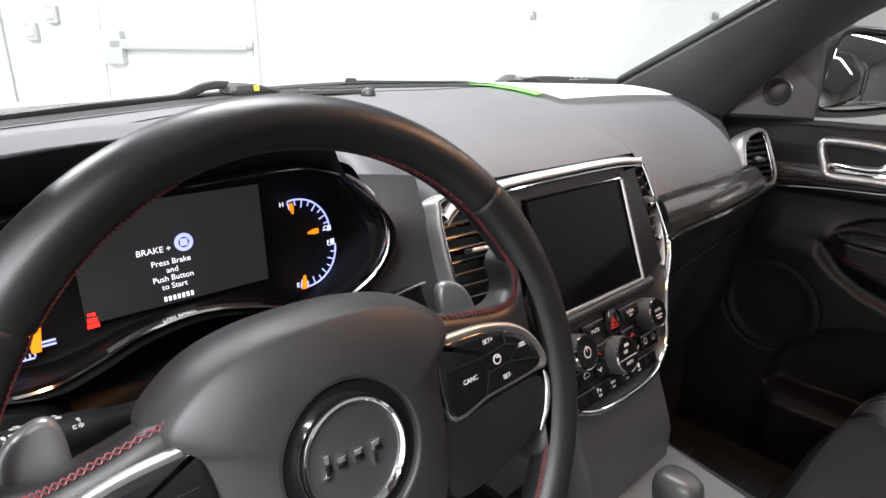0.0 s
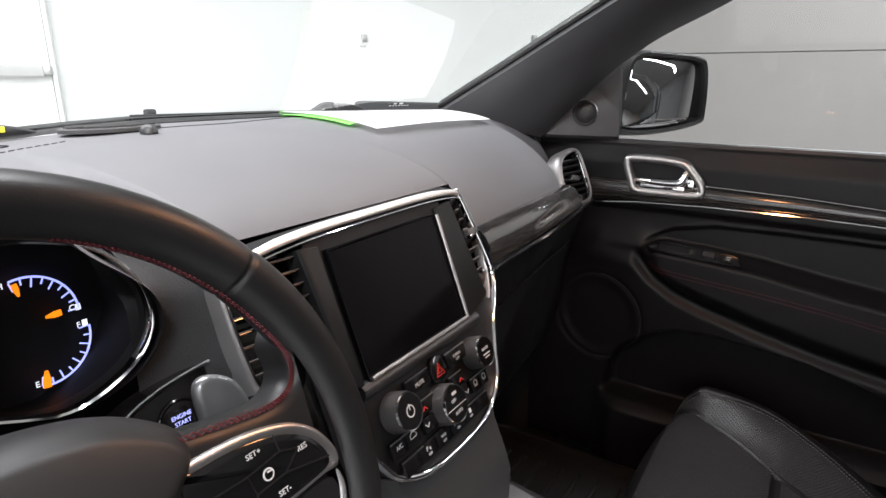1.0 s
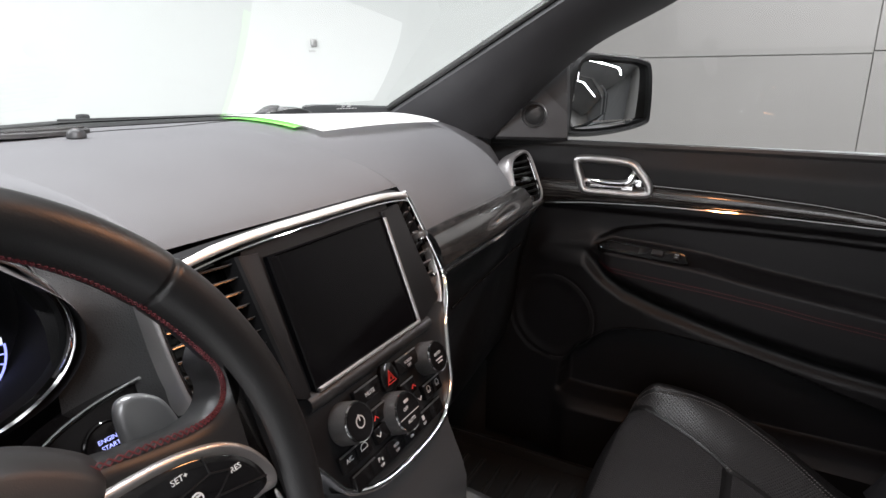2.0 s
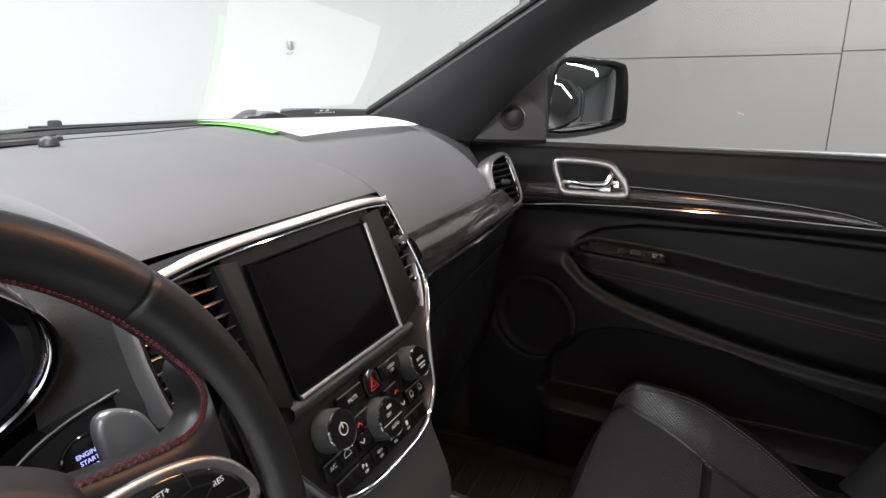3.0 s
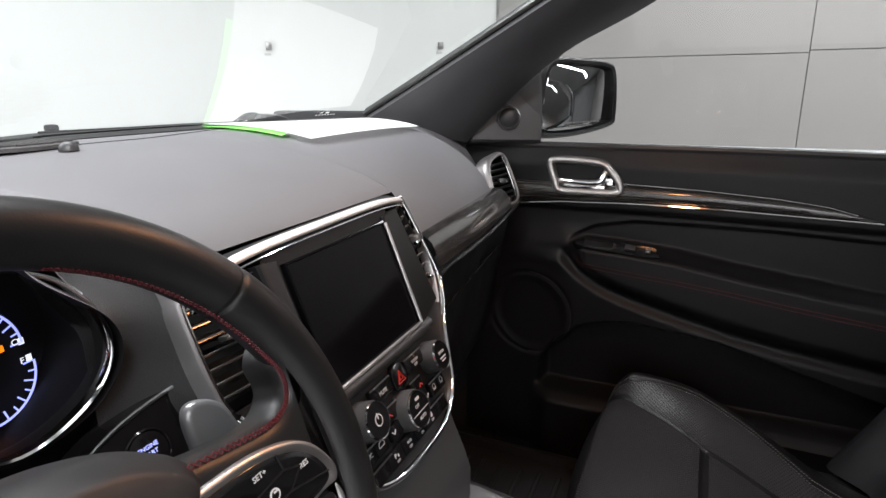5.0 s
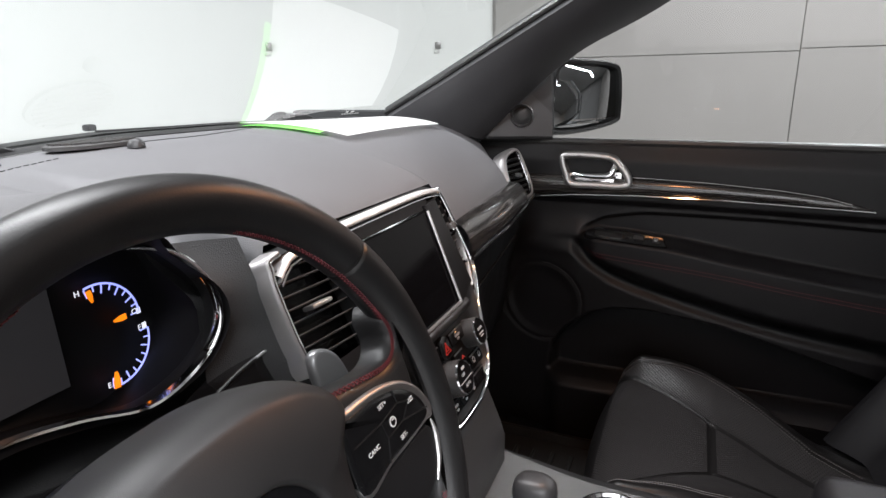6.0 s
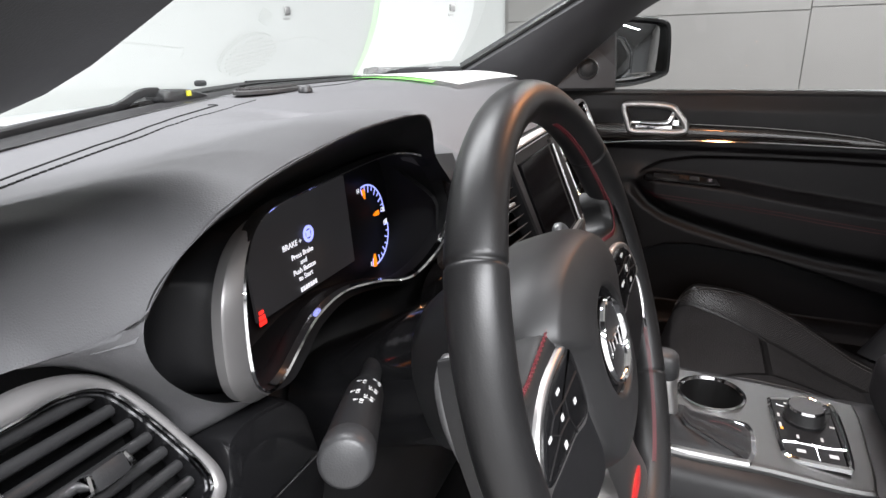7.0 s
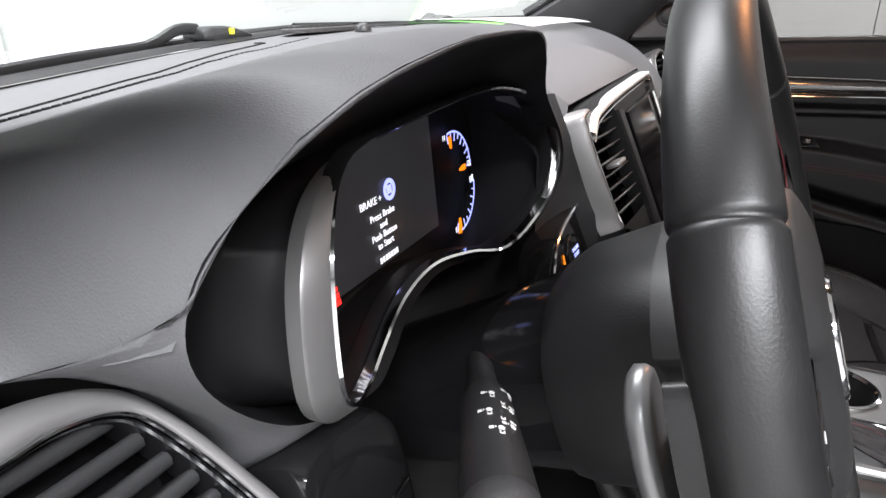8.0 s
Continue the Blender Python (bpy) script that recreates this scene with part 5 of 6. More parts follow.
def spoke(s):
    out = spline(mirrored(((0.04, 0.047), (0.078, 0.0485), (0.104, 0.0435), (0.129, 0.0395), (0.143, 0.042), (0.150, 0.051), (0.149, 0.066), (0.160, 0.074), (0.171, 0.04), (0.172, -0.02), (0.163, -0.062), (0.152, -0.084), (0.142, -0.07), (0.152, -0.045),
                           (0.15, -0.02), (0.12, -0.018), (0.06, -0.02), (0.04, 0.01)), s), 5)
    bm = bmesh.new()
    raised(bm, out, [(0.001, -0.022), (0.0, -0.006), (0.0012, 0.0015), (0.004, 0.0055), (0.009, 0.0078)], True, HB)
    part("spoke", bm, WHEEL_LEATHER, wheel, "leather covered spoke", sharp=70)
    top = spline([HB @ V(s * a, b, h) for a, b, h in ((0.074, 0.0475, 0.005), (0.104, 0.0425, 0.005), (0.130, 0.0385, 0.005), (0.1445, 0.0412, 0.005), (0.1512, 0.051, 0.005), (0.1502, 0.063, 0.005), (0.1455, 0.0745, 0.004))], 8, False)
    across = [((top[min(i + 1, len(top) - 1)] - top[max(i - 1, 0)]).cross(WN)).normalized() for i in range(len(top))]
    cross_stitch(top, across)
    # dark lower panel below the switches
    bm = bmesh.new()
    raised(bm, spline(mirrored(((0.06, -0.016), (0.1, -0.0152), (0.14, -0.0135), (0.1535, -0.0165), (0.1545, -0.03), (0.146, -0.047), (0.125, -0.056), (0.09, -0.064), (0.06, -0.06)), s), 5), [(0.0, -0.01), (0.0, 0.006), (0.0015, 0.0088), (0.006, 0.0095)], True, HB)
    part("lower_panel", bm, STACKBLACK, wheel, "satin black lower spoke panel")
    # silver trimmed switch panel
    bm = bmesh.new()
    raised(bm, spline(mirrored(((0.0700, 0.0365), (0.0784, 0.0363), (0.1023, 0.0350), (0.1222, 0.0313), (0.1390, 0.0247), (0.1516, 0.0137), (0.1595, -0.0021), (0.1570, -0.0115), (0.1468, -0.0112), (0.1267, -0.0124), (0.1017, -0.0131), (0.0700, -0.0145)), s), 5),
           [(-0.0005, 0.002), (0.0, 0.0095), (0.0008, 0.0112), (0.0025, 0.0118), (0.005, 0.0108)], True, HB)
    part("switch_trim", bm, SILVER, wheel, "satin silver switch surround", sharp=60)
    pad = spline(mirrored(((0.0700, 0.0312), (0.0784, 0.0312), (0.1020, 0.0300), (0.1205, 0.0262), (0.1358, 0.0196), (0.1468, 0.0098), (0.1525, -0.0022), (0.1480, -0.0082), (0.1267, -0.0098), (0.1017, -0.0105), (0.0700, -0.0117)), s), 5)
    bm = bmesh.new()
    raised(bm, pad, [(-0.0003, 0.008), (0.0, 0.0114), (0.001, 0.0122), (0.004, 0.0126)], True, HB)
    part("switch_panel", bm, GLOSS, wheel, "black switch panel")
    for a, b, c, d in ((0.074, 0.0155, 0.1025, 0.0145), (0.1025, 0.0145, 0.1235, 0.0168), (0.1235, 0.0168, 0.1345, 0.0125), (0.1235, 0.0168, 0.1225, 0.0262), (0.1235, 0.0045, 0.152, -0.0022), (0.1025, 0.0145, 0.1045, 0.0035), (0.1045, 0.0035, 0.1235, 0.0045), (0.1045, 0.0035, 0.099, -0.010), (0.1235, 0.0045, 0.1345, 0.0125)):
        bm = bmesh.new()
        tube(bm, [HB @ V(s * a, b, 0.0126), HB @ V(s * c, d, 0.0126)], 0.0006, 5)
        part("switch_gap", bm, DIAL, wheel)
    bm = bmesh.new()
    tube(bm, spline([HB @ V(s * a, b, 0.0088) for a, b in ((0.1565, -0.014), (0.1570, -0.024), (0.1515, -0.040), (0.142, -0.052))], 6, False), [0.0006 + 0.0016 * math.sin(math.pi * i / 18) for i in range(19)], 8)
    part("lower_trim", bm, SILVER, wheel, "thin silver accent")


spoke(1)
spoke(-1)
for txt, u, v in (("SET+", 0.109, 0.0232), ("RES", 0.137, 0.0115), ("SET-", 0.1195, -0.0038), ("CANC", 0.089, 0.0045)):
    lettering("switch_text", txt, HB @ pose(u, v, 0.0128), 0.0042, WHITE_MARK, wheel)
bm = bmesh.new()
raised(bm, [V(0.0034 * math.cos(a), 0.0034 * math.sin(a), 0) for a in (2 * math.pi * i / 20 for i in range(20))], [(0, 0), (0, 0.0004), (0.0009, 0.0004)], False, HB @ pose(0.1135, 0.0095, 0.0127))
part("switch_ring", bm, WHITE_MARK, wheel)
marks("switch_symbol", HB @ pose(0, 0, 0.0128), [(0.1148, 0.0107, 0.0034, 0.001), (-0.109, 0.0232, 0.006, 0.0022), (-0.1195, -0.0038, 0.004, 0.0036), (-0.137, 0.0115, 0.005, 0.0022), (-0.089, 0.0045, 0.004, 0.003), (-0.1135, 0.0095, 0.004, 0.003)], WHITE_MARK, wheel)
# lower spoke
bm = bmesh.new()
low = spline([V(a, b, 0) for a, b in ((-0.036, -0.075), (0.036, -0.075), (0.036, -0.11), (0.05, -0.152), (0.03, -0.162), (-0.03, -0.162), (-0.05, -0.152), (-0.036, -0.11))], 5)
pillow(bm, low, [(1.0, -0.02), (1.0, -0.006), (0.96, 0.0), (0.6, 0.003)], HB)
part("lower_spoke", bm, DARKSILVER, wheel, "satin silver lower spoke")
bm = bmesh.new()
pillow(bm, spline([V(a, b, 0) for a, b in ((-0.018, -0.125), (0.0, -0.122), (0.019, -0.123), (0.014, -0.1285), (0.002, -0.131), (-0.015, -0.130))], 4), [(1, 0.001), (1, 0.0045), (0.8, 0.005)], HB)
part("badge", bm, BADGE_RED, wheel, "small red badge")
# airbag cover: a broad shield with wings over the spokes
half_shield = [(0.03, 0.0765), (0.058, 0.0695), (0.079, 0.0565), (0.0885, 0.0455), (0.0865, 0.0375), (0.0785, 0.027), (0.0735, 0.006), (0.0705, -0.026), (0.061, -0.060), (0.038, -0.085)]
AIR = spline([V(0, 0.078, 0)] + [V(a, b, 0) for a, b in half_shield] + [V(0, -0.094, 0)] + [V(-a, b, 0) for a, b in half_shield[::-1]], 6)
bm = bmesh.new()
AC = V(0, -0.002, 0)
loft(bm, [[HB @ (AC + (q - AC) * sc + V(0, 0, h)) for q in AIR] for sc, h in ((0.97, -0.045), (0.99, -0.030), (1.0, -0.016), (0.995, -0.008), (0.975, -0.0005), (0.94, 0.0058), (0.912, 0.0098), (0.897, 0.0113), (0.875, 0.0124), (0.80, 0.0152), (0.70, 0.0178), (0.62, 0.0192))]
     + [[HB @ (AC + (q - AC).normalized() * r + V(0, 0, h)) for q in AIR] for r, h in ((0.0425, 0.0203), (0.0410, 0.0203), (0.0398, 0.0190), (0.0385, 0.0140), (0.03, 0.0135))], True, (False, True))
part("airbag_cover", bm, AIRBAG, wheel, "padded black airbag cover", sharp=60)
EM = HB @ pose(0, -0.002, 0.0165)
bm = bmesh.new()
disc(bm, 0.031, [(1.02, -0.004), (1.02, 0.001), (1.005, 0.0034), (0.97, 0.0052), (0.93, 0.0056), (0.89, 0.0044), (0.86, 0.0018)], 48, EM, False)
part("emblem_ring", bm, CHROME, wheel, "chrome emblem ring")
bm = bmesh.new()
disc(bm, 0.031, [(0.88, 0.0005), (0.86, 0.0018), (0.4, 0.0024)], 40, EM)
part("emblem_plate", bm, GREYPLASTIC, wheel, "dark grey emblem plate")
for u, a, b, c in ((-0.0165, 0.0042, 0.0125, 0.0015), (-0.0185, 0.0045, 0.0035, -0.004), (-0.0085, 0.0062, 0.0075, 0.0), (0.0015, 0.0062, 0.0075, 0.0), (0.0125, 0.0065, 0.0075, 0.0), (0.0102, 0.003, 0.0135, -0.003)):
    bm = bmesh.new()
    box(bm, (a, b, 0.003), EM @ pose(u, c, 0.0032), 0.0013)
    part("emblem_shape", bm, CHROME, wheel, "raised chrome shape")
bm = bmesh.new()
disc(bm, 0.0388, [(1, 0.0), (0.98, -0.0012), (0.8, -0.0016)], 48, EM, False)
part("emblem_recess", bm, GLOSS, wheel, "dark recess round the emblem")
# paddles behind the spokes
for s in (1, -1):
    bm = bmesh.new()
    pd = spline(mirrored(((0.1145, 0.040), (0.1165, 0.0555), (0.1235, 0.0595), (0.134, 0.0555), (0.1425, 0.045), (0.1465, 0.02), (0.139, -0.014), (0.125, -0.018), (0.116, 0.0)), s), 6)
    raised(bm, pd, [(0.003, -0.0445), (0, -0.042), (0.0, -0.038), (0.0015, -0.0355), (0.004, -0.035)], True, HB, True)
    part("shift_paddle", bm, PADDLE, wheel, "satin metal shift paddle", sharp=60)

# ---- steering column ----
column = thing("steering_column", "black plastic column shroud behind the steering wheel", "steering column")


def column_ring(w, a, b, drop=0.0, n=40):
    ring = []
    for i in range(n):
        t = 2 * math.pi * i / n
        c, s = math.cos(t), math.sin(t)
        ring.append(WF @ V(a * math.copysign(abs(c) ** 0.8, c), b * math.copysign(abs(s) ** 0.8, s) - drop, w))
    return ring


bm = bmesh.new()
loft(bm, [column_ring(-0.022, 0.07, 0.06, 0.004), column_ring(-0.026, 0.08, 0.068, 0.006), column_ring(-0.05, 0.084, 0.070, 0.008), column_ring(-0.10, 0.078, 0.066, 0.012), column_ring(-0.112, 0.074, 0.062, 0.014), column_ring(-0.114, 0.068, 0.056, 0.016)], True, (True, True))
part("front_shroud", bm, PLASTIC, column, "dark grey front shroud", sharp=50)
bm = bmesh.new()
loft(bm, [column_ring(-0.112, 0.070, 0.058, 0.016), column_ring(-0.14, 0.067, 0.055, 0.018), column_ring(-0.19, 0.064, 0.05, 0.024), column_ring(-0.26, 0.06, 0.045, 0.03)], True, (True, True))
part("rear_shroud", bm, GLOSS, column, "gloss black rear shroud", sharp=50)
bm = bmesh.new()
tube(bm, [WF @ V(-0.02, -0.07, -0.12), WF @ V(-0.022, -0.105, -0.11)], [0.007, 0.011], 12)
part("tilt_lever", bm, PLASTIC, column, "short black tilt lever")
stalk = thing("stalk_switch", "thick black wiper and lamp stalk with white symbols", "stalk switch")
a, b = V(-0.448, 0.022, 1.108), V(-0.609, -0.053, 1.156)
bm = bmesh.new()
tube(bm, [a.lerp(b, t) for t in (-0.15, 0.2, 0.3, 0.36, 0.42, 0.7, 0.94, 0.985, 1.0)], [0.0075, 0.008, 0.009, 0.0115, 0.0128, 0.0138, 0.0142, 0.0132, 0.0115], 24)
part("lever", bm, PLASTIC, stalk, sharp=50)
bm = bmesh.new()
tube(bm, [a.lerp(b, t) for t in (0.90, 0.905, 0.975, 0.995, 1.005)], [0.0140, 0.0145, 0.0145, 0.0134, 0.0112], 24)
part("end_cap", bm, GREYPLASTIC, stalk, "dark grey turning end cap", sharp=50)
ax = (b - a).normalized()
KF = frame_of(a.lerp(b, 0.55), ax, V(-0.12, -0.38, 0.9).cross(ax))
# three clusters of small symbols round the barrel
for u0, ang, cells in ((-0.020, -22, 3), (-0.012, 20, 3), (-0.002, -16, 4), (0.008, 30, 3), (0.016, -10, 4), (0.026, 14, 3)):
    r = 0.01365
    for k in range(cells):
        t = math.radians(ang + 17 * (k % 2) - 8)
        m = KF @ pose(u0 + 0.0042 * (k // 2), -r * math.sin(t), r * math.cos(t) + 0.0003, math.degrees(t))
        shape = ([(0, 0, 0.0009, 0.0024), (0.0012, 0, 0.0005, 0.0019), (-0.0011, 0, 0.0004, 0.0014)], [(0, 0, 0.0017, 0.0017), (0, 0.0015, 0.0008, 0.0005)], [(0, 0.0007, 0.0021, 0.0005), (0, -0.0007, 0.0021, 0.0005), (0.0008, 0, 0.0005, 0.0019)])[(k + cells) % 3]
        marks("stalk_symbol", m, [tuple(1.15 * k for k in b) for b in shape], GREY_MARK, stalk)
# start button beside the column
start = thing("start_button", "round black engine start button with lit lettering", "button")
BF = frame_of((-0.2455, 0.0135, 1.1015), (1, -0.05, 0), (0, 0.3, 1))
bm = bmesh.new()
disc(bm, 0.0185, [(1.0, -0.02), (1.0, 0.0015), (0.95, 0.0025), (0.9, 0.001)], 36, BF, False)
part("bezel", bm, GLOSS, start)
bm = bmesh.new()
disc(bm, 0.0185, [(0.9, 0), (0.87, 0.002), (0.5, 0.003)], 36, BF)
part("cap", bm, GLOSS, start)
for txt, v in (("ENGINE", 0.0052), ("START", 0.0), ("STOP", -0.0052)):
    lettering("start_text", txt, BF @ pose(0, v, 0.0034), 0.0046, GLOW_BLUE, start)
lettering("start_lamp", "OFF", BF @ pose(-0.0255, 0.004, 0.0008, 0, 0, 70), 0.0046, GLOW_ORANGE, start, label="small lit orange word")
bm = bmesh.new()
pillow(bm, spline([V(a, b, 0) for a, b in ((-0.08, -0.035), (-0.05, 0.01), (-0.01, 0.028), (0.05, 0.036), (0.06, 0.0), (0.05, -0.05), (-0.03, -0.06))], 5), [(1.05, -0.03), (1.0, -0.003), (0.96, 0.0), (0.5, 0.0)], BF)
part("plate", bm, GLOSS, start, "gloss black plate with a bright edge")
bm = bmesh.new()
tube(bm, spline([BF @ V(a, b, 0.002) for a, b in ((-0.08, -0.03), (-0.05, 0.012), (-0.01, 0.03), (0.052, 0.038))], 6, False), 0.0018, 8)
part("edge_strip", bm, CHROME, start)


# ---- passenger door ----
door = thing("car_door", "black car door trim with wood strip, armrest and red stitching", "car door")
Y0, Y1, ZB, ZT = 0.16, -0.80, 0.50, 1.223


def arm_low(y):
    return line([(-0.9, 0.795), (-0.666, 0.819), (-0.52, 0.836), (-0.424, 0.852), (-0.322, 0.875), (-0.212, 0.903), (-0.154, 0.924), (-0.106, 0.953), (-0.066, 0.988)], y)


def arm_top(y):
    return line([(-0.9, 0.945), (-0.645, 0.966), (-0.42, 0.992), (-0.30, 1.010), (-0.20, 1.018), (-0.12, 1.022), (-0.078, 1.008)], y)


def insert_top(y):
    return line([(-0.9, 1.066), (-0.635, 1.072), (-0.493, 1.075), (-0.352, 1.074), (-0.216, 1.071), (-0.138, 1.056), (-0.092, 1.033), (-0.075, 1.008)], y)


def pocket_top(y):
    return line([(-0.9, 0.71), (-0.63, 0.775), (-0.4, 0.835), (-0.234, 0.851), (-0.165, 0.845), (-0.117, 0.827), (-0.062, 0.784), (-0.031, 0.736), (-0.02, 0.68)], y)


def stitch_z(y):
    return line([(-0.70, 0.925), (-0.647, 0.930), (-0.505, 0.946), (-0.413, 0.959), (-0.314, 0.970), (-0.209, 0.979), (-0.096, 0.990)], y)


def door_x(y, z):
    x = 0.752
    x += 0.012 * smooth(1.10, 1.085, z)
    x += 0.012 * smooth(1.18, 1.225, z)
    front = smooth(-0.07, -0.13, y)
    lo, hi = arm_low(y), arm_top(y)
    bulge = smooth(lo - 0.006, lo + 0.05, z) * smooth(hi + 0.012, hi - 0.006, z)
    x -= front * 0.062 * bulge
    ins = smooth(insert_top(y) + 0.004, insert_top(y) - 0.004, z) * smooth(hi - 0.01, hi + 0.01, z)
    x += 0.008 * ins * front
    x -= 0.025 * smooth(lo + 0.02, lo - 0.02, z) * smooth(0.1, -0.1, y)
    p = smooth(pocket_top(y) + 0.004, pocket_top(y) - 0.01, z) * smooth(0.662, 0.674, z) * smooth(-0.02, -0.04, y)
    x += 0.05 * p
    x -= 0.03 * smooth(0.672, 0.64, z) * smooth(-0.0, -0.06, y)
    x -= 0.016 * math.exp(-((z - line([(-0.07, 1.012), (0.01, 1.004), (0.1, 0.975)], y)) / 0.03) ** 2) * smooth(0.12, 0.0, y) * smooth(-0.13, -0.075, y)
    x -= 0.0010 * math.exp(-((z - insert_top(y) - 0.004) / 0.0035) ** 2) * smooth(-0.075, -0.1, y)
    r = math.hypot(y + 0.0, (z - 0.84))
    x += 0.004 * math.exp(-((r - 0.098) / 0.004) ** 2) * smooth(-0.13, -0.09, y) * 1.0
    x += 0.006 * smooth(0.098, 0.07, r)
    return x


bm = bmesh.new()
grid(bm, 190, 230, lambda i, j: V(door_x(Y0 + (Y1 - Y0) * i, ZB + (ZT - ZB) * j), Y0 + (Y1 - Y0) * i, ZB + (ZT - ZB) * j - 0.010 * smooth(-0.1, -0.8, Y0 + (Y1 - Y0) * i) * j))
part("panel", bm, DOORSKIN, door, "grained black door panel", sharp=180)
bm = bmesh.new()
tube(bm, [V(0.768, Y0 + (Y1 - 0.4 - Y0) * i / 20, 1.223 - 0.010 * smooth(-0.1, -0.8, Y0 + (Y1 - Y0) * i / 20)) for i in range(21)], 0.008, 8)
part("window_seal", bm, RUBBER, door, "black window seal")
bm = bmesh.new()
box(bm, (0.05, 1.15, 0.75), pose(0.83, -0.45, 0.85), 0.02)
part("outer_skin", bm, PAINT, door, "silver grey outer skin")
# wood strip with a bright line
bm = bmesh.new()
rows = []
for i in range(41):
    t = i / 40
    y = 0.035 - 0.675 * t
    zt = line([(0, 1.152), (0.33, 1.150), (0.56, 1.1455), (0.77, 1.137), (0.9, 1.127), (1.0, 1.1085)], t)
    zb = line([(0, 1.101), (0.15, 1.110), (0.35, 1.1145), (0.6, 1.1145), (1.0, 1.1065)], t)
    rows.append([V(0.76, y, zt), V(0.749, y, zt - 0.001), V(0.743, y, zt - 0.2 * (zt - zb)), V(0.7405, y, (zt + zb) / 2), V(0.742, y, zb + 0.1 * (zt - zb)), V(0.748, y, zb), V(0.76, y, zb)])
loft(bm, rows, False)
part("wood_strip", bm, WOOD, door, "glossy black striped wood strip", sharp=60)
bm = bmesh.new()
tube(bm, [V(0.7425, 0.035 - 0.675 * t, line([(0, 1.0985), (0.15, 1.1075), (0.35, 1.112), (0.6, 1.112), (1.0, 1.1042)], t)) for t in (i / 40 for i in range(41))], 0.0024, 8)
part("bright_strip", bm, CHROME, door, "thin chrome strip")
bm = bmesh.new()
tube(bm, [V(0.7425, 0.02 - 0.62 * t, line([(0, 1.154), (0.33, 1.152), (0.58, 1.147), (0.79, 1.1385), (0.92, 1.129), (1.0, 1.117)], t)) for t in (i / 40 for i in range(13, 41))], 0.0012, 6)
part("upper_line", bm, CHROME, door)
# inner handle
HF = frame_of((0.744, -0.112, 1.165), (0, -1, 0), (0, 0, 1))
HAN = spline([V(a, b, 0) for a, b in ((-0.074, 0.024), (-0.055, 0.034), (0.03, 0.030), (0.055, 0.012), (0.074, -0.015), (0.068, -0.034), (0.0, -0.036), (-0.052, -0.034), (-0.064, -0.012))], 6)
bm = bmesh.new()
raised(bm, HAN, [(-0.006, -0.006), (-0.005, 0.004), (-0.001, 0.008), (0.006, 0.0075), (0.0095, 0.003), (0.010, -0.02)], False, HF)
part("handle_frame", bm, SILVER, door, "satin silver handle surround", sharp=60)
bm = bmesh.new()
raised(bm, HAN, [(0.006, 0.002), (0.009, -0.022)], True, HF)
part("handle_well", bm, GLOSS, door)
bm = bmesh.new()
hp = [HF @ V(a, b, c) for a, b, c in ((-0.052, -0.012, -0.008), (-0.02, -0.013, 0.002), (0.02, -0.013, 0.004), (0.035, -0.008, 0.003), (0.042, 0.006, 0.0), (0.046, 0.016, -0.006))]
tube(bm, spline(hp, 5, False), [0.005 + 0.003 * math.sin(math.pi * i / 25) for i in range(26)], 12)
part("handle_lever", bm, CHROME, door, "chrome pull lever")
bm = bmesh.new()
box(bm, (0.085, 0.010, 0.006), HF @ pose(0.0, -0.0235, 0.0), 0.002)
box(bm, (0.026, 0.02, 0.01), HF @ pose(0.045, -0.014, -0.008), 0.003)
part("lock_slider", bm, CHROME, door, "chrome lock slider")
# window switch plate
PF = frame_of((0.717, -0.189, 1.0245), (0.0, -1, -0.07), (1, 0, 0.62))
bm = bmesh.new()
pillow(bm, spline([V(a, b, 0) for a, b in ((-0.075, 0.012), (0.0, 0.015), (0.07, 0.014), (0.082, 0.0), (0.072, -0.014), (-0.07, -0.014))], 4), [(1.03, -0.01), (1.0, 0.0), (0.96, 0.002), (0.5, 0.002)], PF)
part("switch_plate", bm, GLOSS, door, "gloss black switch plate")
bm = bmesh.new()
box(bm, (0.022, 0.012, 0.006), PF @ pose(0.028, 0.0, 0.004, 8), 0.002)
part("window_switch", bm, GREYPLASTIC, door)
bm = bmesh.new()
box(bm, (0.012, 0.014, 0.004), PF @ pose(0.063, 0.0, 0.003), 0.0015)
part("lock_switch", bm, PLASTIC, door)
marks("switch_symbol", PF @ pose(0, 0, 0.0055), [(0.061, 0.003, 0.004, 0.002), (0.066, 0.003, 0.003, 0.002), (0.063, -0.003, 0.005, 0.002), (0.03, 0.0, 0.005, 0.003)], GREY_MARK, door)
bm = bmesh.new()
box(bm, (0.06, 0.016, 0.01), PF @ pose(-0.036, 0.0, -0.002), 0.003)
part("pull_pocket", bm, PLASTIC, door)
# double row of red stitches along the armrest
for dz in (0.0, -0.0075):
    bm = bmesh.new()
    n = 110
    for i in range(n):
        a, b = (-0.10 - 0.58 * (i + f) / n for f in (0.1, 0.7))
        za, zb = (stitch_z(y) + dz for y in (a, b))
        tube(bm, [V(door_x(a, za) - 0.0004, a, za), V(door_x(b, zb) - 0.0004, b, zb)], 0.0007, 4)
    part("stitching", bm, RED_THREAD, door, "dark red double stitching")
bm = bmesh.new()
for i in range(90):
    a = radians(-100 + 200 * i / 90)
    y, z = -0.098 * math.cos(a) + 0.0, 0.84 + 0.098 * math.sin(a)
    if y < -0.0:
        box(bm, (0.002, 0.003, 0.002), Matrix.Translation((door_x(y, z) - 0.001, y, z)))
part("speaker_outline", bm, GREYPLASTIC, door)
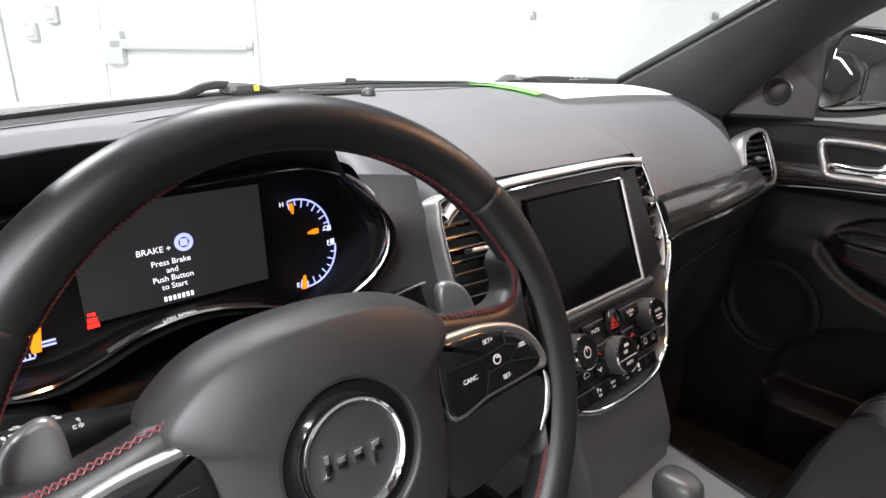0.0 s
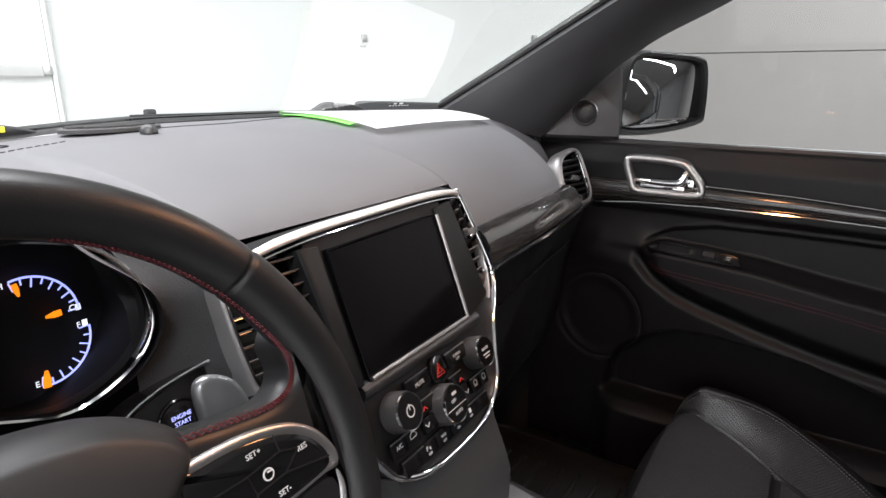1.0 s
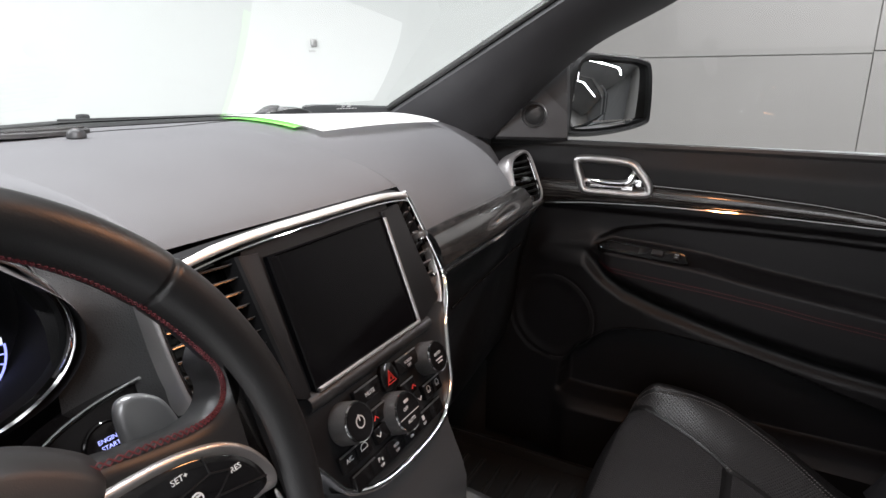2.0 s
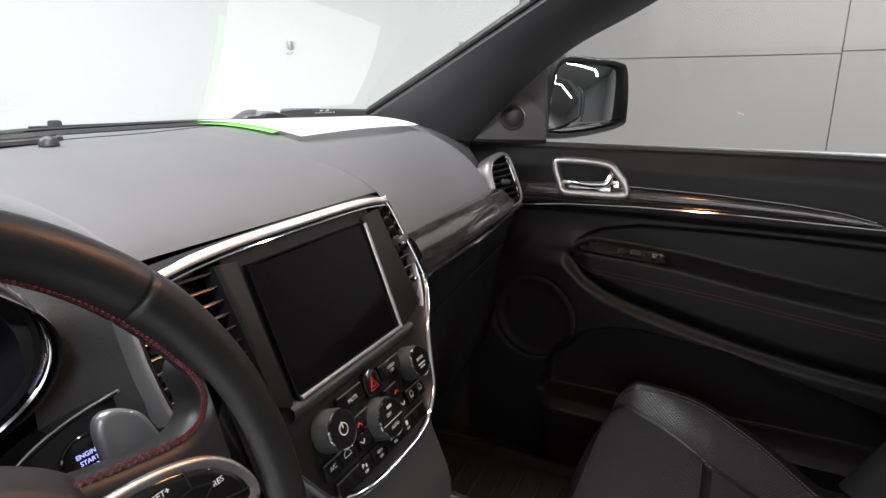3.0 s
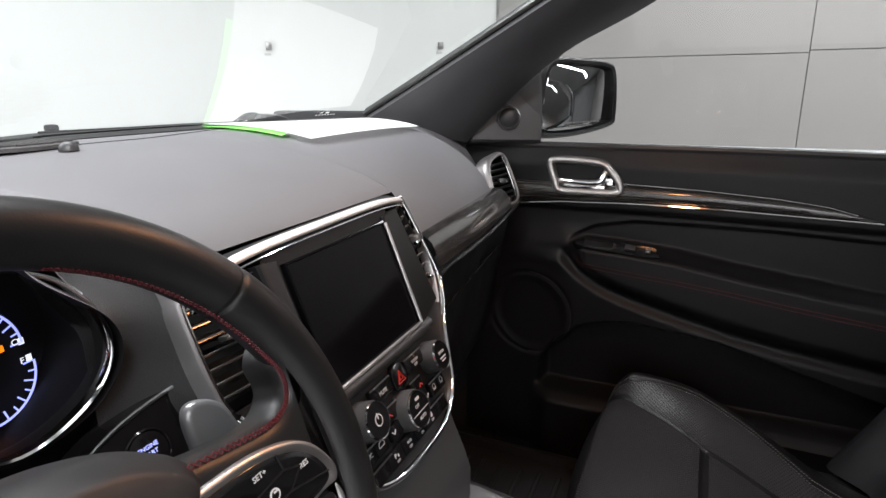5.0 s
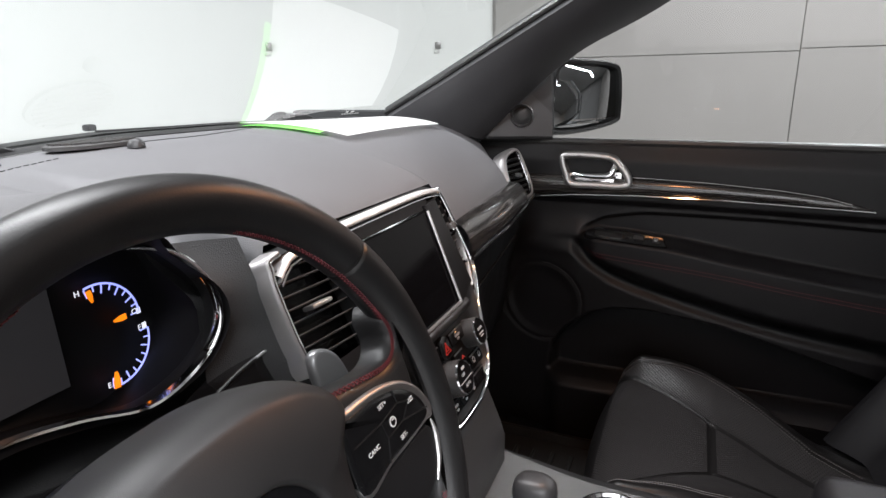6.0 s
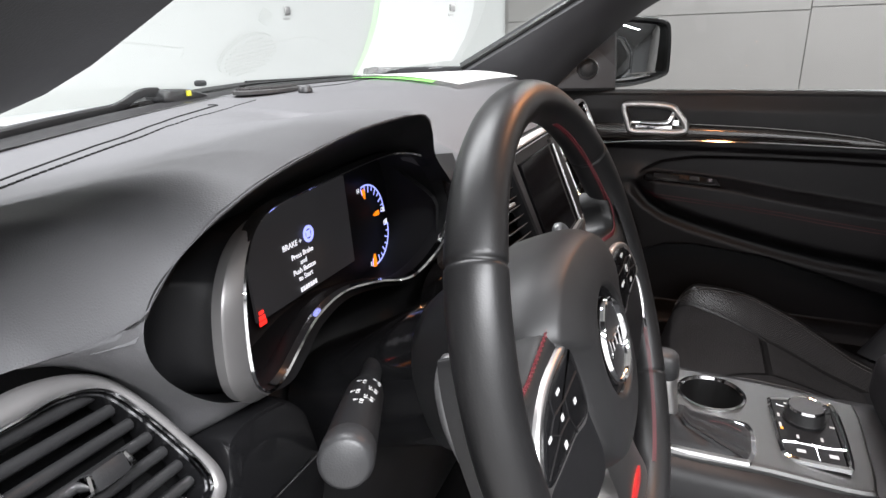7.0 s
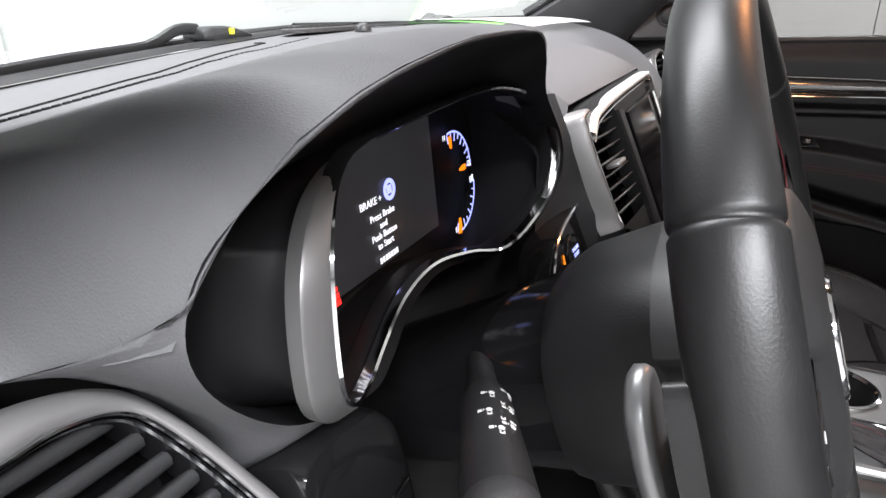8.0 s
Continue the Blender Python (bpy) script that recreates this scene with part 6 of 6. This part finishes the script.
# tweeter corner
TF = frame_of((0.735, 0.052, 1.282), (0.35, -1, 0), (0.1, 0, 1))
bm = bmesh.new()
raised(bm, [V(a, b, 0) for a, b in ((-0.08, -0.05), (0.07, -0.052), (0.072, 0.0), (0.066, 0.125), (0.02, 0.085), (-0.055, 0.0))], [(0, -0.03), (0.0, -0.008), (0.006, -0.002)], True, TF)
part("mirror_corner", bm, PILLAR, door, "black corner trim")
bm = bmesh.new()
disc(bm, 0.026, [(1.0, -0.004), (0.97, 0.004), (0.88, 0.006), (0.82, 0.004), (0.78, 0.0)], 40, TF, False)
part("tweeter_ring", bm, DARKSILVER, door, "grey speaker ring")
bm = bmesh.new()
disc(bm, 0.021, [(1.0, 0.0), (0.7, 0.003), (0.3, 0.004)], 36, TF)
part("tweeter_grille", bm, PLASTIC, door)
# window
bm = bmesh.new()
grid(bm, 10, 8, lambda i, j: V(0.775 - 0.10 * j - 0.02 * j * j, 0.15 - 1.04 * i - 0.44 * j * (1 - i), 1.225 + 0.40 * j))
pane = part("window_pane", bm, SIDEGLASS, door, "tinted side window")
pane.data.flip_normals() if pane.data.polygons[0].normal.x > 0 else None
pane.visible_shadow = False

# ---- side mirror ----
mirror = thing("side_mirror", "black door mirror with a dark reflection", "side mirror")
MF = frame_of((0.962, -0.048, 1.315), (0.21, -0.150, 0), (0.0, 0.03, 1))
MO = spline([V(a, b, 0) for a, b in ((-0.122, -0.062), (-0.108, 0.04), (-0.078, 0.085), (0.0, 0.086), (0.09, 0.078), (0.118, 0.055), (0.122, -0.04), (0.105, -0.066), (0.0, -0.082), (-0.10, -0.082))], 6)
bm = bmesh.new()
pillow(bm, MO, [(0.90, -0.012), (0.93, 0.004), (1.0, 0.006), (1.06, -0.002), (1.08, -0.03), (1.02, -0.08), (0.8, -0.12), (0.4, -0.14)], MF)
part("housing", bm, PLASTIC, mirror, "black mirror housing")
bm = bmesh.new()
raised(bm, MO, [(0.011, -0.01), (0.011, -0.004), (0.0125, -0.003)], True, MF)
part("mirror_glass", bm, MIRROR, mirror, "mirror glass")
bm = bmesh.new()
bars(bm, MF @ pose(0, 0, -0.0025), [(-0.04 + 0.011 * i, -0.056, 0.009, 0.0035) for i in range(11)] + [(-0.02 + 0.011 * i, -0.064, 0.009, 0.0035) for i in range(7)])
part("glass_print", bm, SEAM, mirror, "dark printed line on the glass")
bm = bmesh.new()
tube(bm, [V(0.77, 0.05, 1.25), V(0.86, 0.06, 1.255), V(0.95, 0.03, 1.28)], [0.03, 0.028, 0.03], 12)
part("arm", bm, PLASTIC, mirror)
bm = bmesh.new()
disc(bm, 0.03, [(1.0, 0.0), (0.97, 0.004), (0.8, 0.006)], 24, MF @ pose(-0.125, 0.0, -0.02, 0, -40, 0), True)
part("side_lamp", bm, SILVER, mirror)

# ---- centre console ----
console = thing("centre_console", "centre console with a satin silver top plate", "console")


def console_z(y):
    return 0.842 + 0.02 * smooth(-0.25, -0.05, y) - 0.01 * smooth(-0.3, -0.45, y)


bm = bmesh.new()
rows = []
for i in range(25):
    y = -0.02 - 0.92 * i / 24
    z = console_z(y)
    dip = 0.08 * smooth(-0.04, -0.08, y) * smooth(-0.42, -0.38, y)
    rows.append([V(-0.15, y, 0.47), V(-0.148, y, z - 0.07), V(-0.142, y, z - 0.02), V(-0.128, y, z - 0.006), V(-0.108, y, z - 0.004), V(-0.1, y, z - 0.004 - dip), V(0.09, y, z - 0.004 - dip), V(0.098, y, z - 0.004), V(0.122, y, z - 0.006), V(0.138, y, z - 0.02), V(0.146, y, z - 0.07), V(0.15, y, 0.47)])
loft(bm, rows, False)
part("body", bm, PLASTIC, console, "black grained console body", sharp=60)
KO = frame_of((0.0, -0.30, 0.842), (1, 0, 0), (0, 1, 0))
PLATE = spline([V(a, b, 0) for a, b in ((-0.085, -0.143), (0.0, -0.151), (0.08, -0.155), (0.1, -0.135), (0.1, 0.0), (0.104, 0.12), (0.105, 0.22), (0.06, 0.245), (-0.06, 0.245), (-0.108, 0.22), (-0.116, 0.12), (-0.112, 0.0), (-0.105, -0.125))], 5)


def plate_z(q):
    return V(q.x, q.y, console_z(-0.30 + q.y) - 0.842)


def inside(u, v, outline):
    hit = False
    k = len(outline)
    for i in range(k):
        p, q = outline[i], outline[(i + 1) % k]
        if (p.y > v) != (q.y > v) and u < (q.x - p.x) * (v - p.y) / (q.y - p.y) + p.x:
            hit = not hit
    return hit


BOOT = spline([V(a, b, 0) for a, b in ((-0.036, -0.068), (0.0, -0.073), (0.032, -0.070), (0.037, -0.05), (0.037, 0.07), (0.03, 0.09), (-0.03, 0.09), (-0.04, 0.07), (-0.042, -0.05))], 5)
bm = bmesh.new()
edge = offset(PLATE, 0.006)
loft(bm, [[KO @ (plate_z(q) + V(0, 0, h)) for q in offset(PLATE, d)] for d, h in ((-0.002, -0.01), (-0.001, 0.0), (0.002, 0.003), (0.0085, 0.0035))])
cells = {}
for i in range(62):
    for j in range(108):
        u, v = -0.12 + 0.004 * (i + 0.5), -0.165 + 0.004 * (j + 0.5)
        if inside(u, v, edge) and math.hypot(u - 0.042, v - 0.038) > 0.0445 and not inside(u + 0.066, v - 0.065, BOOT):
            ks = [(i, j), (i + 1, j), (i + 1, j + 1), (i, j + 1)]
            for c in ks:
                if c not in cells:
                    q = V(-0.12 + 0.004 * c[0], -0.165 + 0.004 * c[1], 0)
                    cells[c] = bm.verts.new(KO @ (plate_z(q) + V(0, 0, 0.0036)))
            bm.faces.new([cells[c] for c in ks])
part("top_plate", bm, PLATE_METAL, console, "satin silver top plate")
# selector panel with its dial
SEL = spline([V(a, b, 0) for a, b in ((-0.068, -0.04), (0.0, -0.044), (0.06, -0.042), (0.07, -0.03), (0.062, 0.03), (0.048, 0.038), (0.0, 0.036), (-0.055, 0.034), (-0.073, 0.025), (-0.075, -0.03))], 5)
SELF = frame_of((-0.005, -0.378, 0.8395), (1, 0, 0), (0, 1, 0))
bm = bmesh.new()
raised(bm, SEL, [(-0.003, 0.002), (-0.003, 0.008), (0.0, 0.0095), (0.0025, 0.008)], False, SELF)
part("selector_rim", bm, CHROME, console, "chrome rim")
bm = bmesh.new()
raised(bm, SEL, [(0.002, 0.004), (0.002, 0.007), (0.004, 0.0075)], True, SELF)
part("selector_panel", bm, STACKBLACK, console, "black selector panel")
bm = bmesh.new()
tube(bm, spline([SELF @ V(a, b, 0.0075) for a, b in ((-0.044, 0.032), (-0.04, 0.01), (-0.042, -0.015), (-0.038, -0.04))], 6, False), 0.0015, 6)
part("selector_line", bm, CHROME, console, "chrome dividing line")
bm = bmesh.new()
tube(bm, spline([SELF @ V(a, b, 0.0075) for a, b in ((0.046, -0.038), (0.04, -0.02), (0.046, 0.03))], 6, False), 0.0012, 6)
part("selector_line", bm, CHROME, console, "chrome dividing line")
bm = bmesh.new()
tube(bm, [SELF @ V(-0.072, -0.006, 0.0075), SELF @ V(-0.042, -0.006, 0.0075)], 0.0009, 6)
part("selector_line", bm, CHROME, console, "chrome dividing line")
bm = bmesh.new()
disc(bm, 0.024, [(1.06, 0.007), (1.06, 0.012), (1.0, 0.014), (0.97, 0.028), (0.92, 0.0305)], 40, SELF @ pose(0.016, 0.0, 0), False)
part("selector_dial", bm, PLASTIC, console, "black drive selector dial")
bm = bmesh.new()
disc(bm, 0.024, [(0.97, 0.0285), (0.93, 0.032), (0.86, 0.031)], 40, SELF @ pose(0.016, 0.0, 0), False)
part("dial_ring", bm, CHROME, console)
bm = bmesh.new()
disc(bm, 0.024, [(0.88, 0.030), (0.86, 0.0315), (0.4, 0.0325)], 40, SELF @ pose(0.016, 0.0, 0))
part("dial_cap", bm, GREYPLASTIC, console)
marks("selector_mark", SELF @ pose(0, 0, 0.0078), [(0.053, 0.015, 0.004, 0.01), (0.053, -0.018, 0.004, 0.012), (0.02, 0.03, 0.008, 0.003), (-0.004, 0.03, 0.01, 0.003), (-0.026, 0.012, 0.008, 0.003), (-0.024, -0.016, 0.008, 0.003), (0.01, -0.033, 0.004, 0.006), (-0.057, 0.012, 0.006, 0.01), (-0.057, -0.024, 0.007, 0.01)], GREY_MARK, console)
bm = bmesh.new()
bars(bm, SELF @ pose(0, 0, 0.0079), [(-0.012, 0.029, 0.004, 0.003)])
part("selector_lamp", bm, GLOW_ORANGE, console)
# cup holder
CUF = frame_of((0.042, -0.262, 0.8425), (1, 0, 0), (0, 1, 0))
bm = bmesh.new()
disc(bm, 0.044, [(1.1, 0.001), (1.08, 0.006), (1.0, 0.007), (0.95, 0.003)], 48, CUF, False)
part("cup_ring", bm, CHROME, console, "chrome cup holder ring")
bm = bmesh.new()
disc(bm, 0.044, [(1.0, 0.005), (0.97, -0.005), (0.93, -0.06), (0.85, -0.07)], 48, CUF, True)
part("cup_well", bm, material("black_cup_well", (0.004, 0.004, 0.004), 0.5, vary=0.2), console, "black cup holder well")
# boot frame, boot and lever
BO = frame_of((-0.066, -0.235, 0.8425), (1, 0, 0), (0, 1, 0))
BOOT = spline([V(a, b, 0) for a, b in ((-0.036, -0.068), (0.0, -0.073), (0.032, -0.070), (0.037, -0.05), (0.037, 0.07), (0.03, 0.09), (-0.03, 0.09), (-0.04, 0.07), (-0.042, -0.05))], 5)
bm = bmesh.new()
raised(bm, BOOT, [(-0.006, 0.002), (-0.005, 0.007), (0.0, 0.008), (0.003, 0.004)], False, BO)
part("boot_frame", bm, CHROME, console, "chrome shifter frame")
lever = thing("gear_lever", "leather topped gear lever with a black stitched boot", "gear lever")
bm = bmesh.new()
rings = []
for s, h, dy in ((1.0, 0.003, 0), (0.94, 0.008, 0.003), (0.8, 0.012, 0.008), (0.66, 0.017, 0.014), (0.58, 0.021, 0.02), (0.44, 0.025, 0.026), (0.36, 0.034, 0.03)):
    rings.append([BO @ V(q.x * s + 0.0015 * math.sin(9 * i), q.y * s * (1 - 0.4 * (1 - s)) + dy, h + 0.002 * math.sin(5 * i * 0.3)) for i, q in enumerate(BOOT)])
loft(bm, rings, True, (False, True))
part("boot", bm, LEATHER, lever, "soft folded leather boot", sharp=80)
bm = bmesh.new()
for i in range(24):
    t = i / 24
    p, q = (BO @ V(0.018 - 0.008 * s, -0.062 + 0.075 * s, 0.008 + 0.018 * s + 0.003 * math.sin(6 * s)) for s in (t, t + 0.025))
    tube(bm, [p, q], 0.0007, 4)
part("stitching", bm, RED_THREAD, lever, "red stitching")
g0 = V(-0.066, -0.192, 0.855)


def lever_ring(h, a, b, dy):
    return [g0 + V(a * math.copysign(abs(math.cos(t)) ** 0.75, math.cos(t)), b * math.copysign(abs(math.sin(t)) ** 0.75, math.sin(t)) + dy, h) for t in (2 * math.pi * i / 28 for i in range(28))]


bm = bmesh.new()
loft(bm, [lever_ring(*r) for r in ((-0.004, 0.011, 0.013, -0.014), (0.0, 0.0135, 0.015, -0.014), (0.02, 0.0145, 0.0165, -0.009), (0.045, 0.0165, 0.0195, -0.002), (0.066, 0.018, 0.0215, 0.002), (0.071, 0.0175, 0.021, 0.002))], True, (True, True))
part("collar", bm, SILVER, lever, "satin silver lever body", sharp=60)
bm = bmesh.new()
loft(bm, [lever_ring(*r) for r in ((0.0715, 0.0175, 0.021, 0.002), (0.074, 0.0188, 0.0225, 0.002), (0.09, 0.0192, 0.0235, 0.003), (0.099, 0.0178, 0.022, 0.003), (0.1045, 0.014, 0.0175, 0.003), (0.107, 0.008, 0.01, 0.003))], True, (True, True))
part("grip", bm, GREYPLASTIC, lever, "dark grey leather cap", sharp=60)
# storage tray lip ahead of the lever
bm = bmesh.new()
tube(bm, [V(-0.09, -0.065, 0.872), V(0.09, -0.065, 0.872)], 0.004, 8)
part("tray_lip", bm, CHROME, console)
# lidded armrest box
armrest = thing("console_armrest", "black padded armrest lid with red stitching", "armrest")
bm = bmesh.new()
box(bm, (0.25, 0.34, 0.085), pose(0.015, -0.645, 0.872), 0.03, 5)
part("lid", bm, LEATHER, armrest, sharp=80)
bm = bmesh.new()
for i in range(40):
    x = -0.09 + 0.21 * i / 40
    tube(bm, [V(x, -0.4765, 0.884), V(x + 0.0035, -0.4765, 0.884)], 0.0007, 4)
part("stitching", bm, RED_THREAD, armrest, "red stitching")

# ---- passenger seat ----
seat = thing("passenger_seat", "black leather passenger seat with a perforated centre", "car seat")
SX, SW = 0.448, 0.252


def insert_half(y):
    return line([(-0.75, 0.04), (-0.5, 0.05), (-0.39, 0.078), (-0.24, 0.185), (-0.19, 0.20)], y)


def seam_half(y):
    return line([(-0.75, 0.07), (-0.56, 0.10), (-0.47, 0.155), (-0.37, 0.196), (-0.27, 0.214), (-0.19, 0.214)], y)


def seat_z(x, y):
    a = abs(x - SX)
    z = 0.730 - 0.12 * smooth(-0.30, -0.72, y)
    h, s = insert_half(y), seam_half(y)
    z += 0.042 * smooth(h - 0.01, max(s + 0.018, h + 0.035), a) * smooth(-0.17, -0.25, y)
    z -= 0.16 * smooth(s + 0.01, SW + 0.04, a) ** 1.6
    z -= 0.004 * math.exp(-((a - h) / 0.003) ** 2)
    z -= 0.003 * math.exp(-((a - s) / 0.002) ** 2)
    z -= 0.005 * math.exp(-((y + 0.388) / 0.003) ** 2) * smooth(h + 0.005, h - 0.005, a)
    z -= 0.002 * math.exp(-(a / 0.06) ** 2)
    front = -0.176 - 0.03 * (a / SW) ** 2
    d = max(0.0, (front - y))
    r = 0.055
    if d < r:
        z -= r - math.sqrt(max(0.0, r * r - (r - d) ** 2))
    return z


bm = bmesh.new()


def seat_point(i, j):
    a = 2 * i - 1
    x = SX + a * SW
    front = -0.176 - 0.03 * a * a
    y = front - 0.50 * (j ** 1.3)
    return V(x, y, seat_z(x, y))


grid(bm, 150, 110, seat_point)
part("cushion", bm, SEATHIDE, seat, "smooth black leather cushion", sharp=180)
# underside of the front and sides
bm = bmesh.new()
rings = []
for dz, grow in ((0.0, 0.0), (-0.05, 0.004), (-0.12, -0.01), (-0.2, -0.03)):
    ring = []
    for i in range(41):
        a = 2 * i / 40 - 1
        x = SX + a * (SW + grow)
        y = -0.176 - 0.03 * a * a + grow
        ring.append(V(x, y, seat_z(SX + a * SW, -0.176 - 0.03 * a * a) + dz))
    back = [V(SX + (SW + grow), -0.68, ring[-1].z - 0.01), V(SX - (SW + grow), -0.68, ring[0].z - 0.01)]
    rings.append(ring + back)
loft(bm, rings, True)
part("cushion_skirt", bm, SEATHIDE, seat)
# perforated panels lying on the cushion
bm = bmesh.new()
grid(bm, 40, 50, lambda i, j: (lambda y: V(SX + (2 * i - 1) * (insert_half(y) - 0.005), y, seat_z(SX + (2 * i - 1) * (insert_half(y) - 0.005), y) + 0.0012))(-0.20 - 0.18 * j))
part("front_panel", bm, PERFORATED, seat, "perforated front panel", sharp=180)
bm = bmesh.new()
grid(bm, 30, 40, lambda i, j: (lambda y: V(SX + (2 * i - 1) * (insert_half(y) - 0.005), y, seat_z(SX + (2 * i - 1) * (insert_half(y) - 0.005), y) + 0.0012))(-0.396 - 0.24 * j))
part("rear_panel", bm, PERFORATED, seat, "perforated rear panel", sharp=180)
for s in (-1, 1):
    bm = bmesh.new()
    grid(bm, 20, 60, lambda i, j: (lambda y: (lambda x: V(x, y, seat_z(x, y) + 0.0012))(SX + s * (insert_half(y) + 0.006 + (seam_half(y) - insert_half(y) - 0.012) * i)))(-0.215 - 0.42 * j))
    part("bolster_panel", bm, PERFORATED, seat, "perforated bolster panel", sharp=180)
    bm = bmesh.new()
    for k2 in range(110):
        y = -0.205 - 0.44 * k2 / 110
        for d in (-0.004, 0.004):
            x = SX + s * (seam_half(y) + d)
            tube(bm, [V(x, y, seat_z(x, y) + 0.0006), V(x, y - 0.0026, seat_z(x, y - 0.0026) + 0.0006)], 0.0007, 4)
    part("stitching", bm, GREY_THREAD, seat, "grey double stitching")
# backrest
bm = bmesh.new()
rings = []
for i in range(24):
    t = i / 23
    z = 0.66 + 0.70 * t
    y = -0.66 - 0.30 * t - 0.02 * math.sin(math.pi * t)
    ring = []
    for j in range(33):
        a = 2 * j / 32 - 1
        b = smooth(0.5, 0.85, abs(a))
        ring.append(V(SX + a * (0.26 - 0.03 * t * t), y + 0.055 * b - 0.08 * smooth(0.88, 1.0, abs(a)), z - 0.02 * abs(a) ** 3))
    ring += [V(SX + 0.24, y - 0.14, z), V(SX - 0.24, y - 0.14, z)]
    rings.append(ring)
loft(bm, rings, True, (True, True))
part("backrest", bm, LEATHER, seat, "black leather backrest", sharp=80)
bm = bmesh.new()
box(bm, (0.46, 0.5, 0.16), pose(SX, -0.43, 0.56), 0.03)
part("seat_base", bm, PLASTIC, seat)

# ---- floor mat ----
mat_thing = thing("floor_mat", "black ribbed rubber floor mat in the footwell", "floor mat")
bm = bmesh.new()
box(bm, (0.5, 0.62, 0.014), pose(0.45, 0.0, 0.483), 0.005)
part("tray", bm, RUBBER, mat_thing)
for x in (0.70, 0.20):
    bm = bmesh.new()
    box(bm, (0.012, 0.6, 0.03), pose(x, 0.0, 0.5), 0.004)
    part("lip", bm, RUBBER, mat_thing)
for i in range(12):
    bm = bmesh.new()
    box(bm, (0.40, 0.012, 0.009), pose(0.45, -0.24 + 0.044 * i, 0.493), 0.003, 1)
    part("rib", bm, RUBBER, mat_thing)

# ---- papers on the dashboard ----
def sheet(name, corners, lift, curl, mat, label):
    bm = bmesh.new()
    a, b, c, d = (V(x, y, 0) for x, y in corners)

    def at(i, j):
        p = a.lerp(b, i).lerp(d.lerp(c, i), j)
        z = pad_point(min(0.69, max(-0.7, p.x)), 0.5).z
        z = on_pad(min(0.68, p.x), min(p.y, base_y(p.x) - 0.02)).z
        return V(p.x, p.y, z + lift + curl * (1 - j) ** 2 * (0.4 + 0.6 * math.sin(3.1 * i)))

    grid(bm, 20, 16, at)
    bmesh.ops.solidify(bm, geom=bm.faces[:], thickness=0.0004)
    return solid(name, bm, mat, label, "paper", sharp=60)


sheet("green_sheet", ((0.242, 0.258), (0.28, 0.262), (0.31, 0.43), (0.274, 0.458)), 0.003, 0.003, GREEN, "bright green sheet under a white paper on the dashboard")
sheet("paper_sheet", ((0.244, 0.206), (0.565, 0.182), (0.592, 0.345), (0.280, 0.455)), 0.007, 0.006, PAPER, "white printed paper lying curled on the dashboard")

# ---- cladding panels of the garage wall ----
GAP = 0.006
for y0, y1, zs in ((-1.0, 1.50, (0.0, 0.31, 1.527, 2.745, CEILING)), (-3.44, -1.0, (0.0, 0.33, 1.545, 2.765, CEILING)), (-5.88, -3.44, (0.0, 0.31, 1.527, 2.745, CEILING)), (-8.4, -5.88, (0.0, 0.31, 1.527, 2.745, CEILING))):
    for z0, z1 in zip(zs, zs[1:]):
        bm = bmesh.new()
        box(bm, (0.03, y1 - y0 - GAP, z1 - z0 - GAP), pose(5.005, (y0 + y1) / 2, (z0 + z1) / 2), 0.003, 1)
        part("panel", bm, PANEL, wall_right)


# ---- pieces that sit on a part belong to that part ----
def middle(ob):
    return sum((Vector(c) for c in ob.bound_box), Vector()) / 8


NESTED = (("emblem_shape", "emblem_plate"), ("emblem_ring", "emblem_plate"), ("badge", "lower_spoke"), ("switch_text", "switch_panel"), ("switch_symbol", "switch_panel"),
          ("switch_ring", "switch_panel"), ("switch_gap", "switch_panel"), ("slider_end", "slider"), ("thumb_wheel", "thumb_wheel_plate"), ("heat_symbol", "thumb_wheel_plate"),
          ("inner_rim", "frame"), ("dial_ring", "selector_dial"), ("dial_cap", "selector_dial"), ("selector_line", "selector_panel"), ("selector_mark", "selector_panel"),
          ("selector_lamp", "selector_panel"), ("cup_ring", "cup_well"), ("handle_lever", "handle_frame"), ("handle_well", "handle_frame"), ("lock_slider", "handle_frame"),
          ("window_switch", "switch_plate"), ("lock_switch", "switch_plate"), ("switch_symbol", "switch_plate"), ("tweeter_grille", "tweeter_ring"), ("hazard_symbol", "hazard_button"),
          ("button_text", "button"), ("button_highlight", "button"), ("button_symbol", "button"), ("ring", "grip"), ("cap", "grip"), ("glass_print", "mirror_glass"),
          ("needle", "dial_face"), ("gauge_scale", "dial_face"), ("gauge_letter", "dial_face"), ("gauge_mark", "dial_face"), ("gauge_symbol", "dial_face"),
          ("brake_text", "display"), ("message_text", "display"), ("distance_figure", "display"), ("button_symbol", "display"), ("warning_symbol", "display"),
          ("start_text", "cap"), ("stalk_symbol", "lever"), ("bar_end", "push_bar"), ("screen_edge", "screen"))
for owner in [ob for ob in scene.objects if ob.parent is None]:
    for inner, outer in NESTED:
        hosts = [c for c in owner.children if c.name.split(".")[0] == outer]
        for c in [c for c in owner.children if hosts and c.name.split(".")[0] == inner]:
            c.parent = min(hosts, key=lambda h: (middle(h) - middle(c)).length)
